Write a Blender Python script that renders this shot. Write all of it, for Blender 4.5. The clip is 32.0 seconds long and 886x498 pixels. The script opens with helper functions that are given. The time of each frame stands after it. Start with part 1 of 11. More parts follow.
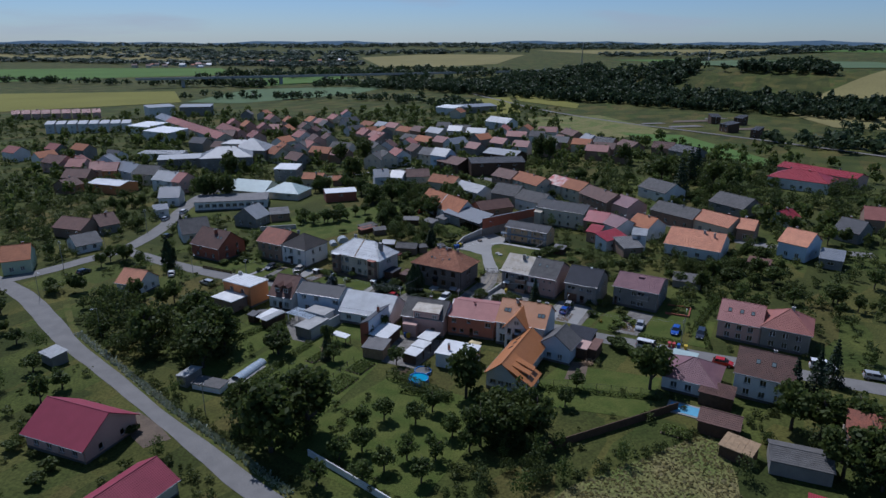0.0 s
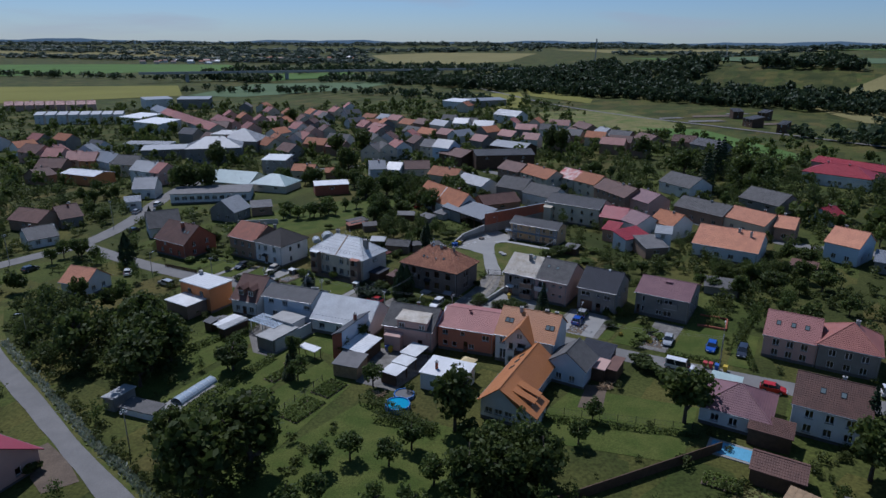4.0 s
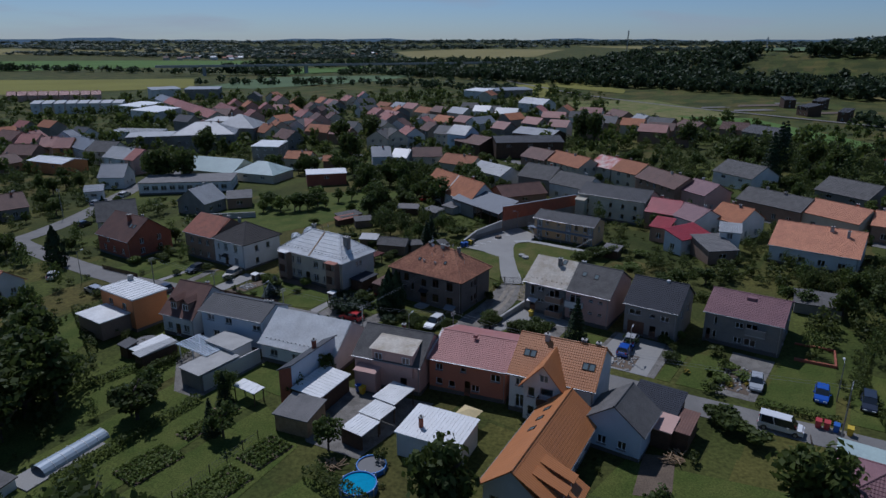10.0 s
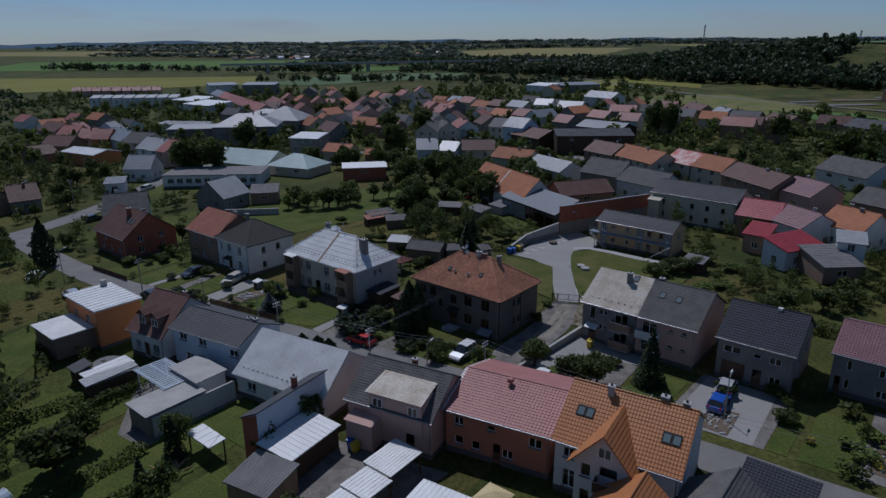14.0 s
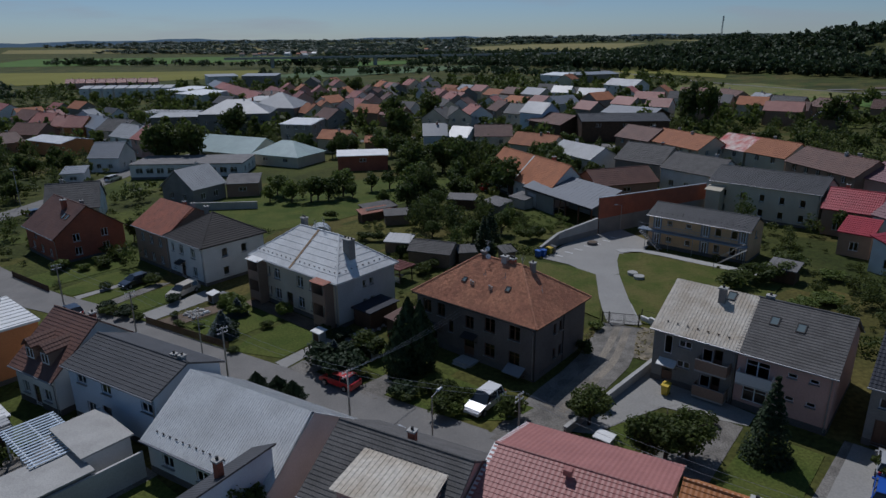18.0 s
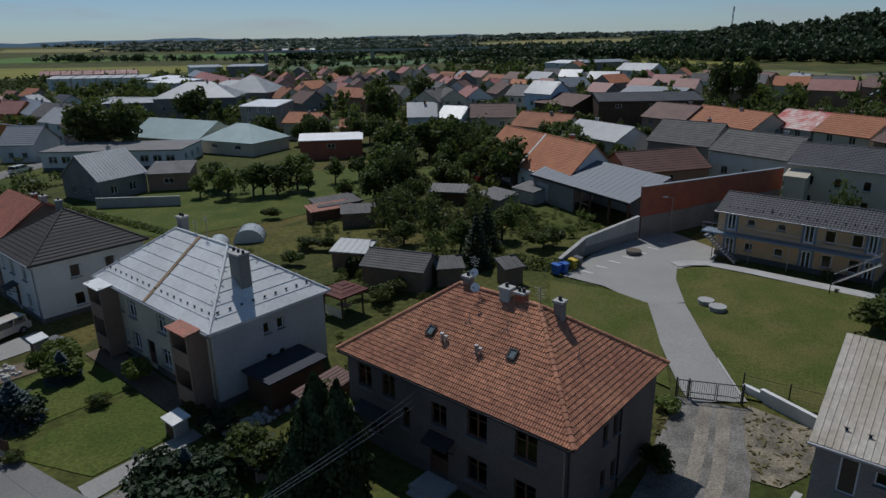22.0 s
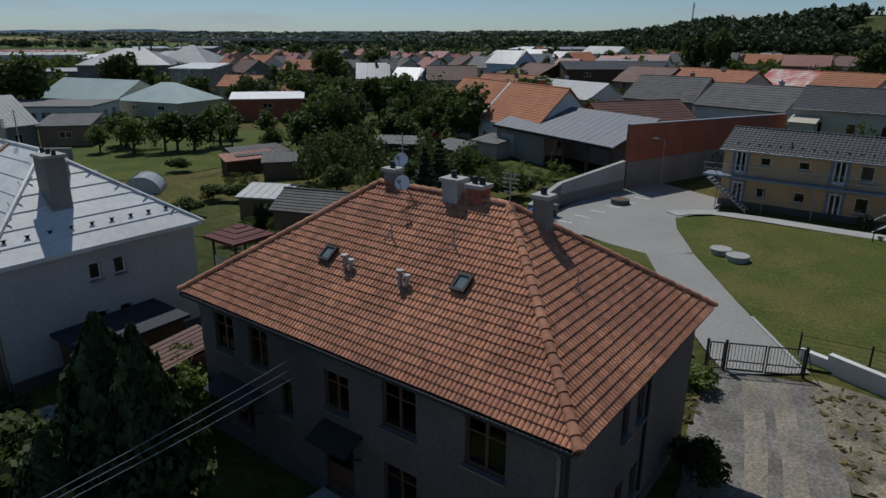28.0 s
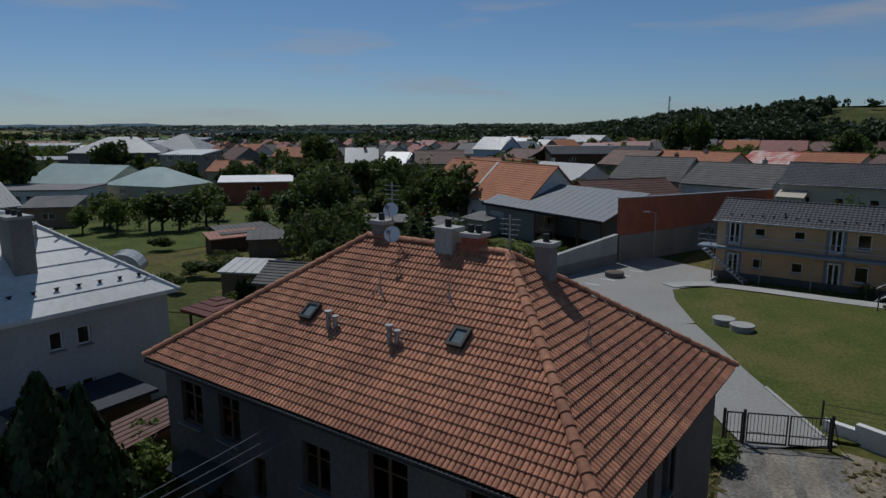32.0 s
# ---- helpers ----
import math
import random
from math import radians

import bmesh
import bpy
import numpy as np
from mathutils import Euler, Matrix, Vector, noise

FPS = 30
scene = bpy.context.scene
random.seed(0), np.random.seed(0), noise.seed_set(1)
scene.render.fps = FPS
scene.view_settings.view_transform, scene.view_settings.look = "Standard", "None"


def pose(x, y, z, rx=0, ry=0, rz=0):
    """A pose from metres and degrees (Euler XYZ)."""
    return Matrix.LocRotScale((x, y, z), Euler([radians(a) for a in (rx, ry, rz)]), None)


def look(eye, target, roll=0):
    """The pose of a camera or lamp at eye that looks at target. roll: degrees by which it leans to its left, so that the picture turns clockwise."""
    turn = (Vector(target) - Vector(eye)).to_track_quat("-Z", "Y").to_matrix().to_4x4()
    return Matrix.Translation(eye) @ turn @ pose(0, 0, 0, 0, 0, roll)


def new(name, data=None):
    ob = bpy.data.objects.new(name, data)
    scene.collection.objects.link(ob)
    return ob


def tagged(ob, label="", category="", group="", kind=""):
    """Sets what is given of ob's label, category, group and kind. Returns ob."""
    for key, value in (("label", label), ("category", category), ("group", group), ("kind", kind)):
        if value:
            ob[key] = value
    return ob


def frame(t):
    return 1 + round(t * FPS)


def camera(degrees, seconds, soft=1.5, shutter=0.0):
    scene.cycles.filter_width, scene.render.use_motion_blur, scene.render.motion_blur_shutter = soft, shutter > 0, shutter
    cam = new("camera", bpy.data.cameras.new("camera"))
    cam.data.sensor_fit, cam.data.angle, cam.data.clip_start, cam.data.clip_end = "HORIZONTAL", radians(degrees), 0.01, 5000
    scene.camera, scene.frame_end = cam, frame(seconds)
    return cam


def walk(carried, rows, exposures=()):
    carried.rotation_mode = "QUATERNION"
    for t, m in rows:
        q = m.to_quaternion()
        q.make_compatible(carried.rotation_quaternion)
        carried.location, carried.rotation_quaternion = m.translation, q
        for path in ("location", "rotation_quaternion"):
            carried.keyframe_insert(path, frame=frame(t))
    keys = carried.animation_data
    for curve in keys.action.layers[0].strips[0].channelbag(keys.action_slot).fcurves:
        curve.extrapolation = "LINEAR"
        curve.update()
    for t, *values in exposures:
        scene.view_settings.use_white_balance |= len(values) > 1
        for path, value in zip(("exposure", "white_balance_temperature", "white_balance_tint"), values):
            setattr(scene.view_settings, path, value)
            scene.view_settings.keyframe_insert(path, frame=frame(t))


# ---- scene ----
cam = camera(68.8, 32.0)
PATH = [
    (0, (-23.420, -154.382, 63.528), (-23.190, -152.493, 62.911), 0.09),
    (0.5, (-22.716, -151.555, 62.795), (-22.490, -149.666, 62.177), 0.19),
    (1, (-21.763, -148.597, 62.016), (-21.540, -146.708, 61.399), 0.19),
    (1.5, (-21.018, -145.881, 61.220), (-20.797, -143.991, 60.603), 0.19),
    (2, (-20.182, -143.287, 60.260), (-19.965, -141.397, 59.644), 0.19),
    (2.5, (-19.303, -140.754, 58.984), (-19.091, -138.863, 58.369), 0.29),
    (3, (-18.456, -138.028, 57.710), (-18.246, -136.136, 57.096), 0.29),
    (3.5, (-17.605, -135.378, 56.665), (-17.398, -133.486, 56.050), 0.29),
    (5.5, (-15.276, -124.705, 52.479), (-15.112, -122.809, 51.864), 0.29),
    (6, (-14.536, -121.805, 51.226), (-14.376, -119.909, 50.609), 0.19),
    (6.5, (-13.923, -119.067, 50.192), (-13.767, -117.171, 49.573), 0.19),
    (7, (-13.349, -116.177, 49.506), (-13.197, -114.281, 48.889), 0.19),
    (7.5, (-12.826, -113.402, 49.101), (-12.676, -111.506, 48.482), 0.19),
    (8, (-12.217, -110.712, 48.528), (-12.071, -108.815, 47.910), 0.19),
    (8.5, (-11.516, -108.048, 47.631), (-11.377, -106.151, 47.015), 0.19),
    (9, (-10.823, -105.369, 46.721), (-10.691, -103.471, 46.104), 0.19),
    (9.5, (-10.129, -102.763, 45.951), (-10.003, -100.864, 45.336), 0.19),
    (10, (-9.331, -100.016, 45.154), (-9.211, -98.117, 44.538), 0.09),
    (10.5, (-8.882, -97.343, 44.477), (-8.833, -95.440, 43.863), 0.09),
    (11, (-7.942, -94.419, 43.715), (-8.001, -92.517, 43.100), -0.21),
    (11.5, (-7.280, -91.684, 42.945), (-7.333, -89.781, 42.332), -0.21),
    (12, (-6.600, -88.750, 42.320), (-6.652, -86.847, 41.706), -0.21),
    (12.5, (-5.954, -86.087, 41.444), (-6.012, -84.184, 40.830), -0.31),
    (13, (-5.321, -83.237, 40.616), (-5.384, -81.335, 40.001), -0.31),
    (13.5, (-4.774, -80.539, 39.751), (-4.841, -78.637, 39.137), -0.31),
    (14, (-4.306, -77.841, 38.901), (-4.378, -75.938, 38.289), -0.41),
    (14.5, (-4.008, -74.957, 38.194), (-4.086, -73.055, 37.580), -0.51),
    (16.5, (-4.946, -63.106, 35.049), (-5.037, -61.205, 34.436), -0.61),
    (17, (-5.268, -60.246, 34.067), (-5.362, -58.345, 33.451), -0.61),
    (17.5, (-5.445, -57.279, 32.860), (-5.541, -55.378, 32.244), -0.61),
    (18, (-5.542, -54.025, 31.784), (-5.641, -52.125, 31.168), -0.61),
    (18.5, (-5.346, -50.797, 30.671), (-5.446, -48.897, 30.054), -0.61),
    (19, (-5.230, -47.239, 29.644), (-5.330, -45.340, 29.025), -0.61),
    (19.5, (-5.014, -43.526, 28.741), (-5.117, -41.626, 28.124), -0.71),
    (20, (-4.881, -39.607, 27.861), (-4.983, -37.707, 27.244), -0.71),
    (20.5, (-4.650, -35.807, 26.845), (-4.756, -33.907, 26.229), -0.81),
    (21, (-4.463, -31.800, 25.721), (-4.570, -29.900, 25.105), -0.91),
    (21.5, (-4.254, -27.998, 24.660), (-4.362, -26.099, 24.042), -0.91),
    (22, (-4.034, -24.233, 23.604), (-4.142, -22.334, 22.986), -0.91),
    (22.5, (-3.750, -20.914, 22.500), (-3.856, -19.015, 21.881), -0.91),
    (23, (-3.555, -17.831, 21.435), (-3.658, -15.933, 20.813), -0.91),
    (23.5, (-3.362, -14.989, 20.443), (-3.461, -13.090, 19.825), -0.81),
    (24, (-2.693, -12.589, 18.934), (-2.776, -10.690, 18.312), -0.31),
    (24.5, (-2.572, -12.474, 18.512), (-2.640, -10.574, 17.890), -0.21),
    (25, (-2.556, -12.537, 18.241), (-2.609, -10.637, 17.619), -0.11),
    (25.5, (-2.626, -12.686, 17.822), (-2.667, -10.785, 17.200), -0.11),
    (27.5, (-2.919, -12.639, 15.490), (-2.921, -10.738, 14.869), 0.09),
    (28, (-2.908, -12.124, 15.202), (-2.901, -10.224, 14.578), 0.19),
    (28.5, (-2.865, -11.378, 14.920), (-2.851, -9.478, 14.297), 0.09),
    (29, (-2.883, -10.776, 14.704), (-2.863, -8.876, 14.080), 0.09),
    (29.5, (-2.894, -10.640, 14.548), (-2.870, -8.740, 13.925), -0.01),
    (30, (-2.918, -10.619, 14.431), (-2.890, -8.719, 13.809), 0.09),
    (30.5, (-2.947, -10.630, 14.180), (-2.915, -8.729, 13.558), -0.01),
    (31, (-2.947, -10.641, 13.943), (-2.914, -8.734, 13.340), -0.11),
    (31.5, (-2.997, -10.663, 13.792), (-2.958, -8.727, 13.293), -0.12),
    (32, (-3.060, -10.690, 13.742), (-3.016, -8.724, 13.379), -0.04),
]
walk(cam, [(t, look(eye, target, roll)) for t, eye, target, roll in PATH], [(0.0, -0.76, 5450, 17), (9.0, -0.99, 5450, 17), (13.0, -1.3, 5500, 17), (18.0, -1.15, 5800, 14), (22.0, -0.95, 6000, 11), (26.0, -0.95, 6050, 10), (30.0, -0.86, 6200, 10), (31.0, -0.86, 6150, 10), (32.0, -1.12, 6050, 10)])

# ---- light ----
SUN_ELEVATION, SUN_AZIMUTH = 57.0, 111.0
sky_world = bpy.data.worlds.new("sky")
scene.world = sky_world
sky_world.use_nodes = True
wn = sky_world.node_tree
sky_tex = wn.nodes.new("ShaderNodeTexSky")
sky_tex.sky_type, sky_tex.sun_disc = "NISHITA", False
sky_tex.sun_elevation, sky_tex.sun_rotation = radians(SUN_ELEVATION), radians(90 - SUN_AZIMUTH)
sky_tex.air_density, sky_tex.dust_density, sky_tex.ozone_density = 1.0, 0.15, 2.2
cloud_map = wn.nodes.new("ShaderNodeMapping")
cloud_map.inputs["Scale"].default_value = (1.2, 1.2, 9.0)
cloud_co = wn.nodes.new("ShaderNodeTexCoord")
cloud_noise = wn.nodes.new("ShaderNodeTexNoise")
cloud_noise.inputs["Scale"].default_value, cloud_noise.inputs["Detail"].default_value = 2.6, 6.0
cloud_ramp = wn.nodes.new("ShaderNodeValToRGB")
cloud_ramp.color_ramp.elements[0].position, cloud_ramp.color_ramp.elements[1].position = 0.56, 0.80
cloud_mix = wn.nodes.new("ShaderNodeMix")
cloud_mix.data_type = "RGBA"
cloud_mix.inputs[7].default_value = (9.0, 9.3, 9.8, 1)
cloud_gain = wn.nodes.new("ShaderNodeMath")
cloud_gain.operation = "MULTIPLY"
cloud_gain.inputs[1].default_value = 0.8
wn.links.new(cloud_co.outputs["Generated"], cloud_map.inputs["Vector"])
wn.links.new(cloud_map.outputs["Vector"], cloud_noise.inputs["Vector"])
wn.links.new(cloud_noise.outputs["Fac"], cloud_ramp.inputs["Fac"])
wn.links.new(cloud_ramp.outputs["Color"], cloud_gain.inputs[0])
wn.links.new(cloud_gain.outputs[0], cloud_mix.inputs[0])
sky_tint = wn.nodes.new("ShaderNodeMix")
sky_tint.data_type, sky_tint.blend_type = "RGBA", "MULTIPLY"
sky_tint.inputs[0].default_value, sky_tint.inputs[7].default_value = 1.0, (0.86, 1.0, 1.13, 1)
wn.links.new(sky_tex.outputs["Color"], sky_tint.inputs[6])
low_sky, sky_axis, sky_lift = wn.nodes.new("ShaderNodeMapRange"), wn.nodes.new("ShaderNodeSeparateXYZ"), wn.nodes.new("ShaderNodeVectorMath")
low_sky.interpolation_type = "SMOOTHSTEP"
low_sky.inputs["From Max"].default_value = 0.45
low_sky.inputs["To Min"].default_value, low_sky.inputs["To Max"].default_value = 1.0, 0.0
sky_lift.operation = "MULTIPLY"
haze = wn.nodes.new("ShaderNodeMix")
haze.data_type = "RGBA"
haze.inputs[6].default_value, haze.inputs[7].default_value = (1.14, 1.25, 1.18, 1), (1.28, 1.37, 1.56, 1)
wn.links.new(cloud_co.outputs["Generated"], sky_axis.inputs[0])
wn.links.new(sky_axis.outputs["Z"], low_sky.inputs["Value"])
wn.links.new(sky_tint.outputs[2], sky_lift.inputs[0])
wn.links.new(low_sky.outputs["Result"], haze.inputs[0])
wn.links.new(haze.outputs[2], sky_lift.inputs[1])
wn.links.new(sky_lift.outputs[0], cloud_mix.inputs[6])
wn.links.new(cloud_mix.outputs[2], wn.nodes["Background"].inputs["Color"])
wn.nodes["Background"].inputs["Strength"].default_value = 0.066

sun_data = bpy.data.lights.new("sun", "SUN")
sun_data.energy, sun_data.angle, sun_data.color = 5.0, radians(0.53), (1.0, 0.965, 0.91)
sun = new("sun", sun_data)
_e, _a = radians(SUN_ELEVATION), radians(SUN_AZIMUTH)
sun.matrix_world = look((0, 0, 200), (-200 * math.cos(_e) * math.cos(_a), -200 * math.cos(_e) * math.sin(_a), 200 - 200 * math.sin(_e)))


# ---- materials ----
STREET_YAW = -37.5
MATS = {}


def mat(name, color, rough=0.8, var=0.18, scale=1.2, fine=14.0, bump=0.25, metal=0.0, tint=None, spread=0.0, stain=0.5, spec=0.5):
    """A weathered surface: colour that varies at two scales, fine relief, and a small difference from object to object."""
    if name in MATS:
        return MATS[name]
    m = bpy.data.materials.new(name)
    m.use_nodes = True
    nt = m.node_tree
    b = nt.nodes["Principled BSDF"]
    b.inputs["Roughness"].default_value, b.inputs["Metallic"].default_value = rough, metal
    b.inputs["Specular IOR Level"].default_value = spec
    geo = nt.nodes.new("ShaderNodeNewGeometry")
    n1, n2 = nt.nodes.new("ShaderNodeTexNoise"), nt.nodes.new("ShaderNodeTexNoise")
    n1.inputs["Scale"].default_value, n1.inputs["Detail"].default_value = scale, 5
    n2.inputs["Scale"].default_value, n2.inputs["Detail"].default_value = fine, 3
    for n in (n1, n2):
        nt.links.new(geo.outputs["Position"], n.inputs["Vector"])
    r1 = nt.nodes.new("ShaderNodeMapRange")
    r1.inputs["From Min"].default_value, r1.inputs["From Max"].default_value = 0.36, 0.66
    nt.links.new(n1.outputs["Fac"], r1.inputs["Value"])
    mix1, mix2 = nt.nodes.new("ShaderNodeMix"), nt.nodes.new("ShaderNodeMix")
    mix1.data_type = mix2.data_type = "RGBA"
    c = Vector(color)
    t = Vector(tint) if tint else c * (1 - 2 * var)
    mix1.inputs[6].default_value, mix1.inputs[7].default_value = (*c, 1), (*(c.lerp(t, stain * 1.2)), 1)
    nt.links.new(r1.outputs["Result"], mix1.inputs[0])
    mix2.blend_type = "MULTIPLY"
    r2 = nt.nodes.new("ShaderNodeMapRange")
    r2.inputs["From Min"].default_value, r2.inputs["From Max"].default_value = 0.3, 0.7
    r2.inputs["To Min"].default_value, r2.inputs["To Max"].default_value = 1 - var, 1 + var
    nt.links.new(n2.outputs["Fac"], r2.inputs["Value"])
    mix2.inputs[0].default_value = 1.0
    comb = nt.nodes.new("ShaderNodeCombineColor")
    for i in range(3):
        nt.links.new(r2.outputs["Result"], comb.inputs[i])
    nt.links.new(mix1.outputs[2], mix2.inputs[6])
    nt.links.new(comb.outputs[0], mix2.inputs[7])
    out = mix2.outputs[2]
    if spread:
        info = nt.nodes.new("ShaderNodeObjectInfo")
        hsv = nt.nodes.new("ShaderNodeHueSaturation")
        r3 = nt.nodes.new("ShaderNodeMapRange")
        r3.inputs["To Min"].default_value, r3.inputs["To Max"].default_value = 1 - spread, 1 + spread
        nt.links.new(info.outputs["Random"], r3.inputs["Value"])
        nt.links.new(r3.outputs["Result"], hsv.inputs["Value"])
        nt.links.new(out, hsv.inputs["Color"])
        out = hsv.outputs["Color"]
    nt.links.new(out, b.inputs["Base Color"])
    if bump:
        bp = nt.nodes.new("ShaderNodeBump")
        bp.inputs["Strength"].default_value, bp.inputs["Distance"].default_value = bump, 0.03
        nt.links.new(n2.outputs["Fac"], bp.inputs["Height"])
        nt.links.new(bp.outputs["Normal"], b.inputs["Normal"])
    MATS[name] = m
    return m


def leaf_mat(name, color, light, trans=0.35):
    """Leaves: dull green that differs from clump to clump, and lets some light through."""
    if name in MATS:
        return MATS[name]
    m = bpy.data.materials.new(name)
    m.use_nodes = True
    nt = m.node_tree
    b = nt.nodes["Principled BSDF"]
    b.inputs["Roughness"].default_value = 0.62
    b.inputs["Specular IOR Level"].default_value = 0.25
    geo, info = nt.nodes.new("ShaderNodeNewGeometry"), nt.nodes.new("ShaderNodeObjectInfo")
    add = nt.nodes.new("ShaderNodeMath")
    add.operation = "MULTIPLY_ADD"
    add.inputs[1].default_value = 0.6
    half = nt.nodes.new("ShaderNodeMath")
    half.operation = "MULTIPLY"
    half.inputs[1].default_value = 0.4
    nt.links.new(info.outputs["Random"], half.inputs[0])
    nt.links.new(geo.outputs["Random Per Island"], add.inputs[0])
    nt.links.new(half.outputs[0], add.inputs[2])
    mix = nt.nodes.new("ShaderNodeMix")
    mix.data_type = "RGBA"
    mix.inputs[6].default_value, mix.inputs[7].default_value = (*color, 1), (*light, 1)
    nt.links.new(add.outputs[0], mix.inputs[0])
    nt.links.new(mix.outputs[2], b.inputs["Base Color"])
    tr = nt.nodes.new("ShaderNodeBsdfTranslucent")
    nt.links.new(mix.outputs[2], tr.inputs["Color"])
    ms = nt.nodes.new("ShaderNodeMixShader")
    ms.inputs[0].default_value = trans
    nt.links.new(b.outputs[0], ms.inputs[1])
    nt.links.new(tr.outputs[0], ms.inputs[2])
    nt.links.new(ms.outputs[0], nt.nodes["Material Output"].inputs["Surface"])
    MATS[name] = m
    return m


def glass_mat():
    if "window_glass" in MATS:
        return MATS["window_glass"]
    m = bpy.data.materials.new("window_glass")
    m.use_nodes = True
    nt = m.node_tree
    g, tp, fr, ms = (nt.nodes.new("ShaderNodeBsdf" + k) if k in ("Glossy", "Transparent") else nt.nodes.new("ShaderNode" + k) for k in ("Glossy", "Transparent", "Fresnel", "MixShader"))
    g.inputs["Roughness"].default_value = 0.04
    tp.inputs["Color"].default_value = (0.55, 0.6, 0.6, 1)
    fr.inputs["IOR"].default_value = 1.55
    nt.links.new(fr.outputs[0], ms.inputs[0])
    nt.links.new(tp.outputs[0], ms.inputs[1])
    nt.links.new(g.outputs[0], ms.inputs[2])
    nt.links.new(ms.outputs[0], nt.nodes["Material Output"].inputs["Surface"])
    MATS["window_glass"] = m
    return m


def tile_mat(name, color, tint, pitch=0.3, spread=0.0, var=0.16, rough=0.75, stain=0.5):
    """Roof tiles: each wave across the slope is shaded by relief, with mottled, weathered colour."""
    if name in MATS:
        return MATS[name]
    m = mat(name, color, rough, var, 0.55, 5.0, 0.0, 0.0, tint, spread, stain, 0.28)
    nt = m.node_tree
    b = nt.nodes["Principled BSDF"]
    co = nt.nodes.new("ShaderNodeTexCoord")
    sep = nt.nodes.new("ShaderNodeSeparateXYZ")
    nt.links.new(co.outputs["Object"], sep.inputs[0])
    heights = []
    for i in (0, 1):
        w = nt.nodes.new("ShaderNodeMath")
        w.operation = "MULTIPLY"
        w.inputs[1].default_value = 2 * math.pi / pitch
        nt.links.new(sep.outputs[i], w.inputs[0])
        sn = nt.nodes.new("ShaderNodeMath")
        sn.operation = "SINE"
        nt.links.new(w.outputs[0], sn.inputs[0])
        heights.append(sn)
    add = nt.nodes.new("ShaderNodeMath")
    add.operation = "ADD"
    nt.links.new(heights[0].outputs[0], add.inputs[0])
    add.inputs[1].default_value = 0.0
    bp = nt.nodes.new("ShaderNodeBump")
    bp.inputs["Strength"].default_value, bp.inputs["Distance"].default_value = 0.32, 0.03
    nt.links.new(add.outputs[0], bp.inputs["Height"])
    nt.links.new(bp.outputs["Normal"], b.inputs["Normal"])
    return m


# plaster and masonry
GREY_PLASTER = mat("grey_plaster", (0.25, 0.235, 0.21), 0.92, 0.12, 0.5, 9, 0.3, tint=(0.17, 0.16, 0.145))
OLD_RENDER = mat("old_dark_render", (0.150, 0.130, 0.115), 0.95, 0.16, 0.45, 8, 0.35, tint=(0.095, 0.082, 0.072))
LIGHT_RENDER = mat("pale_grey_render", (0.50, 0.49, 0.47), 0.92, 0.10, 0.35, 8, 0.2, tint=(0.38, 0.37, 0.35))
WHITE_PLASTER = mat("white_plaster", (0.70, 0.69, 0.66), 0.9, 0.06, 0.4, 9, 0.2, tint=(0.55, 0.54, 0.50))
CREAM_PLASTER = mat("cream_plaster", (0.58, 0.52, 0.40), 0.9, 0.08, 0.4, 9, 0.2, tint=(0.46, 0.40, 0.30))
YELLOW_PLASTER = mat("yellow_plaster", (0.66, 0.42, 0.23), 0.9, 0.06, 0.4, 9, 0.2, tint=(0.48, 0.32, 0.165))
ORANGE_PLASTER = mat("orange_plaster", (0.62, 0.24, 0.09), 0.9, 0.08, 0.4, 9, 0.2)
TERRA_PLASTER = mat("terracotta_plaster", (0.50, 0.19, 0.11), 0.9, 0.08, 0.4, 9, 0.2)
PINK_PLASTER = mat("pink_plaster", (0.56, 0.36, 0.30), 0.9, 0.08, 0.4, 9, 0.2)
BROWN_PLASTER = mat("brown_plaster", (0.30, 0.20, 0.14), 0.92, 0.12, 0.5, 9, 0.25)
BLUE_PLASTER = mat("pale_blue_plaster", (0.50, 0.58, 0.66), 0.9, 0.06, 0.4, 9, 0.2)
GREEN_PLASTER = mat("pale_green_plaster", (0.46, 0.52, 0.36), 0.9, 0.06, 0.4, 9, 0.2)
RED_BRICK = mat("red_brick", (0.36, 0.11, 0.06), 0.9, 0.22, 0.7, 7, 0.3, tint=(0.24, 0.08, 0.05))
CONCRETE = mat("concrete", (0.42, 0.41, 0.38), 0.92, 0.14, 0.6, 11, 0.3, tint=(0.30, 0.29, 0.27))
DARK_STONE = mat("dark_plinth", (0.13, 0.12, 0.11), 0.9, 0.15, 0.8, 9, 0.3)
DARK_WOOD = mat("dark_wood", (0.10, 0.055, 0.03), 0.8, 0.25, 1.5, 12, 0.3)
WORN_WOOD = mat("worn_brown_boards", (0.20, 0.145, 0.10), 0.9, 0.22, 1.0, 9, 0.3, tint=(0.13, 0.095, 0.065))
PALE_WOOD = mat("pale_wood", (0.36, 0.24, 0.13), 0.8, 0.22, 1.5, 12, 0.3)
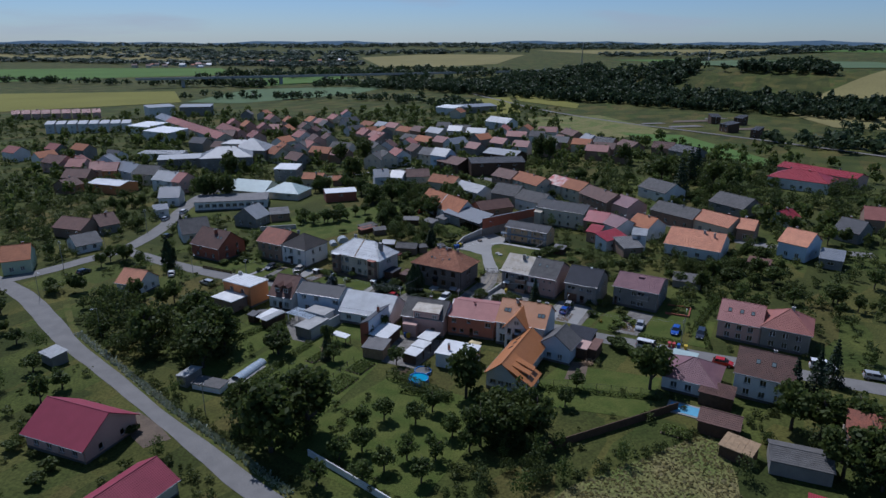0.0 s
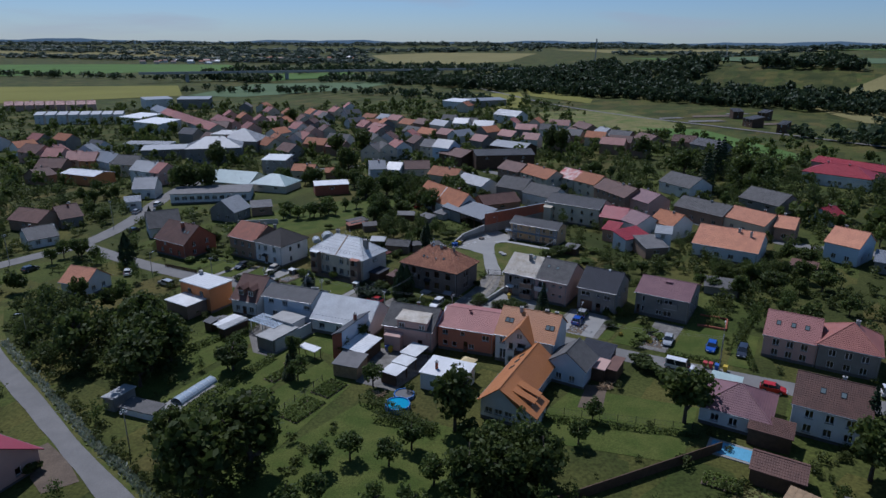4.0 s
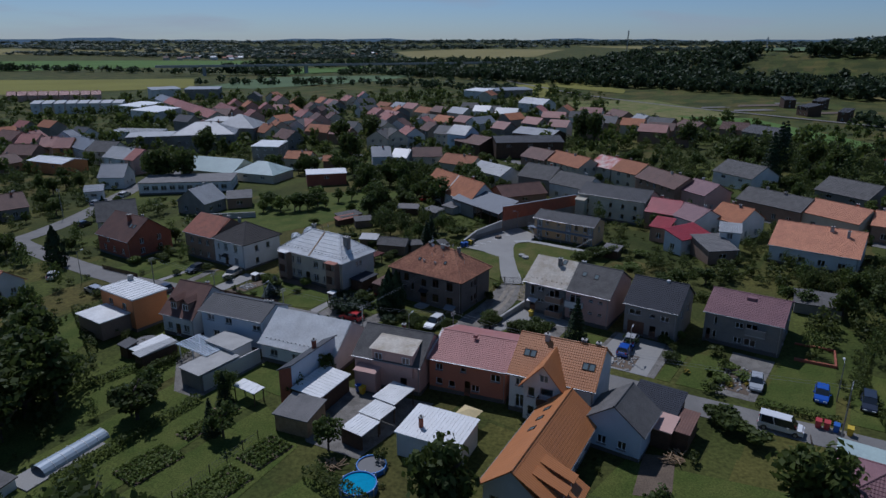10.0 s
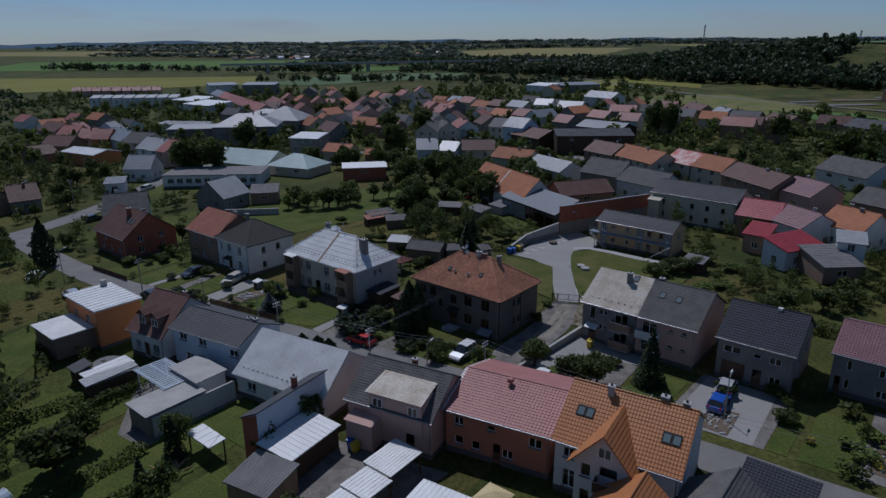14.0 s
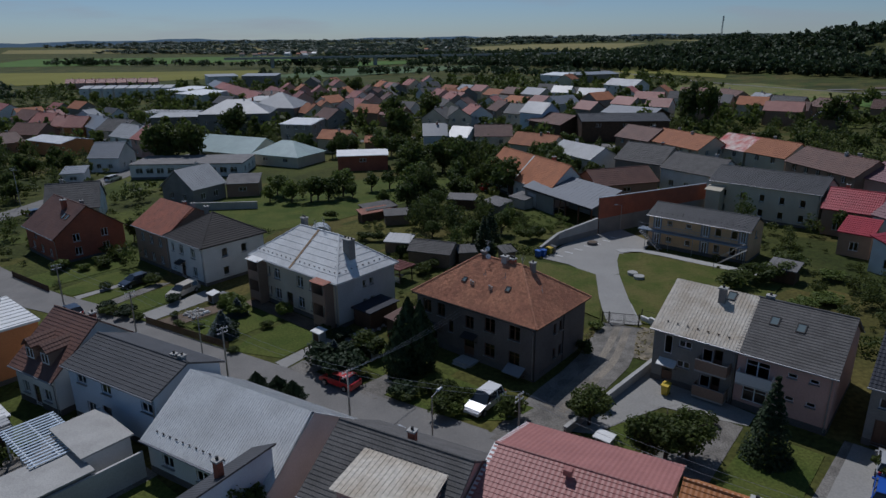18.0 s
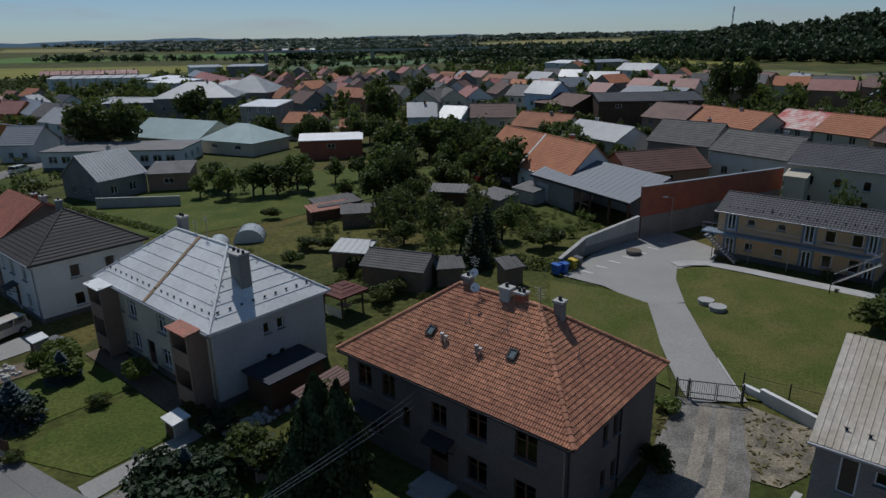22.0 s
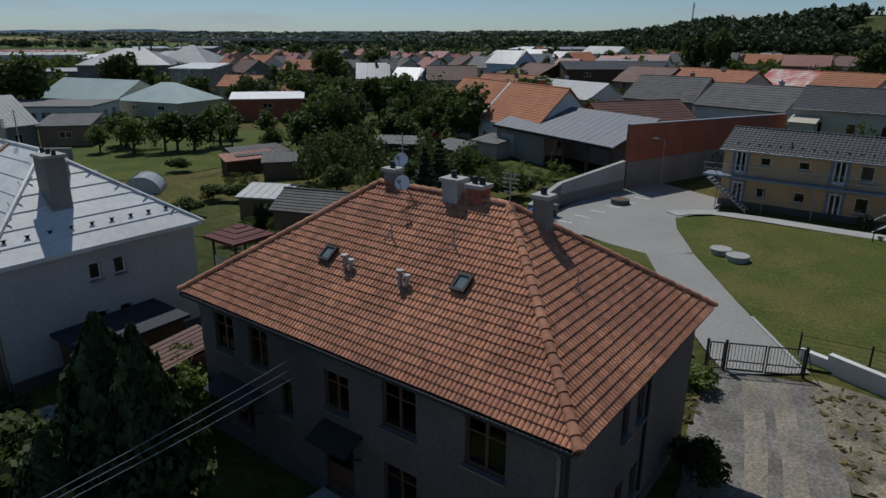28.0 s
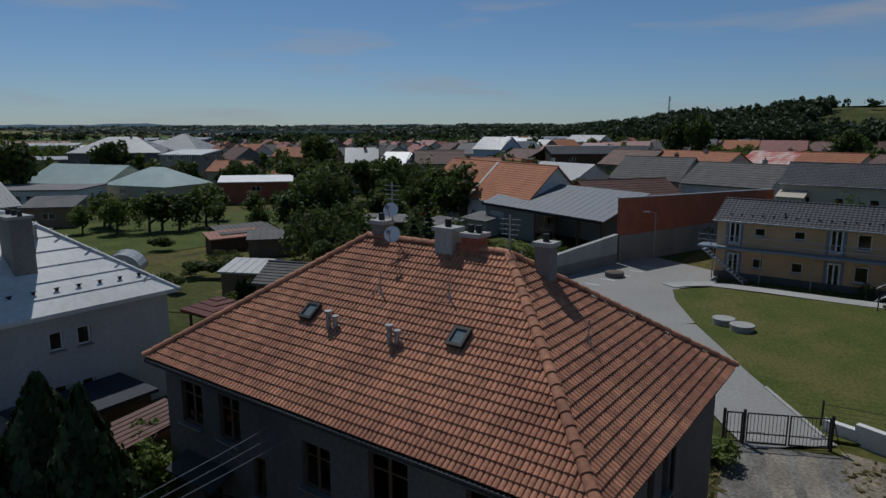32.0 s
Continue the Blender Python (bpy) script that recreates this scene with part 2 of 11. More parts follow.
# roofs
OLD_TILE = tile_mat("weathered_orange_tile", (0.60, 0.27, 0.155), (0.47, 0.20, 0.12), 0.24, 0.20)
ORANGE_TILE = tile_mat("orange_tile", (0.40, 0.16, 0.075), (0.29, 0.115, 0.06), 0.3, 0.22)
ORANGE_SHEET = tile_mat("orange_metal_tile", (0.46, 0.185, 0.065), (0.40, 0.16, 0.06), 0.28, 0.0, 0.05, 0.45)
RED_TILE = tile_mat("faded_red_tile", (0.33, 0.13, 0.10), (0.25, 0.095, 0.075), 0.3, 0.2, 0.1, 0.55)
PINK_TILE = tile_mat("pink_red_tile", (0.40, 0.175, 0.15), (0.33, 0.14, 0.12), 0.33, 0.0, 0.08, 0.5)
BRIGHT_RED = tile_mat("bright_red_sheet", (0.36, 0.045, 0.055), (0.26, 0.035, 0.045), 0.3, 0.0, 0.08, 0.45)
WINE_TILE = tile_mat("wine_red_tile", (0.30, 0.05, 0.075), (0.24, 0.04, 0.06), 0.3, 0.0, 0.08, 0.5)
PLUM_TILE = tile_mat("plum_tile", (0.23, 0.12, 0.125), (0.18, 0.09, 0.10), 0.3, 0.0, 0.1, 0.55)
BROWN_TILE = tile_mat("brown_tile", (0.15, 0.078, 0.058), (0.095, 0.052, 0.042), 0.3, 0.22, 0.15, 0.65)
DARK_TILE = tile_mat("dark_grey_tile", (0.075, 0.075, 0.078), (0.05, 0.05, 0.052), 0.3, 0.0, 0.14, 0.6)
NAVY_TILE = tile_mat("navy_black_tile", (0.035, 0.038, 0.05), (0.026, 0.029, 0.036), 0.3, 0.0, 0.1, 0.7)
CHARRED_TILE = tile_mat("brown_black_tile", (0.050, 0.044, 0.040), (0.036, 0.032, 0.030), 0.3, 0.0, 0.12, 0.75)
SLATE = mat("old_fibre_slate", (0.125, 0.118, 0.11), 0.85, 0.25, 0.8, 8, 0.3, tint=(0.07, 0.066, 0.06))
GREY_SHEET = mat("grey_coated_sheet", (0.24, 0.25, 0.26), 0.45, 0.06, 0.5, 6, 0.08, tint=(0.20, 0.21, 0.22))
LIGHT_SHEET = mat("light_galvanised_sheet", (0.70, 0.70, 0.67), 0.5, 0.10, 0.5, 4, 0.1, tint=(0.52, 0.51, 0.48))
MID_SHEET = mat("dull_grey_sheet", (0.37, 0.375, 0.37), 0.55, 0.12, 0.4, 4, 0.1, tint=(0.29, 0.29, 0.28))
CREAM_SHEET = mat("cream_fibre_sheet", (0.56, 0.51, 0.42), 0.7, 0.16, 0.6, 4, 0.15, tint=(0.40, 0.33, 0.24), stain=0.7)
WHITE_SHEET = mat("white_roof_sheet", (0.72, 0.72, 0.70), 0.5, 0.06, 0.5, 5, 0.08, tint=(0.60, 0.60, 0.57))
MINT_SHEET = mat("mint_green_sheet", (0.42, 0.52, 0.48), 0.5, 0.08, 0.4, 4, 0.08, tint=(0.34, 0.42, 0.40))
RUST_SHEET = mat("rusty_sheet", (0.34, 0.11, 0.06), 0.7, 0.25, 0.8, 4, 0.15, tint=(0.20, 0.08, 0.05))
FELT = mat("roofing_felt", (0.20, 0.19, 0.18), 0.9, 0.15, 0.6, 7, 0.2, tint=(0.13, 0.125, 0.12))
# fittings
WHITE_FRAME = mat("white_frame_paint", (0.78, 0.78, 0.76), 0.5, 0.04, 2, 20, 0.05)
BROWN_FRAME = mat("brown_frame_paint", (0.12, 0.06, 0.035), 0.5, 0.1, 2, 20, 0.1)
METAL = mat("galvanised_metal", (0.36, 0.36, 0.36), 0.45, 0.1, 2, 15, 0.08, metal=0.7)
DARK_METAL = mat("dark_metal", (0.035, 0.033, 0.032), 0.6, 0.1, 2, 15, 0.08, metal=0.1, spec=0.3)
GLASS = glass_mat()
# ground
GRASS = mat("grass", (0.050, 0.060, 0.014), 0.95, 0.35, 0.06, 2.2, 0.5, tint=(0.112, 0.106, 0.028), stain=0.6, spec=0.15)


def parcels(m):
    """Gardens of the village: each strip of grass has a tone of its own, from lush to dry."""
    nt = m.node_tree
    b = nt.nodes["Principled BSDF"]
    old = b.inputs["Base Color"].links[0].from_socket
    geo, mp, vor = nt.nodes.new("ShaderNodeNewGeometry"), nt.nodes.new("ShaderNodeMapping"), nt.nodes.new("ShaderNodeTexVoronoi")
    mp.vector_type = "TEXTURE"
    mp.inputs["Rotation"].default_value = (0, 0, radians(STREET_YAW))
    mp.inputs["Scale"].default_value = (9, 24, 1000)
    vor.inputs["Scale"].default_value = 1.0
    vor.distance = "CHEBYCHEV"
    ramp, mix, sep = nt.nodes.new("ShaderNodeValToRGB"), nt.nodes.new("ShaderNodeMix"), nt.nodes.new("ShaderNodeSeparateColor")
    el = ramp.color_ramp.elements
    ramp.color_ramp.interpolation = "CONSTANT"
    el[0].position, el[0].color = 0.0, (0.72, 0.78, 0.76, 1)
    el[1].position, el[1].color = 0.28, (1.0, 1.0, 1.0, 1)
    for pos, col in ((0.45, (0.85, 0.94, 0.88, 1)), (0.6, (1.15, 1.07, 1.06, 1)), (0.74, (0.95, 1.08, 0.95, 1)), (0.87, (1.25, 1.05, 1.2, 1))):
        e = el.new(pos)
        e.color = col
    mix.data_type, mix.blend_type = "RGBA", "MULTIPLY"
    mix.inputs[0].default_value = 1.0
    nt.links.new(geo.outputs["Position"], mp.inputs["Vector"])
    nt.links.new(mp.outputs["Vector"], vor.inputs["Vector"])
    nt.links.new(vor.outputs["Color"], sep.inputs[0])
    nt.links.new(sep.outputs[0], ramp.inputs["Fac"])
    nt.links.new(old, mix.inputs[6])
    nt.links.new(ramp.outputs["Color"], mix.inputs[7])
    nt.links.new(mix.outputs[2], b.inputs["Base Color"])


parcels(GRASS)
LAWN = mat("mown_lawn", (0.060, 0.084, 0.016), 0.95, 0.34, 0.25, 5.0, 0.5, tint=(0.108, 0.118, 0.028), stain=0.6, spec=0.15)
DRY_LAWN = mat("dry_lawn", (0.070, 0.088, 0.018), 0.95, 0.34, 0.35, 7.0, 0.5, tint=(0.125, 0.112, 0.036), stain=0.7, spec=0.15)
MEADOW = mat("rough_meadow", (0.20, 0.175, 0.07), 0.95, 0.35, 0.12, 2.5, 0.6, tint=(0.11, 0.14, 0.035), stain=0.8, spec=0.15)
ASPHALT = mat("worn_asphalt", (0.20, 0.19, 0.175), 0.92, 0.14, 0.35, 8, 0.2, tint=(0.14, 0.135, 0.125))
PAVING = mat("concrete_paving", (0.30, 0.29, 0.265), 0.92, 0.10, 0.3, 6, 0.15, tint=(0.25, 0.24, 0.22))
GRAVEL = mat("gravel", (0.21, 0.195, 0.17), 0.95, 0.42, 0.7, 9, 0.6, tint=(0.12, 0.11, 0.095), stain=0.8)
SANDY = mat("sandy_gravel", (0.27, 0.235, 0.185), 0.95, 0.38, 0.6, 8, 0.5, tint=(0.17, 0.15, 0.12), stain=0.8)
SOIL = mat("bare_soil", (0.15, 0.11, 0.075), 0.95, 0.25, 0.5, 6, 0.5)
CROP_GREEN = mat("green_crop", (0.105, 0.175, 0.045), 0.95, 0.12, 0.012, 0.6, 0.0, spec=0.1)
CROP_YELLOW = mat("yellow_crop", (0.21, 0.20, 0.05), 0.95, 0.12, 0.012, 0.6, 0.0, spec=0.1)
CROP_TEAL = mat("blue_green_crop", (0.12, 0.17, 0.085), 0.95, 0.12, 0.012, 0.6, 0.0, spec=0.1)
CROP_TAN = mat("ripening_crop", (0.24, 0.21, 0.085), 0.95, 0.12, 0.012, 0.6, 0.0, spec=0.1)
# leaves
LEAF = leaf_mat("broad_leaves", (0.038, 0.056, 0.014), (0.118, 0.150, 0.034), 0.45)
LEAF_STAND = leaf_mat("stand_leaves", (0.040, 0.058, 0.017), (0.118, 0.146, 0.038), 0.45)
LEAF_MIXED = leaf_mat("mixed_garden_leaves", (0.032, 0.050, 0.012), (0.130, 0.150, 0.034), 0.42)
LEAF_FRUIT = leaf_mat("fruit_tree_leaves", (0.042, 0.068, 0.015), (0.120, 0.158, 0.036), 0.42)
LEAF_DARK = leaf_mat("conifer_needles", (0.014, 0.028, 0.010), (0.035, 0.060, 0.020), 0.15)
LEAF_BLUE = leaf_mat("blue_spruce_needles", (0.05, 0.075, 0.075), (0.09, 0.12, 0.12), 0.15)
LEAF_LIGHT = leaf_mat("light_leaves", (0.085, 0.125, 0.022), (0.17, 0.21, 0.045))
LEAF_PURPLE = leaf_mat("purple_leaves", (0.045, 0.015, 0.018), (0.085, 0.03, 0.03))
BARK = mat("bark", (0.085, 0.065, 0.048), 0.95, 0.3, 3, 20, 0.6)

# ---- building kit ----
FOOT, ROADS = [], []
S_DIR, N_DIR = Vector((0.7934, -0.6088)), Vector((0.6088, 0.7934))


def smooth(x):
    x = min(max(x, 0.0), 1.0)
    return x * x * (3 - 2 * x)


def hill(x, y):
    """Height of the wooded hill behind the village."""
    d = (x - 130) * 0.77 + (y - 565) * 0.638
    along = -(x - 130) * 0.638 + (y - 565) * 0.77
    side = smooth((210 - along) / 330)
    return 30 * smooth((d + 15) / 250) * side + 8 * smooth((d - 150) / 900) + 16 * smooth((math.hypot(x, y) - 1200) / 3500)


def gz(x, y):
    """Height of the ground."""
    return 1.4 * smooth((y + 45) / 75) + hill(x, y) + 3.9 * math.tanh(x / 260)


def at(s, n):
    """A place by its distance along the street and away from it."""
    return S_DIR.x * s + N_DIR.x * n, S_DIR.y * s + N_DIR.y * n


def mesh(name, verts, faces, material):
    me = bpy.data.meshes.new(name)
    me.from_pydata([tuple(v) for v in verts], [], faces)
    me.materials.append(material)
    return me


def part_data(name, me, parent, label="", m=None):
    ob = new(name, me)
    ob.parent = parent
    if m is not None:
        ob.matrix_basis = m
    if label:
        tagged(ob, label)
    return ob


def part(name, bm, material, parent, label="", m=None):
    me = bpy.data.meshes.new(name)
    bm.to_mesh(me)
    bm.free()
    me.materials.append(material)
    return part_data(name, me, parent, label, m)


class Shape:
    """Collects boxes, slabs and prisms into one mesh."""

    def __init__(self):
        self.v, self.f = [], []

    def add(self, verts, faces):
        k = len(self.v)
        self.v += [Vector(v) for v in verts]
        self.f += [tuple(i + k for i in f) for f in faces]
        return self

    def box(self, x0, x1, y0, y1, z0, z1):
        return self.add([(x0, y0, z0), (x1, y0, z0), (x1, y1, z0), (x0, y1, z0), (x0, y0, z1), (x1, y0, z1), (x1, y1, z1), (x0, y1, z1)],
                        [(3, 2, 1, 0), (4, 5, 6, 7), (0, 1, 5, 4), (1, 2, 6, 5), (2, 3, 7, 6), (3, 0, 4, 7)])

    def slab(self, corners, t):
        """A flat plate: its top corners in order, and its thickness downwards."""
        n = len(corners)
        top = [Vector(c) for c in corners]
        return self.add(top + [c - Vector((0, 0, t)) for c in top],
                        [tuple(range(n)), tuple(reversed(range(n, 2 * n)))] + [((i + 1) % n, i, i + n, (i + 1) % n + n) for i in range(n)])

    def tube(self, a, b, r, n=8, r2=None):
        a, b = Vector(a), Vector(b)
        z = (b - a).normalized()
        x = z.orthogonal().normalized()
        y = z.cross(x)
        r2 = r if r2 is None else r2
        ring = [x * math.cos(2 * math.pi * i / n) + y * math.sin(2 * math.pi * i / n) for i in range(n)]
        return self.add([a + q * r for q in ring] + [b + q * r2 for q in ring],
                        [(i, (i + 1) % n, n + (i + 1) % n, n + i) for i in range(n)] + [tuple(reversed(range(n))), tuple(range(n, 2 * n))])

    def mesh(self, name, material, smooth_shade=False):
        verts, faces = self.v, self.f
        if len(verts) < 3000:
            # neighbouring faces share their corners
            seen, where = {}, []
            for v in verts:
                where.append(seen.setdefault((round(v.x, 4), round(v.y, 4), round(v.z, 4)), len(seen)))
            verts = list(seen)
            faces = [f for f in ([where[i] for i in g] for g in faces) if len(set(f)) == len(f) or len(set(f)) > 2]
            faces = [tuple(dict.fromkeys(f)) for f in faces]
        me = mesh(name, verts, faces, material)
        if smooth_shade:
            me.polygons.foreach_set("use_smooth", [True] * len(me.polygons))
        return me

    def put(self, name, material, parent, label="", m=None, smooth_shade=False):
        return part_data(name, self.mesh(name, material, smooth_shade), parent, label, m)


def thing(name, x, y, yaw=0.0, label="", category="", group="", kind="", z=None):
    ob = new(name)
    ob.matrix_basis = pose(x, y, gz(x, y) if z is None else z, 0, 0, yaw)
    return tagged(ob, label, category, group, kind)


def facade(sh, o, d, length, height, holes, depth=0.16, gable=0.0):
    """One outer wall face with real openings and their reveals. o: its lower left corner seen from outside, d: its direction."""
    o, d, up = Vector(o), Vector(d).normalized(), Vector((0, 0, 1))
    inward = up.cross(d)
    us = sorted({0.0, length, *[h[0] for h in holes], *[h[1] for h in holes]})
    zs = sorted({0.0, height, *[h[2] for h in holes], *[h[3] for h in holes]})
    for i in range(len(us) - 1):
        for j in range(len(zs) - 1):
            u, z = (us[i] + us[i + 1]) / 2, (zs[j] + zs[j + 1]) / 2
            if any(h[0] < u < h[1] and h[2] < z < h[3] for h in holes):
                continue
            sh.add([o + d * us[i] + up * zs[j], o + d * us[i + 1] + up * zs[j], o + d * us[i + 1] + up * zs[j + 1], o + d * us[i] + up * zs[j + 1]], [(0, 1, 2, 3)])
    for u0, u1, z0, z1 in holes:
        ring = [o + d * u0 + up * z0, o + d * u1 + up * z0, o + d * u1 + up * z1, o + d * u0 + up * z1]
        back = [p + inward * depth for p in ring]
        sh.add(ring + back, [(i, 4 + i, 4 + (i + 1) % 4, (i + 1) % 4) for i in range(4)])
    if gable:
        sh.add([o + up * height, o + d * length + up * height, o + d * (length / 2) + up * (height + gable)], [(0, 1, 2)])


WINDOW_CACHE = {}


def window_data(w, h, frame_mat, kind):
    key = (round(w, 2), round(h, 2), frame_mat.name, kind)
    if key not in WINDOW_CACHE:
        b = 0.07
        fr = Shape()
        fr.box(0, w, 0, 0.06, 0, b).box(0, w, 0, 0.06, h - b, h).box(0, b, 0, 0.06, b, h - b).box(w - b, w, 0, 0.06, b, h - b)
        if kind == "door":
            fr.box(b, w - b, 0.01, 0.05, b, h * 0.5)
            if w > 1.6:
                fr.box(w / 2 - 0.05, w / 2 + 0.05, 0, 0.06, h * 0.5, h - b)
        elif kind == "gate":
            k = max(2, int(w / 0.6))
            for i in range(k):
                fr.box(b + (w - 2 * b) * i / k + 0.012, b + (w - 2 * b) * (i + 1) / k - 0.012, 0.01, 0.05, b, h - b)
        elif w > 0.95:
            k = 2 if w < 2.0 else 3
            for i in range(1, k):
                fr.box(w * i / k - 0.05, w * i / k + 0.05, 0, 0.055, b, h - b)
            if h > 1.25:
                fr.box(b, w - b, 0.005, 0.05, h * 0.68, h * 0.68 + 0.05)
        pane = Shape().add([(b, 0.035, b), (w - b, 0.035, b), (w - b, 0.035, h - b), (b, 0.035, h - b)], [(0, 1, 2, 3)])
        sill = Shape().box(-0.06, w + 0.06, -0.26, -0.0, -0.05, -0.005)
        WINDOW_CACHE[key] = (fr.mesh("window_frame", frame_mat), pane.mesh("pane", GLASS), sill.mesh("window_sill", METAL))
    return WINDOW_CACHE[key]


def fit_windows(parent, o, d, holes, kinds, frame_mat, door_mat, sills=True):
    o, d = Vector(o), Vector(d).normalized()
    yaw = math.degrees(math.atan2(d.y, d.x))
    inward = Vector((0, 0, 1)).cross(d)
    for (u0, u1, z0, z1), kind in zip(holes, kinds):
        fm = door_mat if kind in ("door", "gate") else frame_mat
        fr, pane, sill = window_data(u1 - u0, z1 - z0, fm, kind)
        p = o + d * u0 + inward * 0.10 + Vector((0, 0, z0))
        ob = part_data({"door": "door", "gate": "garage_door"}.get(kind, "window"), fr, parent, "", pose(p.x, p.y, p.z, 0, 0, yaw))
        if kind != "gate":
            part_data("pane", pane, ob)
        if kind == "win" and sills:
            part_data("window_sill", sill, ob)


def strip_slope(sh, eL, eR, rR, rL, courses, step):
    """A roof slope laid in overlapping courses, each with a proud lower edge; one continuous skin."""
    eL, eR, rR, rL = map(Vector, (eL, eR, rR, rL))
    nrm = (eR - eL).cross(rL - eL if (rL - eL).length > 0.01 else rR - eL).normalized()
    verts, faces = [eL - nrm * 0.01, eR - nrm * 0.01], []
    for i in range(courses):
        a, b = i / courses, (i + 1) / courses
        k = len(verts)
        verts += [eL.lerp(rL, a) + nrm * step, eR.lerp(rR, a) + nrm * step, eL.lerp(rL, b), eR.lerp(rR, b)]
        faces += [(k - 2, k - 1, k + 1, k), (k, k + 1, k + 3, k + 2)]
    sh.add(verts, faces)


def seam_slope(sh, eL, eR, rR, rL, gap, width=0.03, high=0.028):
    """A sheet-metal slope with standing seams that run from eave to ridge; one continuous skin."""
    eL, eR, rR, rL = map(Vector, (eL, eR, rR, rL))
    nrm = (eR - eL).cross(rL - eL if (rL - eL).length > 0.01 else rR - eL).normalized()
    along = (eR - eL).normalized()
    up = nrm.cross(along)
    total = (eR - eL).length
    n = max(2, int(total / gap))
    ta, tb = (rL - eL).dot(along), (rR - eL).dot(along)
    rise = (rL - eL).dot(up)
    cols = [(0.0, 0.0)]
    marks = {ta, tb}
    for i in range(1, n):
        u = total * i / n
        cols += [(u - width, 0.0), (u - width / 2, high), (u + width / 2, high), (u + width, 0.0)]
    cols += [(u, 0.0) for u in marks if 0.2 < u < total - 0.2]
    cols.append((total, 0.0))
    cols.sort()
    verts, faces = [], []
    for u, h in cols:
        top = rise
        if u < ta:
            top = rise * u / max(ta, 0.01)
        elif u > tb:
            top = rise * (total - u) / max(total - tb, 0.01)
        verts += [eL + along * u + nrm * h, eL + along * u + up * top + nrm * h]
    for i in range(len(cols) - 1):
        faces.append((2 * i, 2 * i + 2, 2 * i + 3, 2 * i + 1))
    sh.add(verts, faces)


def roof_slopes(L, W, eave, rise, form, over=0.4, gover=0.25):
    """The slopes of a roof as corner lists: eave left, eave right, ridge right, ridge left."""
    k = rise / (W / 2)
    z0 = eave - over * k
    x, y = L / 2 + (gover if form == "gable" else over), W / 2 + over
    top = eave + rise
    if form == "gable":
        return [((-x, -y, z0), (x, -y, z0), (x, 0, top), (-x, 0, top)), ((x, y, z0), (-x, y, z0), (-x, 0, top), (x, 0, top))]
    if form == "hip":
        r = max(L / 2 - W / 2, 0.0)
        return [((-x, -y, z0), (x, -y, z0), (r, 0, top), (-r, 0, top)), ((x, y, z0), (-x, y, z0), (-r, 0, top), (r, 0, top)),
                ((x, -y, z0), (x, y, z0), (r, 0, top), (r, 0, top)), ((-x, y, z0), (-x, -y, z0), (-r, 0, top), (-r, 0, top))]
    k = rise / W
    x = L / 2 + gover
    return [((-x, -y, eave - over * k), (x, -y, eave - over * k), (x, y, eave + rise + over * k), (-x, y, eave + rise + over * k))]


def roof(parent, L, W, eave, rise, form, material, style="tile", course=0.36, over=0.4, gover=0.25, name="roof", label="", m=None, thick=0.14):
    sh = Shape()
    slopes = roof_slopes(L, W, eave + 0.03, rise, form, over, gover)
    if form == "hip" and style == "tile":
        # one continuous skin of courses that run round all four slopes
        r, z0 = max(L / 2 - W / 2, 0.0), slopes[0][0][2]
        base = [Vector((sx * (L / 2 + over), sy * (W / 2 + over), z0)) for sx, sy in ((-1, -1), (1, -1), (1, 1), (-1, 1))]
        peak = [Vector((sx * r, 0, eave + 0.03 + rise)) for sx in (-1, 1, 1, -1)]
        n = max(3, int(Vector((W / 2, rise)).length / course))
        rings = [base]
        for i in range(n):
            rings.append([a.lerp(b, i / n) + Vector((0, 0, thick + 0.042)) for a, b in zip(base, peak)])
            rings.append([a.lerp(b, (i + 1) / n) + Vector((0, 0, thick)) for a, b in zip(base, peak)])
        sh.add([v for ring in rings for v in ring], [(0, 3, 2, 1)] + [(4 * i + j, 4 * i + (j + 1) % 4, 4 * i + 4 + (j + 1) % 4, 4 * i + 4 + j) for i in range(len(rings) - 1) for j in range(4)])
        return sh.put(name, material, parent, label, m)
    for sl in slopes:
        top = [Vector(c) + Vector((0, 0, thick)) for c in sl]
        run = max((top[3] - top[0]).length if form != "hip" else Vector((0, W / 2, rise)).length, 0.5)
        if style == "tile":
            strip_slope(sh, *top, max(3, int(run / course)), 0.035)
        elif style == "seam":
            seam_slope(sh, *top, course)
        else:
            sh.add(top, [(0, 1, 2, 3)])
        low = [Vector(c) for c in sl]
        sh.add(low, [(3, 2, 1, 0)])
        sh.add([low[0], low[1], top[1], top[0]], [(0, 1, 2, 3)])
        if form != "hip":
            sh.add([low[1], low[2], top[2], top[1]], [(0, 1, 2, 3)])
            sh.add([low[3], low[0], top[0], top[3]], [(0, 1, 2, 3)])
        if form == "mono":
            sh.add([low[2], low[3], top[3], top[2]], [(0, 1, 2, 3)])
    ob = sh.put(name, material, parent, label, m)
    return ob


def ridge_caps(parent, L, W, eave, rise, form, material, gover=0.25, m=None, r=0.11):
    sh = Shape()
    top = eave + rise + 0.16
    if form == "gable":
        sh.tube((-L / 2 - gover, 0, top), (L / 2 + gover, 0, top), r, 8)
    elif form == "hip":
        q = max(L / 2 - W / 2, 0.0)
        sh.tube((-q - 0.1, 0, top), (q + 0.1, 0, top), r, 8)
        for sx in (-1, 1):
            for sy in (-1, 1):
                sh.tube((sx * q, 0, top), (sx * (L / 2 + 0.4), sy * (W / 2 + 0.4), eave + 0.15 - 0.4 * rise / (W / 2)), r, 8)
    else:
        return None
    return sh.put("ridge_cap", material, parent, "", m)


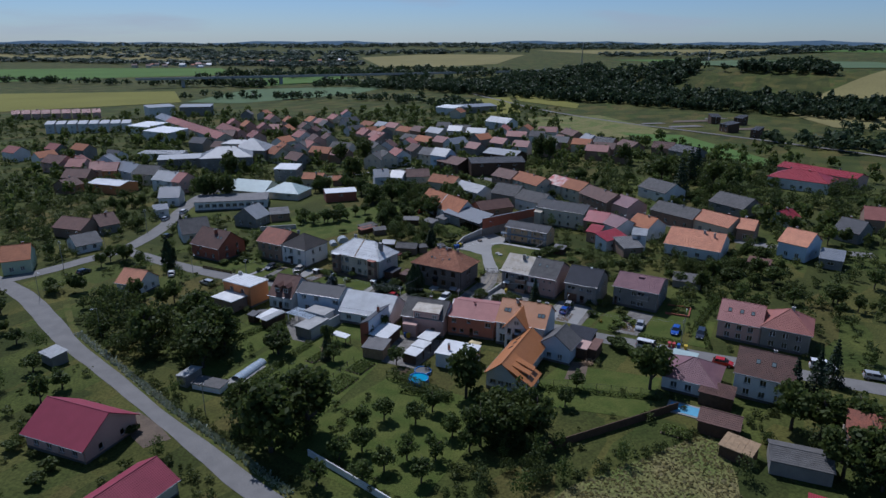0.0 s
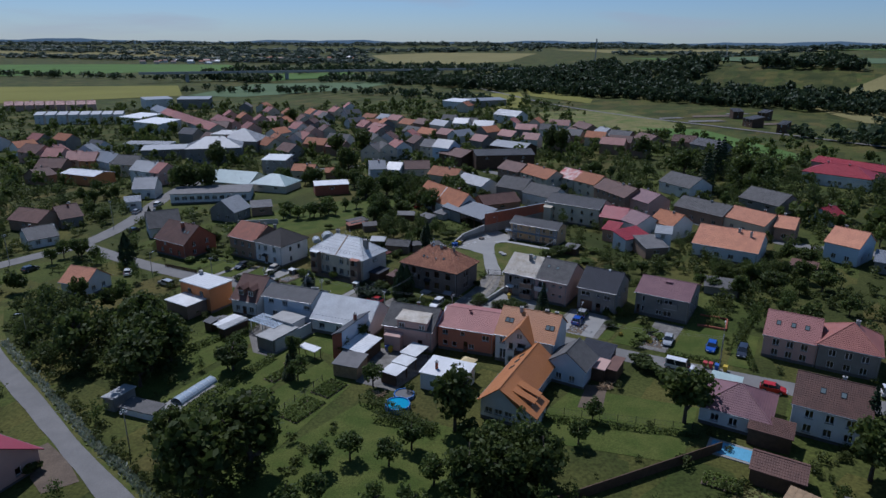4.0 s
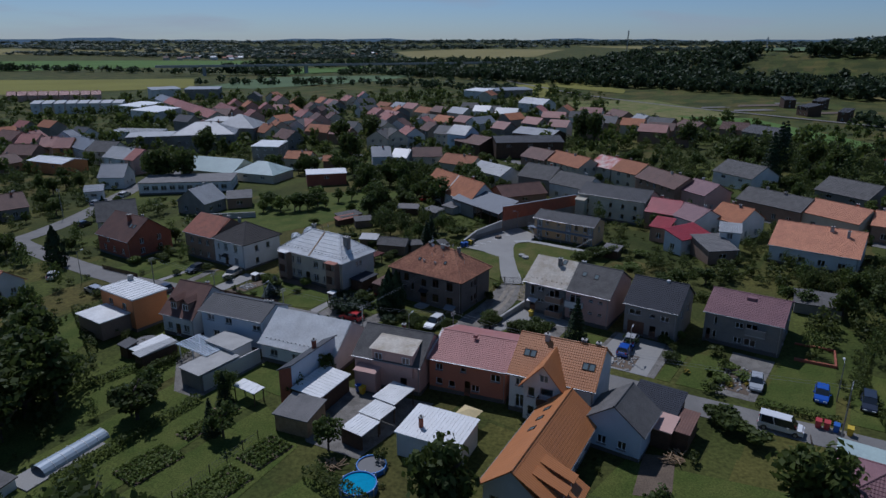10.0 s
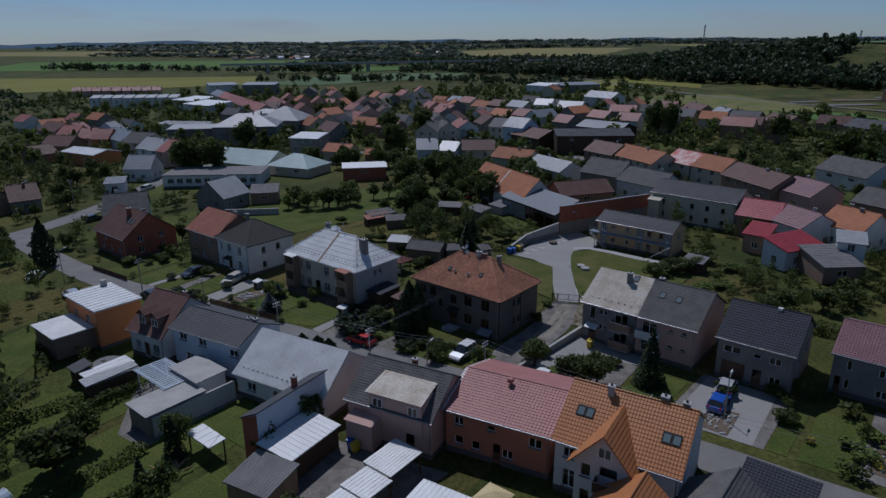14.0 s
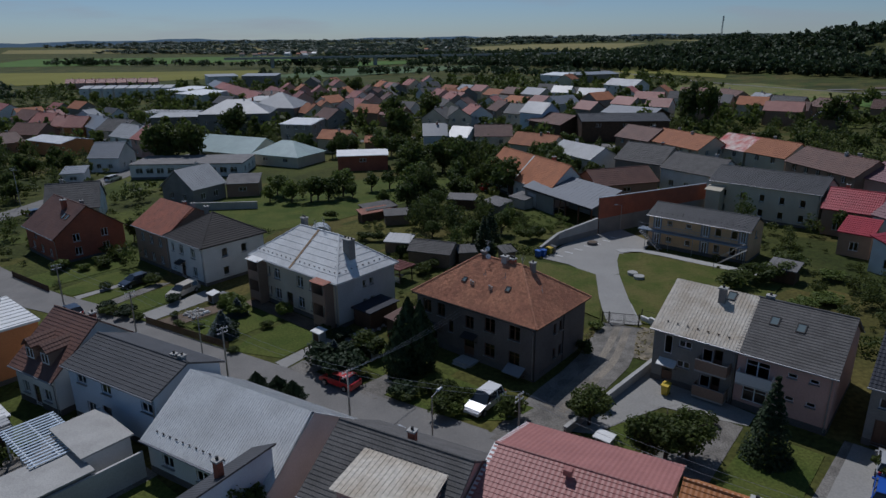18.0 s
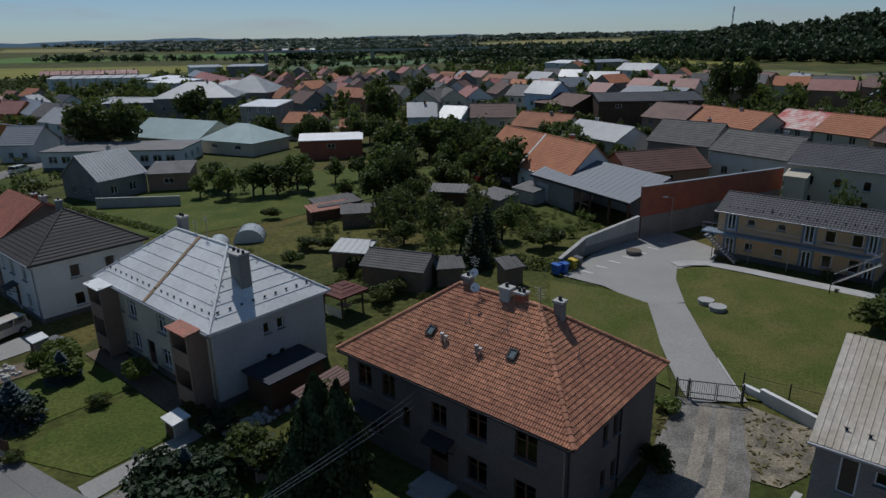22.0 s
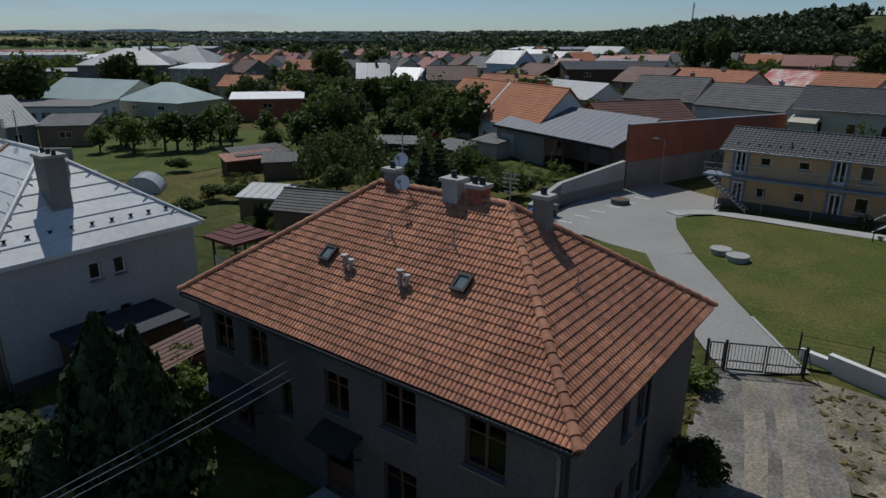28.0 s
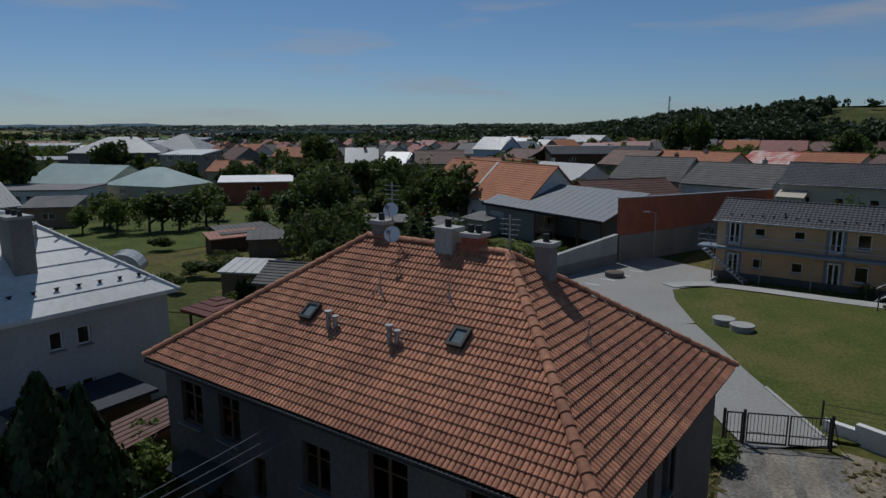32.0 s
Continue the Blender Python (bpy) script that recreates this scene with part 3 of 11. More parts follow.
def gutters(parent, L, W, eave, rise, form, over=0.4, m=None, material=None):
    k = rise / (W / 2)
    z = eave - over * k + 0.08
    y = W / 2 + over + 0.06
    for sy in (-1, 1):
        Shape().tube((-L / 2 - 0.3, sy * y, z), (L / 2 + 0.3, sy * y, z), 0.075, 8).put("gutter", material or METAL, parent, "", m)
    Shape().tube((L / 2 - 0.2, -y, z), (L / 2 - 0.2, -W / 2 - 0.08, z - 0.5), 0.05, 6).tube((L / 2 - 0.2, -W / 2 - 0.08, z - 0.5), (L / 2 - 0.2, -W / 2 - 0.08, 0.1), 0.05, 6).put("downpipe", METAL, parent, "", m)


def chimney(parent, x, y, z0, z1, w=0.55, d=0.45, material=None, m=None, pots=1):
    sh = Shape().box(x - w / 2, x + w / 2, y - d / 2, y + d / 2, z0, z1 - 0.12)
    ob = sh.put("chimney", material or RED_BRICK, parent, "", m)
    Shape().box(x - w / 2 - 0.07, x + w / 2 + 0.07, y - d / 2 - 0.07, y + d / 2 + 0.07, z1 - 0.12, z1).put("chimney_cap", CONCRETE, ob)
    for i in range(pots):
        px = x + (i - (pots - 1) / 2) * w * 0.5
        Shape().tube((px, y, z1), (px, y, z1 + 0.22), 0.1, 8).put("chimney_pot", DARK_METAL, ob)
    return ob


def skylight(parent, x, y, L, W, eave, rise, w=0.75, h=1.0, m=None, lift=0.0):
    """A roof window that lies in the front slope (y < 0) or the back one, at a distance y from the ridge line."""
    k = math.atan2(rise, W / 2)
    z = eave + 0.17 + lift + rise * (1 - abs(y) / (W / 2))
    q = pose(x, y, z, math.degrees(k) if y < 0 else -math.degrees(k), 0, 0)
    if m is not None:
        q = m @ q
    fr = Shape().box(-w / 2, w / 2, -h / 2, -h / 2 + 0.09, 0, 0.1).box(-w / 2, w / 2, h / 2 - 0.09, h / 2, 0, 0.1).box(-w / 2, -w / 2 + 0.08, -h / 2 + 0.09, h / 2 - 0.09, 0, 0.1).box(w / 2 - 0.08, w / 2, -h / 2 + 0.09, h / 2 - 0.09, 0, 0.1)
    ob = fr.put("skylight", DARK_METAL, parent, "", q)
    Shape().box(-w / 2 + 0.08, w / 2 - 0.08, -h / 2 + 0.09, h / 2 - 0.09, 0.02, 0.06).put("pane", SKY_GLASS, ob)
    return ob


SKY_GLASS = mat("roof_window_glass", (0.16, 0.20, 0.20), 0.06, 0.05, 2, 10, 0.0, spec=0.8)


def even(length, n, w, h, zs, kind="win", margin=0.9, skip=()):
    """Evenly spread openings: n to a storey, with their sills at the heights zs."""
    out = []
    for j, z in enumerate(zs):
        for i in range(n):
            if (i, j) in skip:
                continue
            u = margin + (length - 2 * margin) * (i + 0.5) / n
            out.append((u - w / 2, u + w / 2, z, z + h, kind))
    return out


def house(name, x, y, yaw, L, W, eave, rise, form="gable", wall=None, cover=None, style="tile", course=0.36, front=(), back=(), left=(), right=(),
          frame_mat=None, door_mat=None, chimneys=(), lights=(), label="", category="house", group="", over=0.4, gover=0.25, plinth=True, z=None, gutter=True, sills=True):
    """A building: walls with real openings, roof, chimneys (x, y, height over the ridge, width), roof lights, gutters. x along its length, front towards -y."""
    h = thing(name, x, y, yaw, label, category, group, z=z)
    FOOT.append((x, y, yaw, L, W))
    wall = wall or WHITE_PLASTER
    sh = Shape()
    sides = [((-L / 2, -W / 2, 0), (1, 0, 0), L, front, 0), ((L / 2, -W / 2, 0), (0, 1, 0), W, right, 1),
             ((L / 2, W / 2, 0), (-1, 0, 0), L, back, 0), ((-L / 2, W / 2, 0), (0, -1, 0), W, left, 1)]
    for o, d, ln, holes, end in sides:
        holes = [q for q in holes if q[0] > 0.05 and q[1] < ln - 0.05]
        top = eave
        if form == "mono":
            top = eave + (rise if (o[1] > 0 and not end) else 0)
        facade(sh, o, d, ln, top, [q[:4] for q in holes], 0.16, rise if (end and form == "gable") else 0.0)
        fit_windows(h, o, d, [q[:4] for q in holes], [q[4] for q in holes], frame_mat or WHITE_FRAME, door_mat or BROWN_FRAME, sills)
        if form == "mono" and end:
            a, b = Vector(o) + Vector((0, 0, eave)), Vector(o) + Vector(d) * ln + Vector((0, 0, eave))
            hi = b if d[1] > 0 else a
            sh.add([a, b, hi + Vector((0, 0, rise))], [(0, 1, 2)])
    sh.add([(-L / 2, -W / 2, 0.25), (L / 2, -W / 2, 0.25), (L / 2, W / 2, 0.25), (-L / 2, W / 2, 0.25)], [(0, 1, 2, 3)])
    sh.put("wall", wall, h)
    if plinth:
        p = Shape()
        t = 0.03
        for o, d, ln, holes, end in sides:
            doors = sorted((q[0], q[1]) for q in holes if q[4] in ("door", "gate") and q[2] < 0.4)
            u, dv = 0.0, Vector(d)
            inw = Vector((0, 0, 1)).cross(dv)
            for a, b in doors + [(ln, ln)]:
                if a - u > 0.05:
                    q0, q1 = Vector(o) + dv * u - inw * t, Vector(o) + dv * a - inw * t
                    p.add([q0 - Vector((0, 0, 0.6)), q1 - Vector((0, 0, 0.6)), q1 + Vector((0, 0, 0.45)), q0 + Vector((0, 0, 0.45)), q1 + inw * t + Vector((0, 0, 0.45)), q0 + inw * t + Vector((0, 0, 0.45))], [(0, 1, 2, 3), (3, 2, 4, 5)])
                u = b
        p.put("plinth", DARK_STONE, h)
    cover = cover or OLD_TILE
    if form == "flat":
        Shape().box(-L / 2 - 0.2, L / 2 + 0.2, -W / 2 - 0.2, W / 2 + 0.2, eave, eave + 0.22).put("roof", cover, h)
    else:
        roof(h, L, W, eave, rise, form, cover, style, course, over, gover)
        if style == "tile":
            ridge_caps(h, L, W, eave, rise, form, cover, gover)
        if gutter:
            gutters(h, L, W, eave, rise, form, over, None, DARK_METAL if gutter == "dark" else METAL) if form != "mono" else None
    for cx, cy, up, cw in chimneys:
        base = eave + rise * (1 - abs(cy) / (W / 2)) - 0.3
        chimney(h, cx, cy, base, eave + rise + up, cw, cw * 0.8, CHIM[int(abs(cx * 7 + cy * 3)) % 3])
    for lx, ly in lights:
        skylight(h, lx, ly, L, W, eave, rise)
    return h


CHIM = [RED_BRICK, GREY_PLASTER, CONCRETE]


def shed(name, x, y, yaw, L, W, h0, rise, wall, cover, label, style="seam", category="shed", course=0.8, group="", form="mono", front=()):
    return house(name, x, y, yaw, L, W, h0, rise, form, wall, cover, style, course, front=front, label=label, category=category, group=group, over=0.25, gover=0.2, plinth=False, gutter=False)

# ---- ground ----


def axis_steps():
    out, x, step = [0.0], 0.0, 6.0
    while x < 4800:
        if x > 210:
            step = min(step * 1.22, 260)
        x += step
        out.append(x)
    return [-v for v in reversed(out[1:])] + out


def ground_sheet():
    xs, ys = axis_steps(), axis_steps()
    verts = [(x, y, gz(x, y)) for y in ys for x in xs]
    w = len(xs)
    faces = [(j * w + i, j * w + i + 1, (j + 1) * w + i + 1, (j + 1) * w + i) for j in range(len(ys) - 1) for i in range(w - 1)]
    me = mesh("ground", verts, faces, GRASS)
    me.polygons.foreach_set("use_smooth", [True] * len(me.polygons))
    return tagged(new("ground", me), "uneven green grassland with paler dry patches", "ground", kind="structure")


ground_sheet()


def ribbon(name, pts, width, material, lift=0.05, label="", category="road", step=3.0, kind="structure"):
    """A road or path along a line of places, laid on the ground."""
    pts = [Vector((p[0], p[1])) for p in pts]
    dense = [pts[0]]
    for i in range(len(pts) - 1):
        p0, p1, p2, p3 = pts[max(i - 1, 0)], pts[i], pts[i + 1], pts[min(i + 2, len(pts) - 1)]
        k = max(2, int((p2 - p1).length / step))
        for j in range(1, k + 1):
            t = j / k
            dense.append(0.5 * ((2 * p1) + (p2 - p0) * t + (2 * p0 - 5 * p1 + 4 * p2 - p3) * t * t + (3 * p1 - p0 - 3 * p2 + p3) * t ** 3))
    verts, faces = [], []
    cols = 3
    for i, p in enumerate(dense):
        ROADS.append((p.x, p.y, width / 2))
        d = (dense[min(i + 1, len(dense) - 1)] - dense[max(i - 1, 0)]).normalized()
        q = Vector((-d.y, d.x))
        wob = 1 + 0.03 * math.sin(i * 1.7)
        for c in range(cols):
            e = p + q * width * wob * (c / (cols - 1) - 0.5)
            verts.append((e.x, e.y, gz(e.x, e.y) + lift))
        if i:
            for c in range(cols - 1):
                a = (i - 1) * cols + c
                faces.append((a + 1, a, a + cols, a + cols + 1))
    me = mesh(name, verts, faces, material)
    return tagged(new(name, me), label, category, kind=kind)


PATCHES = []


def patch(name, pts, material, lift=0.03, label="", category="lawn", kind="structure", cell=3.0, thick=0.0):
    """A piece of ground with an outline of its own, laid on the terrain."""
    pts = [Vector((p[0], p[1])) for p in pts]
    PATCHES.append((name, [(p.x, p.y) for p in pts]))
    area = sum(pts[i].x * pts[(i + 1) % len(pts)].y - pts[(i + 1) % len(pts)].x * pts[i].y for i in range(len(pts)))
    if area < 0:
        pts.reverse()
    c = sum(pts, Vector((0, 0))) / len(pts)
    rim = []
    for i, p in enumerate(pts):
        q = pts[(i + 1) % len(pts)]
        k = max(1, int((q - p).length / cell))
        rim += [p.lerp(q, j / k) for j in range(k)]
    rings = max(1, int(max((p - c).length for p in rim) / cell / 1.5))
    verts = [(c.x, c.y, gz(c.x, c.y) + lift)]
    faces = []
    n = len(rim)
    for r in range(1, rings + 1):
        for p in rim:
            e = c.lerp(p, r / rings)
            verts.append((e.x, e.y, gz(e.x, e.y) + lift))
    for i in range(n):
        faces.append((0, 1 + i, 1 + (i + 1) % n))
        for r in range(1, rings):
            a, b = 1 + (r - 1) * n, 1 + r * n
            faces.append((a + i, b + i, b + (i + 1) % n, a + (i + 1) % n))
    if thick:
        a = 1 + (rings - 1) * n
        k = len(verts)
        verts += [(verts[a + i][0], verts[a + i][1], verts[a + i][2] - thick) for i in range(n)]
        faces += [(a + i, k + i, k + (i + 1) % n, a + (i + 1) % n) for i in range(n)]
    return tagged(new(name, mesh(name, verts, faces, material)), label, category, kind=kind)


def sn(*pairs):
    return [at(s, n) for s, n in pairs]


# roads
ribbon("road_street", sn((-112, -20.5), (-90, -22), (-65, -21.6), (-54, -19.5), (-42, -18.1), (-33, -16.8), (-24, -15.1), (-18, -14.0), (-10, -12.6), (-3, -11.4), (6, -10.0), (25, -7.6), (45, -6.2), (66, -4.2), (95, -2.0), (130, 2)), 4.6, ASPHALT, 0.06, "worn grey asphalt village street", "road")
ribbon("road_main", [(75, -205), (20, -141), (-20, -95), (-37.7, -74.5), (-44.6, -66.8), (-55.4, -53.7), (-65.4, -42), (-78.9, -26.6), (-93.2, -10.8), (-110.9, 12.2), (-123.7, 25), (-134, 34)], 4.8, ASPHALT, 0.07, "grey asphalt road between grass verges", "road")
ribbon("road_upper_main", [(-150, 18), (-134, 22), (-124.9, 26.7), (-117.1, 32.3), (-108.4, 41.9), (-100.1, 52.2), (-95.5, 73), (-94.5, 103), (-92, 125), (-82, 141)], 5.6, ASPHALT, 0.075, "grey asphalt road past terraces", "road")
ribbon("road_upper", [(-82, 141), (-55, 150), (-25, 160), (5, 170), (20, 180)], 4.5, ASPHALT, 0.06, "narrow village road", "road")
ribbon("road_lane", [(30, 140), (45, 118), (62, 88), (72, 66), (84, 44), (98, 24), (125, 10)], 4.5, ASPHALT, 0.06, "narrow lane between terraces", "road")
ribbon("drive_yard", [at(3.8, -8.6), at(3.2, 0), at(3.0, 8), (10.6, 12.6)], 5.0, GRAVEL, 0.05, "grey gravel drive with wheel tracks, leading to a gate", "drive")
for off in (-0.35, 0.90):
    ribbon("wheel_track", [at(3.8 + off, -8.2), at(3.2 + off, 0), at(3.0 + off, 8), (10.6 + off * 0.8, 12.2 - off * 0.3)], 0.75, SANDY, 0.062, "paler wheel track worn into the gravel", "track", 1.2)
SAND = mat("dry_sandy_soil", (0.25, 0.21, 0.145), 0.95, 0.45, 0.9, 9, 0.5, tint=(0.12, 0.105, 0.078), stain=0.9)
patch("dry_strip", [(16.0, 9.4), (12.9, 12.2), (12.3, 11.2), (11.5, 9.2), (10.8, 6.8), (10.4, 5.2), (11.6, 4.6), (13.4, 5.6)], SAND, 0.058, "dry sandy soil with weeds beside the gravel drive", "verge")
patch("house_verge", [(8.3, 12.6), (7.4, 10.6), (6.6, 9.0), (6.2, 9.4), (7.2, 11.2), (7.8, 12.8)], DRY_LAWN, 0.06, "dry grass verge along the house wall", "verge", cell=0.8)
ribbon("path_yard", [(11.2, 12.6), (11.2, 17.0), (11.6, 22.5), (12.2, 28.3)], 3.6, PAVING, 0.09, "pale paved drive behind the gate", "paving")
patch("yard_court", [(10.4, 27.6), (14.0, 28.4), (15.0, 34.0), (16.2, 37.2), (19.6, 38.6), (21.6, 42.5), (18.5, 49.5), (13.5, 47.0), (8.0, 41.5), (4.2, 35.2), (7.6, 32.4)], PAVING, 0.1, "pale concrete paved court with parking bays", "paving")
patch("yard_lawn", [(13.0, 13.0), (13.1, 20), (13.7, 28), (14.6, 33.9), (15.5, 36.8), (18.9, 37.2), (25.7, 31.6), (31, 27.5), (33, 24), (28, 17), (22, 12.5), (17, 11.2)], DRY_LAWN, 0.13, "sunlit lawn with worn paler patches", "lawn", thick=0.1)
patch("side_lawn", [(2.8, 34.0), (8.0, 31.3), (10.6, 28.2), (10.0, 23.2), (9.2, 17.2), (8.6, 14.2), (5.8, 17.5), (2, 25)], DRY_LAWN, 0.13, "mown lawn beside the paved drive", "lawn", thick=0.1)
ribbon("path_lodging", [(15.6, 38.0), (19.0, 38.2), (25.8, 32.6), (32.0, 27.6)], 1.5, CONCRETE, 0.16, "narrow concrete path along the lodging block", "path")

# front gardens on the far side of the street
LAWNS = [[(-62.9, -18.8), (-63.9, -12.3), (-63.2, -7.2), (-58.8, -8.4), (-58.5, -13.7), (-59.1, -18.0)], [(-56.8, -17.9), (-57.1, -12), (-54.6, -9.0), (-53.7, -17.2)], [(-51.0, -16.0), (-52.3, -8.5), (-50.2, -7.4), (-47.0, -9.7), (-46.7, -14.7)], [(-72, -20), (-72, -8), (-65.4, -8), (-64.8, -19.2)],
         [(-28.5, -13.6), (-30.0, -11.0), (-29.8, -5.6), (-23.3, -5.6), (-23.3, -11.5)], [(-38.4, -13.6), (-38.4, -6.2), (-31.0, -5.0), (-31.2, -10.2), (-31.2, -13.4)], [(-17.0, -7.2), (-17.3, -2.5), (-14.9, -3.0), (-12.2, -7.6), (-14.5, -7.6)],
         [(-9.9, -9.7), (-9.7, -8.2), (-8.4, -3.6), (-2.3, -3.4), (2.1, -3.2), (1.6, -6.0), (-2.6, -9.1), (-5.8, -9.5)], [(7.6, -4.2), (11.6, -3.6), (10.8, 1.6), (7.9, 2.0)], [(17.8, -3.6), (23.0, -3.2), (23.2, 5), (18.0, 5)], [(33.6, -2.8), (35.4, -2.7), (35.6, 6.0), (33.8, 6.0)],
         [(36.2, -2.7), (40.6, -2.3), (40.4, 8.0), (36.4, 7.6)], [(46.4, -1.9), (55.0, -1.0), (54, 14), (47.6, 14)], [(56.5, -0.8), (60.5, -0.4), (60, 14), (56, 14)]]
for pts in LAWNS:
    patch("front_lawn", sn(*pts), LAWN, 0.05, "neat green front lawn beside the street", "lawn", thick=0.05)
# gardens on the near side
for pts in ([(-22, -33), (-8.5, -34.5), (-7.5, -62), (-20.5, -64)], [(-6.8, -36.5), (3.2, -40.5), (6.0, -64), (-6.4, -63)], [(-34, -33), (-23.5, -33.5), (-22.5, -62), (-33, -58)], [(-58, -33), (-51, -32), (-44, -40), (-36, -52), (-52, -52)], [(36, -22), (55, -18), (56, -34), (33.5, -40)], [(-9.0, -28.8), (-5.2, -28.8), (-5.0, -34), (-15.6, -34.5), (-15.6, -28.8)], [(4.6, -30), (7.0, -30), (6.4, -35.5), (3.0, -35.5)]):
    patch("garden_lawn", sn(*pts), LAWN, 0.05, "long mown garden lawn", "lawn")
patch("rough_meadow", [(5.3, -76.4), (18.8, -71.4), (30.7, -66.8), (33.4, -69.5), (30.5, -78.5), (26, -88), (-6, -86), (0.1, -79.7)], MEADOW, 0.06, "tall dry meadow grass", "meadow")
patch("orchard_grass", sn((8, -44), (33, -42), (33, -75), (-2, -72), (6, -60)), LAWN, 0.04, "orchard grass under fruit trees", "lawn")
patch("open_field", [(-66, 66), (-55, 54), (-42, 50), (-30, 58), (-14, 76), (-8, 92), (-30, 94), (-50, 84)], LAWN, 0.06, "open green grass field behind the gardens", "field")
patch("allotment", [(-40, 46), (-28, 36), (-16, 32), (-2, 38), (4, 52), (-10, 62), (-24, 56)], GRASS, 0.05, "allotment gardens with rough grass", "garden")
patch("bare_plot", sn((37.4, -20.1), (40.6, -18.8), (42.2, -26.2), (38.6, -27.6)), SOIL, 0.08, "bare brown garden soil", "soil")
patch("bare_lot", [(-66, -45.6), (-61, -50.6), (-57.6, -55.4), (-61.5, -57.5), (-64.5, -54.0), (-68, -47.5)], SOIL, 0.06, "pale bare earth beside the bungalow", "soil")
ribbon("verge_flowers", [(-33.7, -75.1), (-40.1, -68.8), (-49.2, -58.3), (-60.3, -46.2), (-72.0, -32.0), (-89.8, -11.0), (-99.5, 7)], 1.5, DRY_LAWN, 0.09, "strip of pale flowering verge", "verge")
for pts in ([(-28, -29.2), (-15.6, -28.6), (-15.6, -40.5), (-20, -41), (-28, -35)], [(-4.4, -28.4), (3.8, -26.2), (11.4, -24.5), (10.6, -38.6), (3.4, -39.4), (-2.6, -35.6)]):
    patch("back_yard", sn(*pts), GRAVEL, 0.055, "grey worn yard behind the row houses", "yard")
for pts in ([(41.2, -2.2), (46.0, -1.8), (46.6, 11), (40.9, 11)], [(23.4, -3.3), (33.4, -2.9), (33.4, 7.8), (24, 8)], [(12, -4.4), (17.4, -3.8), (17.2, 5), (12.4, 5)]):
    patch("front_yard", sn(*pts), GRAVEL, 0.052, "grey gravel front yard", "yard")
patch("front_paving", sn((24.2, -3.4), (32.4, -3.0), (32.0, 8.0), (24.6, 8.0)), PAVING, 0.07, "grey paved forecourt", "paving")
patch("side_paving", sn((5.8, -4.6), (8.0, -3.4), (8.4, 6.8), (12, 5.6), (17.5, 5.4), (17.5, 7.4), (6.6, 9)), PAVING, 0.06, "pale paved path along the house", "paving")
for pts, m, words in (([(-58.6, -18.0), (-58.2, -8.0), (-57.4, -8.0), (-57.2, -18.0)], PAVING, "narrow pale garden path"), ([(-53.3, -17.0), (-54.4, -9.0), (-53.0, -7.6), (-51.5, -16.0)], GRAVEL, "gravel drive between two lawns"), ([(-46.0, -15.6), (-46.6, -6.4), (-43.2, -6.6), (-43.0, -15.4)], PAVING, "pale concrete garden drive"),
                      ([(-42.6, -15.0), (-41.0, -7.0), (-38.8, -7.2), (-39.4, -14.4)], SOIL, "flower bed of dark soil"), ([(-23.0, -12.4), (-23.0, -5.6), (-21.8, -5.6), (-21.2, -12.5)], PAVING, "pale concrete path to the house"), ([(-21.0, -12.4), (-21.2, -7.2), (-17.9, -8.6), (-18.4, -12.1)], GRAVEL, "pale gravel garden plot"),
                      ([(-12.9, -10.9), (-12.3, -7.0), (-11.1, -5.6), (-9.8, -8.4), (-10.0, -11.0)], GRAVEL, "sandy drive worn into the grass")):
    patch("garden_path", sn(*pts), m, 0.06, words, "path")
patch("corner_apron", sn((1.6, -9.2), (7.0, -8.2), (5.8, -2.2), (2.4, -2.4), (2.0, -6.0)), GRAVEL, 0.065, "sandy worn apron at the drive's mouth", "gravel")
ribbon("verge_gravel", sn((-16, -16.0), (-8, -14.7), (0, -13.4), (8, -12.3)), 0.9, GRAVEL, 0.055, "sandy edge of the street", "verge")
ribbon("verge_gravel", sn((-20, -11.9), (-12, -10.7), (-4, -9.6), (1, -8.8)), 1.0, GRAVEL, 0.055, "sandy edge of the street", "verge")

# ---- houses on the street ----


def sn_house(name, s, n, L, W, eave, rise, form="gable", turn=0.0, **k):
    x, y = at(s, n)
    return house(name, x, y, STREET_YAW + turn, L, W, eave, rise, form, **k)


def win(u, z, w=1.1, h=1.35, kind="win"):
    return (u - w / 2, u + w / 2, z, z + h, kind)


def canopy(parent, x, y, z, w, d, material, drop=0.35, m=None):
    """A small sloping canopy over a door, on two brackets."""
    ob = Shape().slab([(x - w / 2, y - d, z - drop), (x + w / 2, y - d, z - drop), (x + w / 2, y, z), (x - w / 2, y, z)], 0.07).put("canopy", material, parent, "", m)
    for sx in (-w / 2 + 0.12, w / 2 - 0.12):
        Shape().tube((x + sx, y - d + 0.1, z - drop - 0.06), (x + sx, y, z - 0.9), 0.03, 5).put("bracket", DARK_METAL, ob)
    return ob


def balcony(parent, x0, x1, y, z, depth, slab_mat, rail_mat, m=None, high=0.95):
    ob = Shape().box(x0, x1, y - depth, y, z - 0.16, z).put("balcony", slab_mat, parent, "", m)
    Shape().box(x0, x1, y - depth, y - depth + 0.07, z, z + high).box(x0, x0 + 0.07, y - depth + 0.07, y, z, z + high).box(x1 - 0.07, x1, y - depth + 0.07, y, z, z + high).put("balcony_front", rail_mat, ob)
    Shape().tube((x0, y - depth + 0.03, z + high + 0.04), (x1, y - depth + 0.03, z + high + 0.04), 0.035, 6).put("handrail", METAL, ob)
    return ob


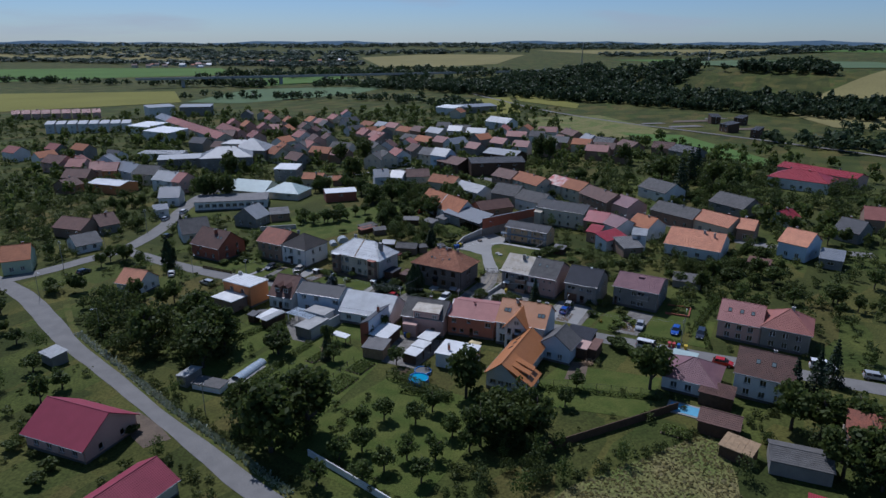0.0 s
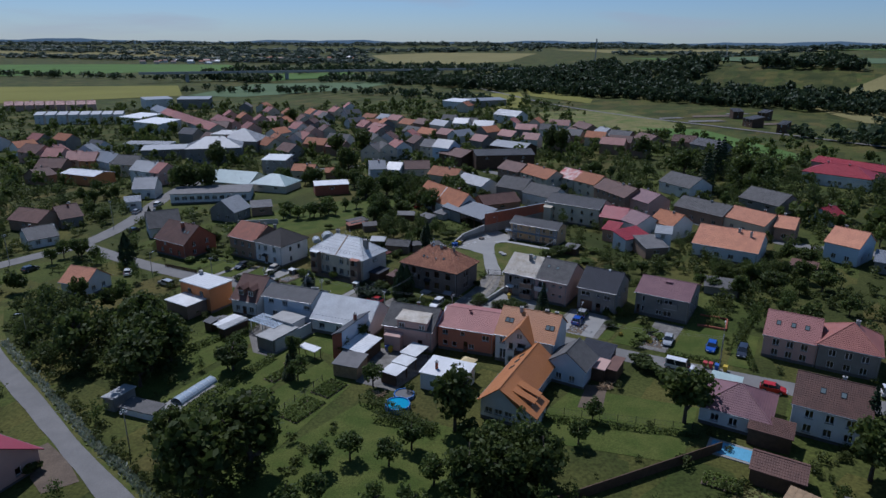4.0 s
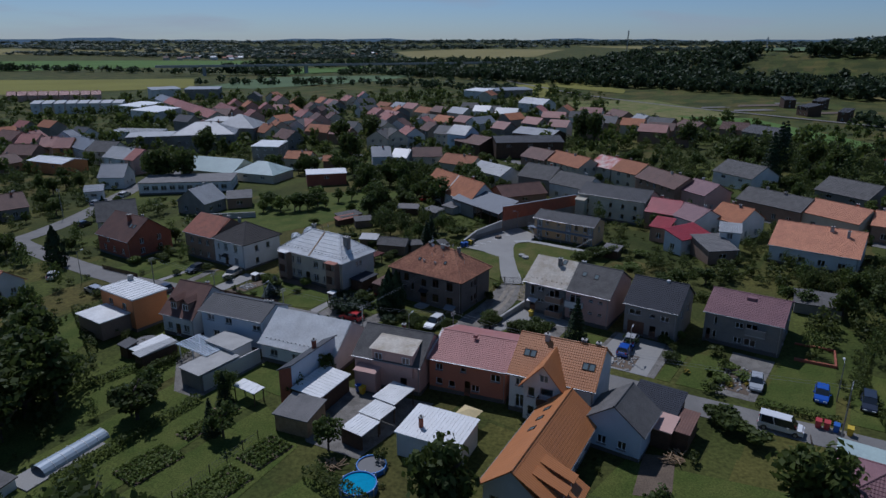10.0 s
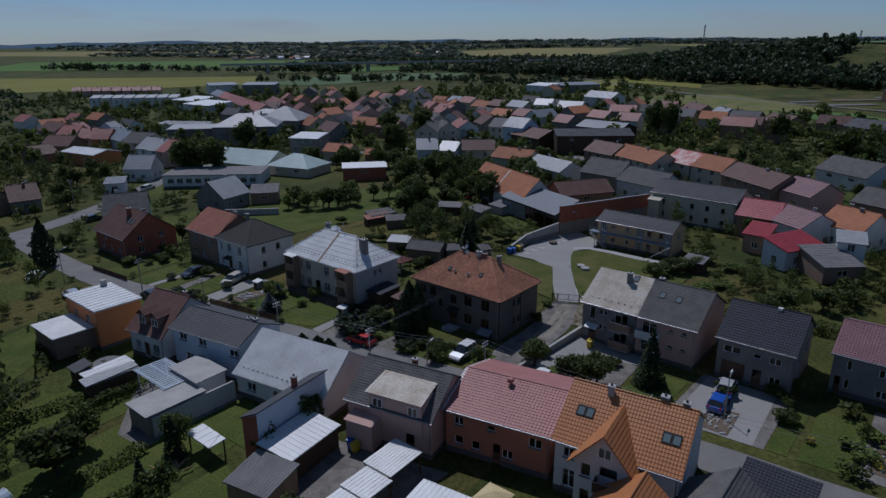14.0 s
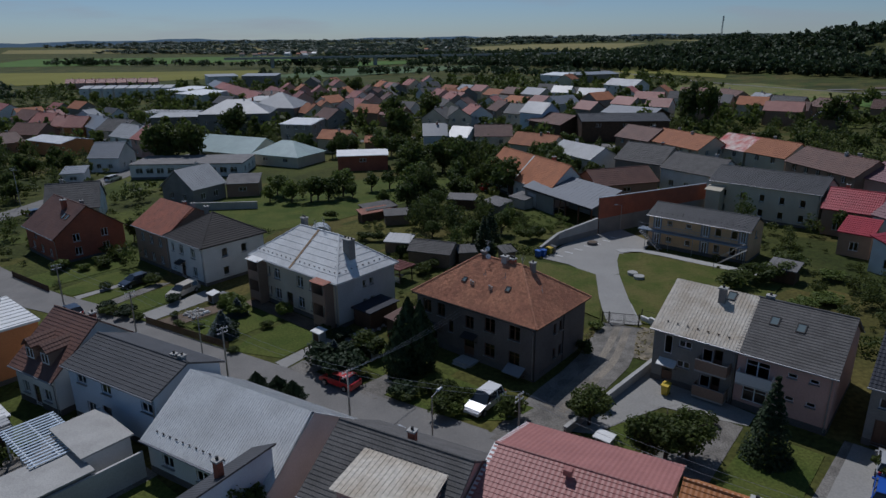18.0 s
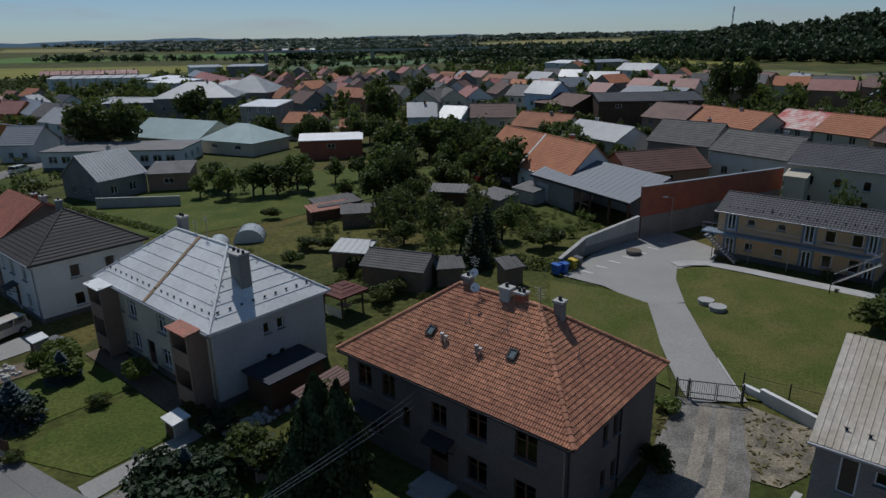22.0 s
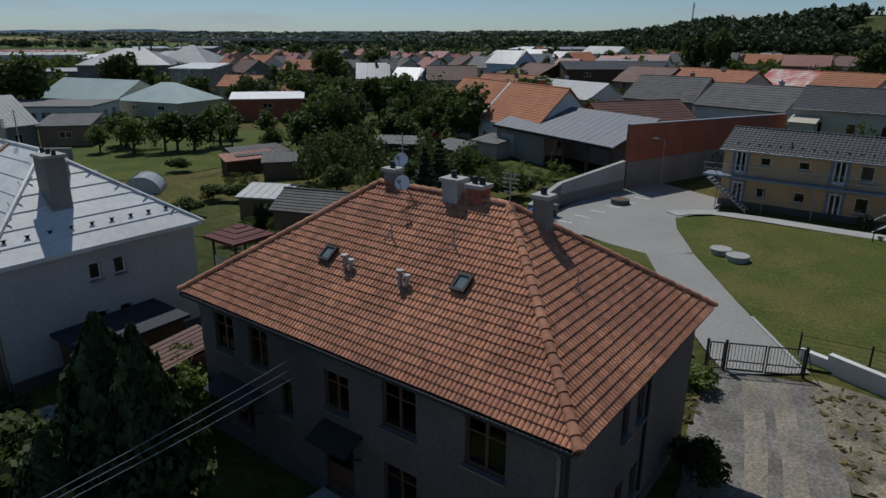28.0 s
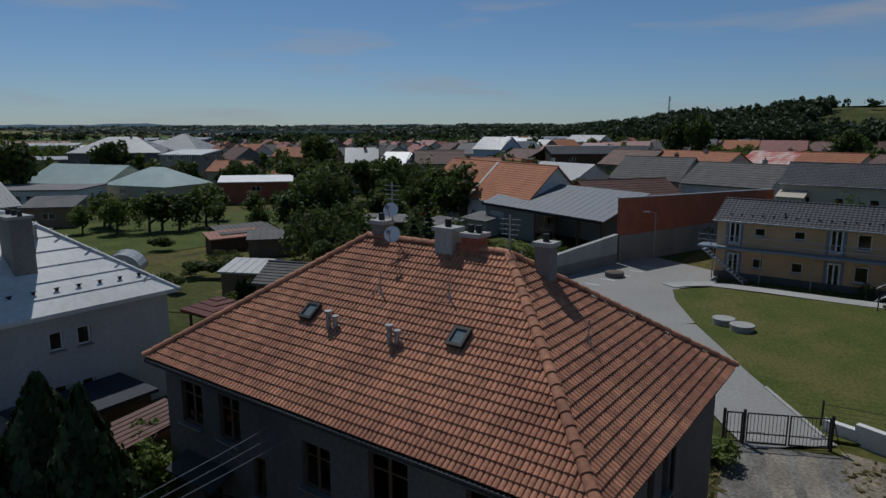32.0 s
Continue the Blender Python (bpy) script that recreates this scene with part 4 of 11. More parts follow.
def aerial(parent, x, y, z0, h, bars=5, m=None):
    ob = Shape().tube((x, y, z0), (x, y, z0 + h), 0.025, 5).put("aerial_mast", METAL, parent, "", m)
    for i in range(bars):
        z = z0 + h - 0.12 - i * 0.14
        Shape().tube((x - 0.35 + 0.03 * i, y, z), (x + 0.35 - 0.03 * i, y, z), 0.012, 4).put("aerial_bar", METAL, ob)
    return ob


def dish(parent, x, y, z, r=0.38, yaw=-120, m=None):
    """A satellite dish: a shallow bowl on an arm."""
    sh = Shape()
    rings, seg = 4, 16
    verts, faces = [(0, 0, 0)], []
    for i in range(1, rings + 1):
        q = r * i / rings
        verts += [(q * math.cos(2 * math.pi * j / seg), q * math.sin(2 * math.pi * j / seg), q * q * 0.45) for j in range(seg)]
    for j in range(seg):
        faces.append((0, 1 + j, 1 + (j + 1) % seg))
        for i in range(rings - 1):
            a, b = 1 + i * seg, 1 + (i + 1) * seg
            faces.append((a + j, b + j, b + (j + 1) % seg, a + (j + 1) % seg))
    sh.add(verts, faces)
    q = pose(x, y, z, 65, 0, yaw)
    ob = sh.put("satellite_dish", WHITE_FRAME, parent, "white satellite dish", q if m is None else m @ q, True)
    Shape().tube((0, -r, 0.05), (0, -0.05, 0.42), 0.015, 4).box(-0.05, 0.05, -0.1, 0.0, 0.38, 0.5).put("dish_arm", METAL, ob)
    return ob


def snow_guards(parent, L, W, eave, rise, sides, gap=0.8, back=0.55):
    """Small hooks in a row above the eave."""
    k = rise / (W / 2)
    me = Shape().box(-0.06, 0.06, -0.03, 0.03, 0, 0.1).box(-0.12, 0.12, -0.02, 0.02, 0.1, 0.13).mesh("snow_guard", DARK_METAL)
    for side in sides:
        ln = L if side in ("front", "back") else W
        n = int((ln - 1.0) / gap)
        for i in range(n):
            u = -ln / 2 + 0.5 + (ln - 1.0) * (i + 0.5) / n
            z = eave + 0.17 + back * k
            p = {"front": (u, -W / 2 + back), "back": (u, W / 2 - back), "right": (L / 2 - back, u), "left": (-L / 2 + back, u)}[side]
            part_data("snow_guard", me, parent, "", pose(p[0], p[1], z + 0.02, 0, 0, 0 if side in ("front", "back") else 90))


# the tile-roofed house that the flight ends at
A_FRONT = [win(1.4, 3.5, 1.1, 1.4), win(3.3, 3.5, 1.0, 1.4), win(4.6, 2.1, 0.55, 1.3), win(7.0, 3.2, 1.05, 1.3), win(9.5, 3.5, 1.25, 1.45), win(12.4, 3.5, 1.25, 1.45),
           win(2.2, 0.8, 1.0, 1.3), win(9.5, 0.85, 1.25, 1.4), win(12.4, 0.85, 1.25, 1.4), (6.3, 7.6, 0.06, 2.2, "door")]
A_RIGHT = [win(3.5, 3.6, 0.5, 1.05), win(4.6, 3.6, 0.5, 1.05), win(3.5, 1.0, 0.5, 1.05), win(4.6, 1.0, 0.5, 1.05)]
AL, AW, AE, AR = 14.7, 9.4, 5.62, 3.42
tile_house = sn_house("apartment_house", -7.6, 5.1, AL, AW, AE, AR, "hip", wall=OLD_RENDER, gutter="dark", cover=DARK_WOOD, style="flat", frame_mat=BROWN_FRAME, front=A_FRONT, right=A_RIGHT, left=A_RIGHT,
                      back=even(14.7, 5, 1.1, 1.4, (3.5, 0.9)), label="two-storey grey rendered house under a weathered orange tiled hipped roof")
for cx, cy, up, cw, cd, cm in ((-2.2, 0.15, 0.75, 0.48, 0.42, GREY_PLASTER), (0.6, -0.05, 0.8, 0.62, 0.52, CONCRETE), (1.45, 0.1, 0.68, 0.56, 0.5, RED_BRICK), (3.5, 0.6, 0.55, 0.48, 0.44, GREY_PLASTER)):
    chimney(tile_house, cx, cy, AE + AR - 0.9, AE + AR + up, cw, cd, cm, pots=1 if cx != 1.45 else 2)
for lx, ly in ((2.75, -2.55), (-2.5, -2.75)):
    skylight(tile_house, lx, ly, AL, AW, AE, AR, 0.5, 0.6, None, 0.12)
for vx, vy in ((-1.4, -3.0), (0.9, -3.0)):
    vz = AE + 0.2 + AR * (1 - abs(vy) / (AW / 2))
    Shape().tube((vx - 0.1, vy, vz - 0.15), (vx - 0.1, vy, vz + 0.46), 0.07, 8).tube((vx - 0.1, vy, vz + 0.46), (vx - 0.1, vy, vz + 0.53), 0.12, 8).put("vent_pipe", METAL, tile_house)
    Shape().tube((vx + 0.12, vy + 0.05, vz - 0.1), (vx + 0.12, vy + 0.05, vz + 0.34), 0.07, 8).tube((vx + 0.12, vy + 0.05, vz + 0.34), (vx + 0.12, vy + 0.05, vz + 0.41), 0.12, 8).put("vent_pipe", METAL, tile_house)
    Shape().slab([(vx - 0.35, vy - 0.35, vz - 0.26), (vx + 0.35, vy - 0.35, vz - 0.26), (vx + 0.35, vy + 0.3, vz + 0.28), (vx - 0.35, vy + 0.3, vz + 0.28)], 0.03).put("vent_flashing", DARK_METAL, tile_house)
for tx, ty in ((-0.6, -1.75), (1.75, -1.6), (5.35, -0.55)):
    tz = AE + 0.2 + (AR * (1 - abs(ty) / (AW / 2)) if tx < 5 else AR * (1 - (tx - (AL - AW) / 2) / (AW / 2)))
    Shape().tube((tx, ty, tz), (tx, ty, tz + 0.65), 0.022, 5).tube((tx - 0.2, ty - 0.15, tz - 0.05), (tx, ty, tz + 0.25), 0.018, 4).tube((tx + 0.2, ty - 0.15, tz - 0.05), (tx, ty, tz + 0.25), 0.018, 4).put("wire_stay", METAL, tile_house)
aerial(tile_house, -1.7, 0.1, AE + AR, 2.0, 4)
dish(tile_house, -1.5, -0.2, AE + AR + 1.15, 0.24, 25)
dish(tile_house, -1.2, -0.5, AE + AR + 0.45, 0.26, 25)
aerial(tile_house, 2.7, -0.05, AE + AR, 1.3, 5)
canopy(tile_house, -0.15, -AW / 2, 2.75, 1.7, 0.8, DARK_METAL)
canopy(tile_house, 5.4, -AW / 2, 1.0, 2.0, 1.1, GREY_SHEET, 0.5)
canopy(tile_house, -5.2, -AW / 2, 2.55, 2.4, 0.8, DARK_METAL)
Shape().box(-1.2, 0.9, -AW / 2 - 1.6, -AW / 2 - 0.03, -0.3, 0.05).box(-1.0, 0.7, -AW / 2 - 2.0, -AW / 2 - 1.6, -0.3, -0.1).put("entrance_step", CONCRETE, tile_house)
Shape().tube((AL / 2 + 0.02, -AW / 2 - 0.06, 0), (AL / 2 + 0.02, -AW / 2 - 0.06, AE - 0.3), 0.055, 7).put("corner_downpipe", DARK_METAL, tile_house)
Shape().tube((AL / 2 + 0.06, 0.35, 0), (AL / 2 + 0.06, 0.35, AE - 0.3), 0.05, 7).put("corner_downpipe", DARK_METAL, tile_house)

# the white-roofed house beside it
GL, GW, GE, GR = 16.0, 8.9, 5.65, 3.35
white_house = sn_house("apartment_house", -31.5, 1.15, GL, GW, GE, GR, "hip", wall=CREAM_PLASTER, cover=LIGHT_SHEET, style="tile", course=0.75,
                       front=[win(3.3, 3.5, 0.5, 1.2), win(4.9, 3.4, 1.2, 1.35), win(3.3, 0.9, 0.5, 1.2), win(4.9, 0.8, 1.2, 1.35), win(9.3, 3.4, 1.2, 1.35), win(11.3, 3.5, 0.5, 1.2), win(9.3, 0.8, 1.2, 1.35), win(11.3, 0.9, 0.5, 1.2), (6.6, 7.7, 0.1, 2.2, "door")],
                       right=[win(4.0, 3.9, 0.55, 0.8), win(5.1, 3.9, 0.55, 0.8), win(4.0, 1.6, 0.55, 0.8), win(5.1, 1.6, 0.55, 0.8)],
                       left=[win(4.0, 3.9, 0.55, 0.8), win(5.1, 3.9, 0.55, 0.8)], back=even(15.4, 5, 1.1, 1.3, (3.4, 0.9)), label="two-storey cream house with a pale sheet-metal hipped roof")
Shape().box(-GL / 2, GL / 2, -GW / 2, GW / 2, 0, 0.01).put("base", CONCRETE, white_house)
right_skin = Shape()
facade(right_skin, (GL / 2 + 0.02, -GW / 2, 0.5), (0, 1, 0), GW, GE - 0.6, [(h[0], h[1], h[2] - 0.5, h[3] - 0.5) for h in ((3.725, 4.275, 3.9, 4.7), (4.825, 5.375, 3.9, 4.7), (3.725, 4.275, 1.6, 2.4), (4.825, 5.375, 1.6, 2.4))], 0.1)
right_skin.put("gable_render", LIGHT_RENDER, white_house, "white rendered end wall")
for bx in (-6.2, 6.2):
    col = Shape().box(bx - 1.1, bx - 0.95, -GW / 2 - 1.3, -GW / 2 - 0.002, 0, GE - 0.1).box(bx + 0.95, bx + 1.1, -GW / 2 - 1.3, -GW / 2 - 0.002, 0, GE - 0.1)
    log = col.put("loggia_wall", BROWN_PLASTER, white_house)
    for z in (0.5, 3.1):
        Shape().box(bx - 0.95, bx + 0.95, -GW / 2 - 1.3, -GW / 2 - 0.002, z - 0.15, z).box(bx - 0.95, bx + 0.95, -GW / 2 - 1.3, -GW / 2 - 1.22, z, z + 1.0).put("loggia_front", BROWN_PLASTER, log)
    Shape().slab([(bx - 1.25, -GW / 2 - 1.5, GE - 0.15), (bx + 1.25, -GW / 2 - 1.5, GE - 0.15), (bx + 1.25, -GW / 2 - 0.35, GE - 0.02), (bx - 1.25, -GW / 2 - 0.35, GE - 0.02)], 0.06).put("loggia_roof", RUST_SHEET if bx > 0 else LIGHT_SHEET, log)
Shape().slab([(-0.16, -GW / 2 - 0.4, GE - 0.05), (0.16, -GW / 2 - 0.4, GE - 0.05), (0.16, 0, GE + GR + 0.27), (-0.16, 0, GE + GR + 0.27)], 0.05).put("roof_joint", PALE_WOOD, white_house, "brownish joint strip across the roof")
chimney(white_house, 6.0, -0.7, GE + 0.6, GE + GR + 0.35, 1.1, 0.85, GREY_PLASTER, pots=3)
chimney(white_house, -3.6, 0.6, GE + 2.4, GE + GR + 1.0, 0.7, 0.6, GREY_PLASTER, pots=2)
seams = Shape()
HW = GW / 2
for i in range(-9, 10):
    sx = i * 0.84
    f = min(1.0, (GL / 2 + 0.35 - abs(sx)) / HW)
    for d in (-1, 1):
        y0, y1 = d * (HW + 0.35), d * (HW - HW * f)
        z0, z1 = GE - 0.35 * GR / HW + 0.16, GE + GR * f + 0.16
        seams.slab([(sx - 0.02, y0, z0), (sx + 0.02, y0, z0), (sx + 0.02, y1, z1), (sx - 0.02, y1, z1)], 0.05)
for i in range(-5, 6):
    sy = i * 0.84
    f = min(1.0, (HW + 0.35 - abs(sy)) / HW)
    for d in (-1, 1):
        x0, x1 = d * (GL / 2 + 0.35), d * (GL / 2 - HW * f)
        z0, z1 = GE - 0.35 * GR / HW + 0.16, GE + GR * f + 0.16
        seams.slab([(x0, sy - 0.02, z0), (x0, sy + 0.02, z0), (x1, sy + 0.02, z1), (x1, sy - 0.02, z1)], 0.05)
seams.put("roof_seams", GREY_SHEET, white_house, "raised joints of the roof sheets")
snow_guards(white_house, GL, GW, GE, GR, ("front", "right"), 0.85)
Shape().tube((5.0, 0.4, GE + 2.0), (5.0, 0.4, GE + 3.1), 0.07, 7).put("vent_pipe", METAL, white_house)
aerial(white_house, 0.6, 0.2, GE + GR, 1.8, 4)
aerial(white_house, -1.0, 0.2, GE + GR, 1.2, 4)

# the half-red, half-dark pair
pair_dark = sn_house("semi_detached_house", -52.4, -0.7, 9.2, 9.4, 5.5, 2.9, "hip", wall=WHITE_PLASTER, cover=CHARRED_TILE, front=[win(1.3, 3.4, 0.6, 1.2), win(3.6, 3.4), win(6.6, 3.4), win(1.3, 0.9, 0.6, 1.2), win(6.6, 0.8), (3.1, 4.1, 0.1, 2.15, "door")],
                     right=[win(3.2, 3.4, 0.9, 1.2), win(6.2, 3.4, 0.9, 1.2), win(3.2, 0.8, 0.9, 1.2)], chimneys=((-2.6, 0.6, 0.5, 0.6),), label="white two-storey house with a dark hipped roof")
canopy(pair_dark, -1.0, -4.7, 2.6, 1.5, 1.0, DARK_METAL)
sn_house("semi_detached_house", -61.9, -0.7, 9.6, 9.4, 5.5, 2.9, "gable", wall=BROWN_PLASTER, cover=RUST_SHEET, style="seam", course=0.6, front=even(9.6, 3, 1.0, 1.2, (3.4, 0.8)), left=even(9.4, 2, 1.0, 1.2, (3.4, 0.8)), chimneys=((3.6, 0.4, 0.6, 0.6), (1.2, 0.4, 0.5, 0.5)), label="brown house half under a rusty red sheet roof")

# the pair with the bright roof and the slate roof
SE, SR, SW = 5.25, 2.95, 10.4
bright = sn_house("semi_detached_house", 11.6, 13.0, 7.3, SW, SE, SR, wall=GREY_PLASTER, cover=CREAM_SHEET, style="seam", course=0.28, front=[(1.0, 1.75, 2.9, 4.7, "fix"), win(2.9, 3.9, 1.15, 0.65), win(2.9, 1.9, 1.15, 0.65), win(4.9, 3.2, 0.9, 1.2), (5.45, 6.2, 2.7, 4.6, "door"), win(4.9, 0.7, 0.9, 1.1), (5.45, 6.2, 0.2, 2.1, "door"), (1.0, 2.0, 0.1, 2.1, "door")],
                  left=even(SW, 2, 0.9, 1.1, (3.2,)), chimneys=((0.8, -1.3, 0.75, 0.62),), lights=((1.4, -0.6),), label="grey house half with a bright fibre-cement sheet roof")
for z in (0.25, 2.75):
    balcony(bright, 0.6, 3.3, -SW / 2, z + 0.0, 1.1, CONCRETE, BROWN_PLASTER)
canopy(bright, -2.1, -SW / 2, 2.4, 1.7, 0.9, LIGHT_SHEET)
snow_guards(bright, 7.3, SW, SE, SR, ("front",), 0.8)
slate = sn_house("semi_detached_house", 19.0, 13.0, 7.3, SW, SE, SR, wall=PINK_PLASTER, cover=SLATE, course=0.3, front=[(0.7, 2.6, 3.1, 4.6, "fix"), (0.7, 2.6, 0.7, 2.1, "fix"), win(4.3, 4.0, 0.7, 0.4), win(5.9, 4.0, 0.7, 0.4), win(4.3, 1.9, 0.7, 0.4), win(5.9, 1.9, 0.7, 0.4)],
                 chimneys=((-3.0, 0.3, 0.45, 0.6),), lights=((-1.9, -2.0), (0.2, -2.1)), label="pink-brown house half with a dark slate roof")
balcony(slate, -3.4, -0.6, -SW / 2, 2.7, 1.0, CONCRETE, WHITE_PLASTER)

navy = sn_house("detached_house", 29.0, 13.2, 8.0, 9.4, 5.1, 2.9, wall=GREY_PLASTER, cover=NAVY_TILE, course=0.36, front=[win(1.6, 3.3, 1.9, 0.85), win(4.3, 3.4, 0.8, 0.55), win(6.2, 3.2, 1.3, 0.85), (0.6, 3.2, 0.05, 2.3, "gate"), (4.0, 5.0, 0.05, 2.1, "door"), win(6.4, 0.9, 1.2, 0.8)],
                right=even(9.4, 2, 0.8, 1.1, (3.3,)), lights=(), label="grey house with a navy black tiled roof and a garage")
Shape().box(0.8, 1.3, -0.35, 0.15, 8.0, 8.3).put("roof_vent", LIGHT_SHEET, navy)
plum = sn_house("detached_house", 41.4, 18.0, 10.6, 11.0, 4.8, 1.9, wall=GREY_PLASTER, cover=PLUM_TILE, course=0.36, front=[win(1.6, 3.0, 0.5, 1.2), win(4.9, 3.1, 1.1, 0.9), win(6.6, 3.1, 1.6, 1.0), win(1.6, 0.8, 0.5, 1.1), win(4.9, 0.7, 1.1, 0.9), win(6.6, 0.6, 1.6, 1.1), (0.4, 1.0, 0.05, 2.1, "door")],
                right=even(11, 2, 0.9, 1.1, (3.0, 0.8)), label="grey two-storey house with a plum-coloured low roof")
Shape().box(-0.4, 0.9, -1.6, -0.9, 6.3, 6.75).put("roof_vent", PLUM_TILE, plum)
balcony(plum, 0.6, 3.3, -5.5, 2.75, 0.9, CONCRETE, GREY_PLASTER)

sn_house("detached_house", -80, -9, 12, 10, 4.2, 3.8, wall=RED_BRICK, cover=BROWN_TILE, front=even(12, 3, 1.1, 1.2, (0.9,)) + [win(4, 2.8, 1.0, 1.0)], right=even(10, 2, 1.0, 1.2, (0.9, 3.0)), chimneys=((1.0, -1.2, 0.6, 0.8), (3.4, 0.5, 0.5, 0.5)), lights=((3.0, -2.2), (4.3, -2.2)), label="dark red brick house with a steep brown roof")

# ---- the row on the near side of the street ----
r1 = sn_house("row_house", -24.2, -24.8, 11.5, 6.6, 5.05, 1.4, turn=10.5, wall=BLUE_PLASTER, cover=DARK_TILE, style="tile", course=0.36, front=[win(1.8, 3.6, 1.3, 0.9), win(5.2, 3.5, 1.3, 1.0), win(10.4, 3.3, 1.4, 0.9), win(2.6, 0.8, 1.2, 1.2), (4.2, 5.4, 0.05, 2.2, "door")], back=even(11.5, 4, 1.1, 1.3, (3.3, 0.9)), chimneys=((5.0, 0.3, 0.5, 0.5), (4.0, 0.3, 0.4, 0.45)), label="white and pale blue house with a grey tiled roof")
r2 = sn_house("row_house", -11.1, -22.8, 12.6, 9.6, 2.95, 3.3, turn=10, wall=WHITE_PLASTER, cover=LIGHT_SHEET, style="seam", course=0.22, front=[win(2.2, 1.0, 1.3, 1.0), win(6.0, 1.0, 1.3, 1.0), win(9.5, 1.0, 1.3, 1.0)], back=even(12.4, 4, 1.1, 1.2, (0.9,)), label="long low white house with a light grey sheet roof")
snow_guards(r2, 12.6, 9.6, 2.95, 3.3, ("front",), 0.7, 0.4)
r3 = sn_house("row_house", 3.2, -20.7, 9.7, 8.7, 4.33, 2.62, turn=12, wall=PINK_PLASTER, cover=SLATE, course=0.3, front=[win(1.6, 0.9, 1.1, 1.1), win(3.2, 3.2, 0.6, 0.8), (6.8, 7.8, 0.05, 2.1, "door")], back=even(8.6, 3, 1.1, 1.2, (2.6, 0.8)), chimneys=((0.3, 0.6, 0.6, 0.5),), label="pink house with a dark slate roof and a flat dormer")
Shape().box(-2.0, 3.9, -4.6, -1.0, 2.4, 5.9).put("dormer", PINK_PLASTER, r3, "pink flat-roofed dormer")
dr = Shape()
for sl in roof_slopes(6.1, 3.9, 5.9, 0.5, "mono", 0.2, 0.15):
    seam_slope(dr, *[Vector(c) + Vector((0.95, -2.85, 0.08)) for c in sl], 0.35)
dr.put("dormer_roof", CREAM_SHEET, r3)
fr_, pa_, si_ = window_data(1.1, 1.0, WHITE_FRAME, "win")
for wx in (-1.6, 2.4):
    dw = part_data("window", fr_, r3, "", pose(wx, -4.66, 4.3))
    part_data("pane", pa_, dw)
Shape().box(-4.0, -0.9, -6.0, -4.25, 0, 2.9).slab([(-4.1, -6.2, 2.95), (-0.7, -6.2, 2.95), (-0.7, -4.25, 3.3), (-4.1, -4.25, 3.3)], 0.1).put("porch", PINK_PLASTER, r3)
r4 = sn_house("row_house", 12.9, -15.4, 10.6, 10.7, 4.57, 1.66, turn=12, wall=TERRA_PLASTER, cover=PINK_TILE, course=0.34, front=[win(1.4, 3.0, 1.0, 0.9), win(4.8, 3.3, 0.8, 0.6), win(9.2, 2.8, 1.3, 1.0), win(1.4, 0.9, 0.9, 0.9), win(3.2, 0.8, 0.9, 0.9), win(6.5, 0.8, 1.1, 0.9), (5.0, 5.8, 0.05, 2.1, "door")], back=even(11.2, 4, 1.1, 1.2, (3.0, 0.8)), label="terracotta house with a pink-red tiled roof")
Shape().box(-0.6, -0.1, -1.2, -0.7, 6.4, 6.8).put("roof_vent", PINK_TILE, r4)
Shape().slab([(-5.60, -5.8, 4.62), (-5.30, -5.8, 4.62), (-5.30, 0, 6.42), (-5.60, 0, 6.42)], 0.1).slab([(-5.60, 0, 6.42), (-5.30, 0, 6.42), (-5.30, 5.8, 4.62), (-5.60, 5.8, 4.62)], 0.1).put("roof_edge", WHITE_SHEET, r4)

ORL, ORW, ORE, ORR = 10.6, 9.6, 5.34, 3.25
r5 = sn_house("row_house", 24.7, -14.8, ORL, ORW, ORE, ORR, turn=8, wall=WHITE_PLASTER, cover=ORANGE_SHEET, course=0.35, front=[win(1.3, 3.6, 1.0, 1.0), win(1.4, 0.6, 1.2, 1.8), win(9.4, 0.9, 0.9, 1.2)], back=even(10.6, 4, 1.1, 1.2, (3.2, 0.8)), chimneys=((-1.9, -0.5, 0.7, 0.55), (2.6, 0.3, 0.6, 0.6), (4.4, 0.3, 0.5, 0.55)), lights=((-3.9, -2.4), (-3.1, -2.4), (3.6, -2.6), (4.4, -2.6)), label="white house with an orange metal-tile roof")
wing = Shape()
GH = [(0.5, 1.4, 3.2, 4.5), (2.1, 3.7, 2.8, 4.7), (0.5, 1.4, 0.6, 1.9), (2.4, 3.6, 0.6, 2.2), (2.0, 3.0, 5.2, 6.2)]
facade(wing, (-3.0, -6.0, 0), (1, 0, 0), 5.0, 5.0, GH[:4], 0.16, 2.9)
facade(wing, (2.0, -6.0, 0), (0, 1, 0), 1.8, 5.0, [])
facade(wing, (-3.0, -4.2, 0), (0, -1, 0), 1.8, 5.0, [])
wing.put("gable_wall", WHITE_PLASTER, r5)
fit_windows(r5, (-3.0, -6.0, 0), (1, 0, 0), GH[:4], ["win", "door", "win", "door"], WHITE_FRAME, WHITE_FRAME)
gw = part_data("window", fr_, r5, "small window in the gable", pose(-1.05, -6.04, 5.5))
part_data("pane", pa_, gw)
roof(r5, 6.9, 5.0, 5.05, 2.9, "gable", ORANGE_SHEET, "tile", 0.35, 0.45, 0.5, "gable_roof", "", pose(-0.5, -2.9, 0, 0, 0, 90))
balcony(r5, -1.1, 1.0, -6.0, 2.75, 1.0, CONCRETE, DARK_WOOD)
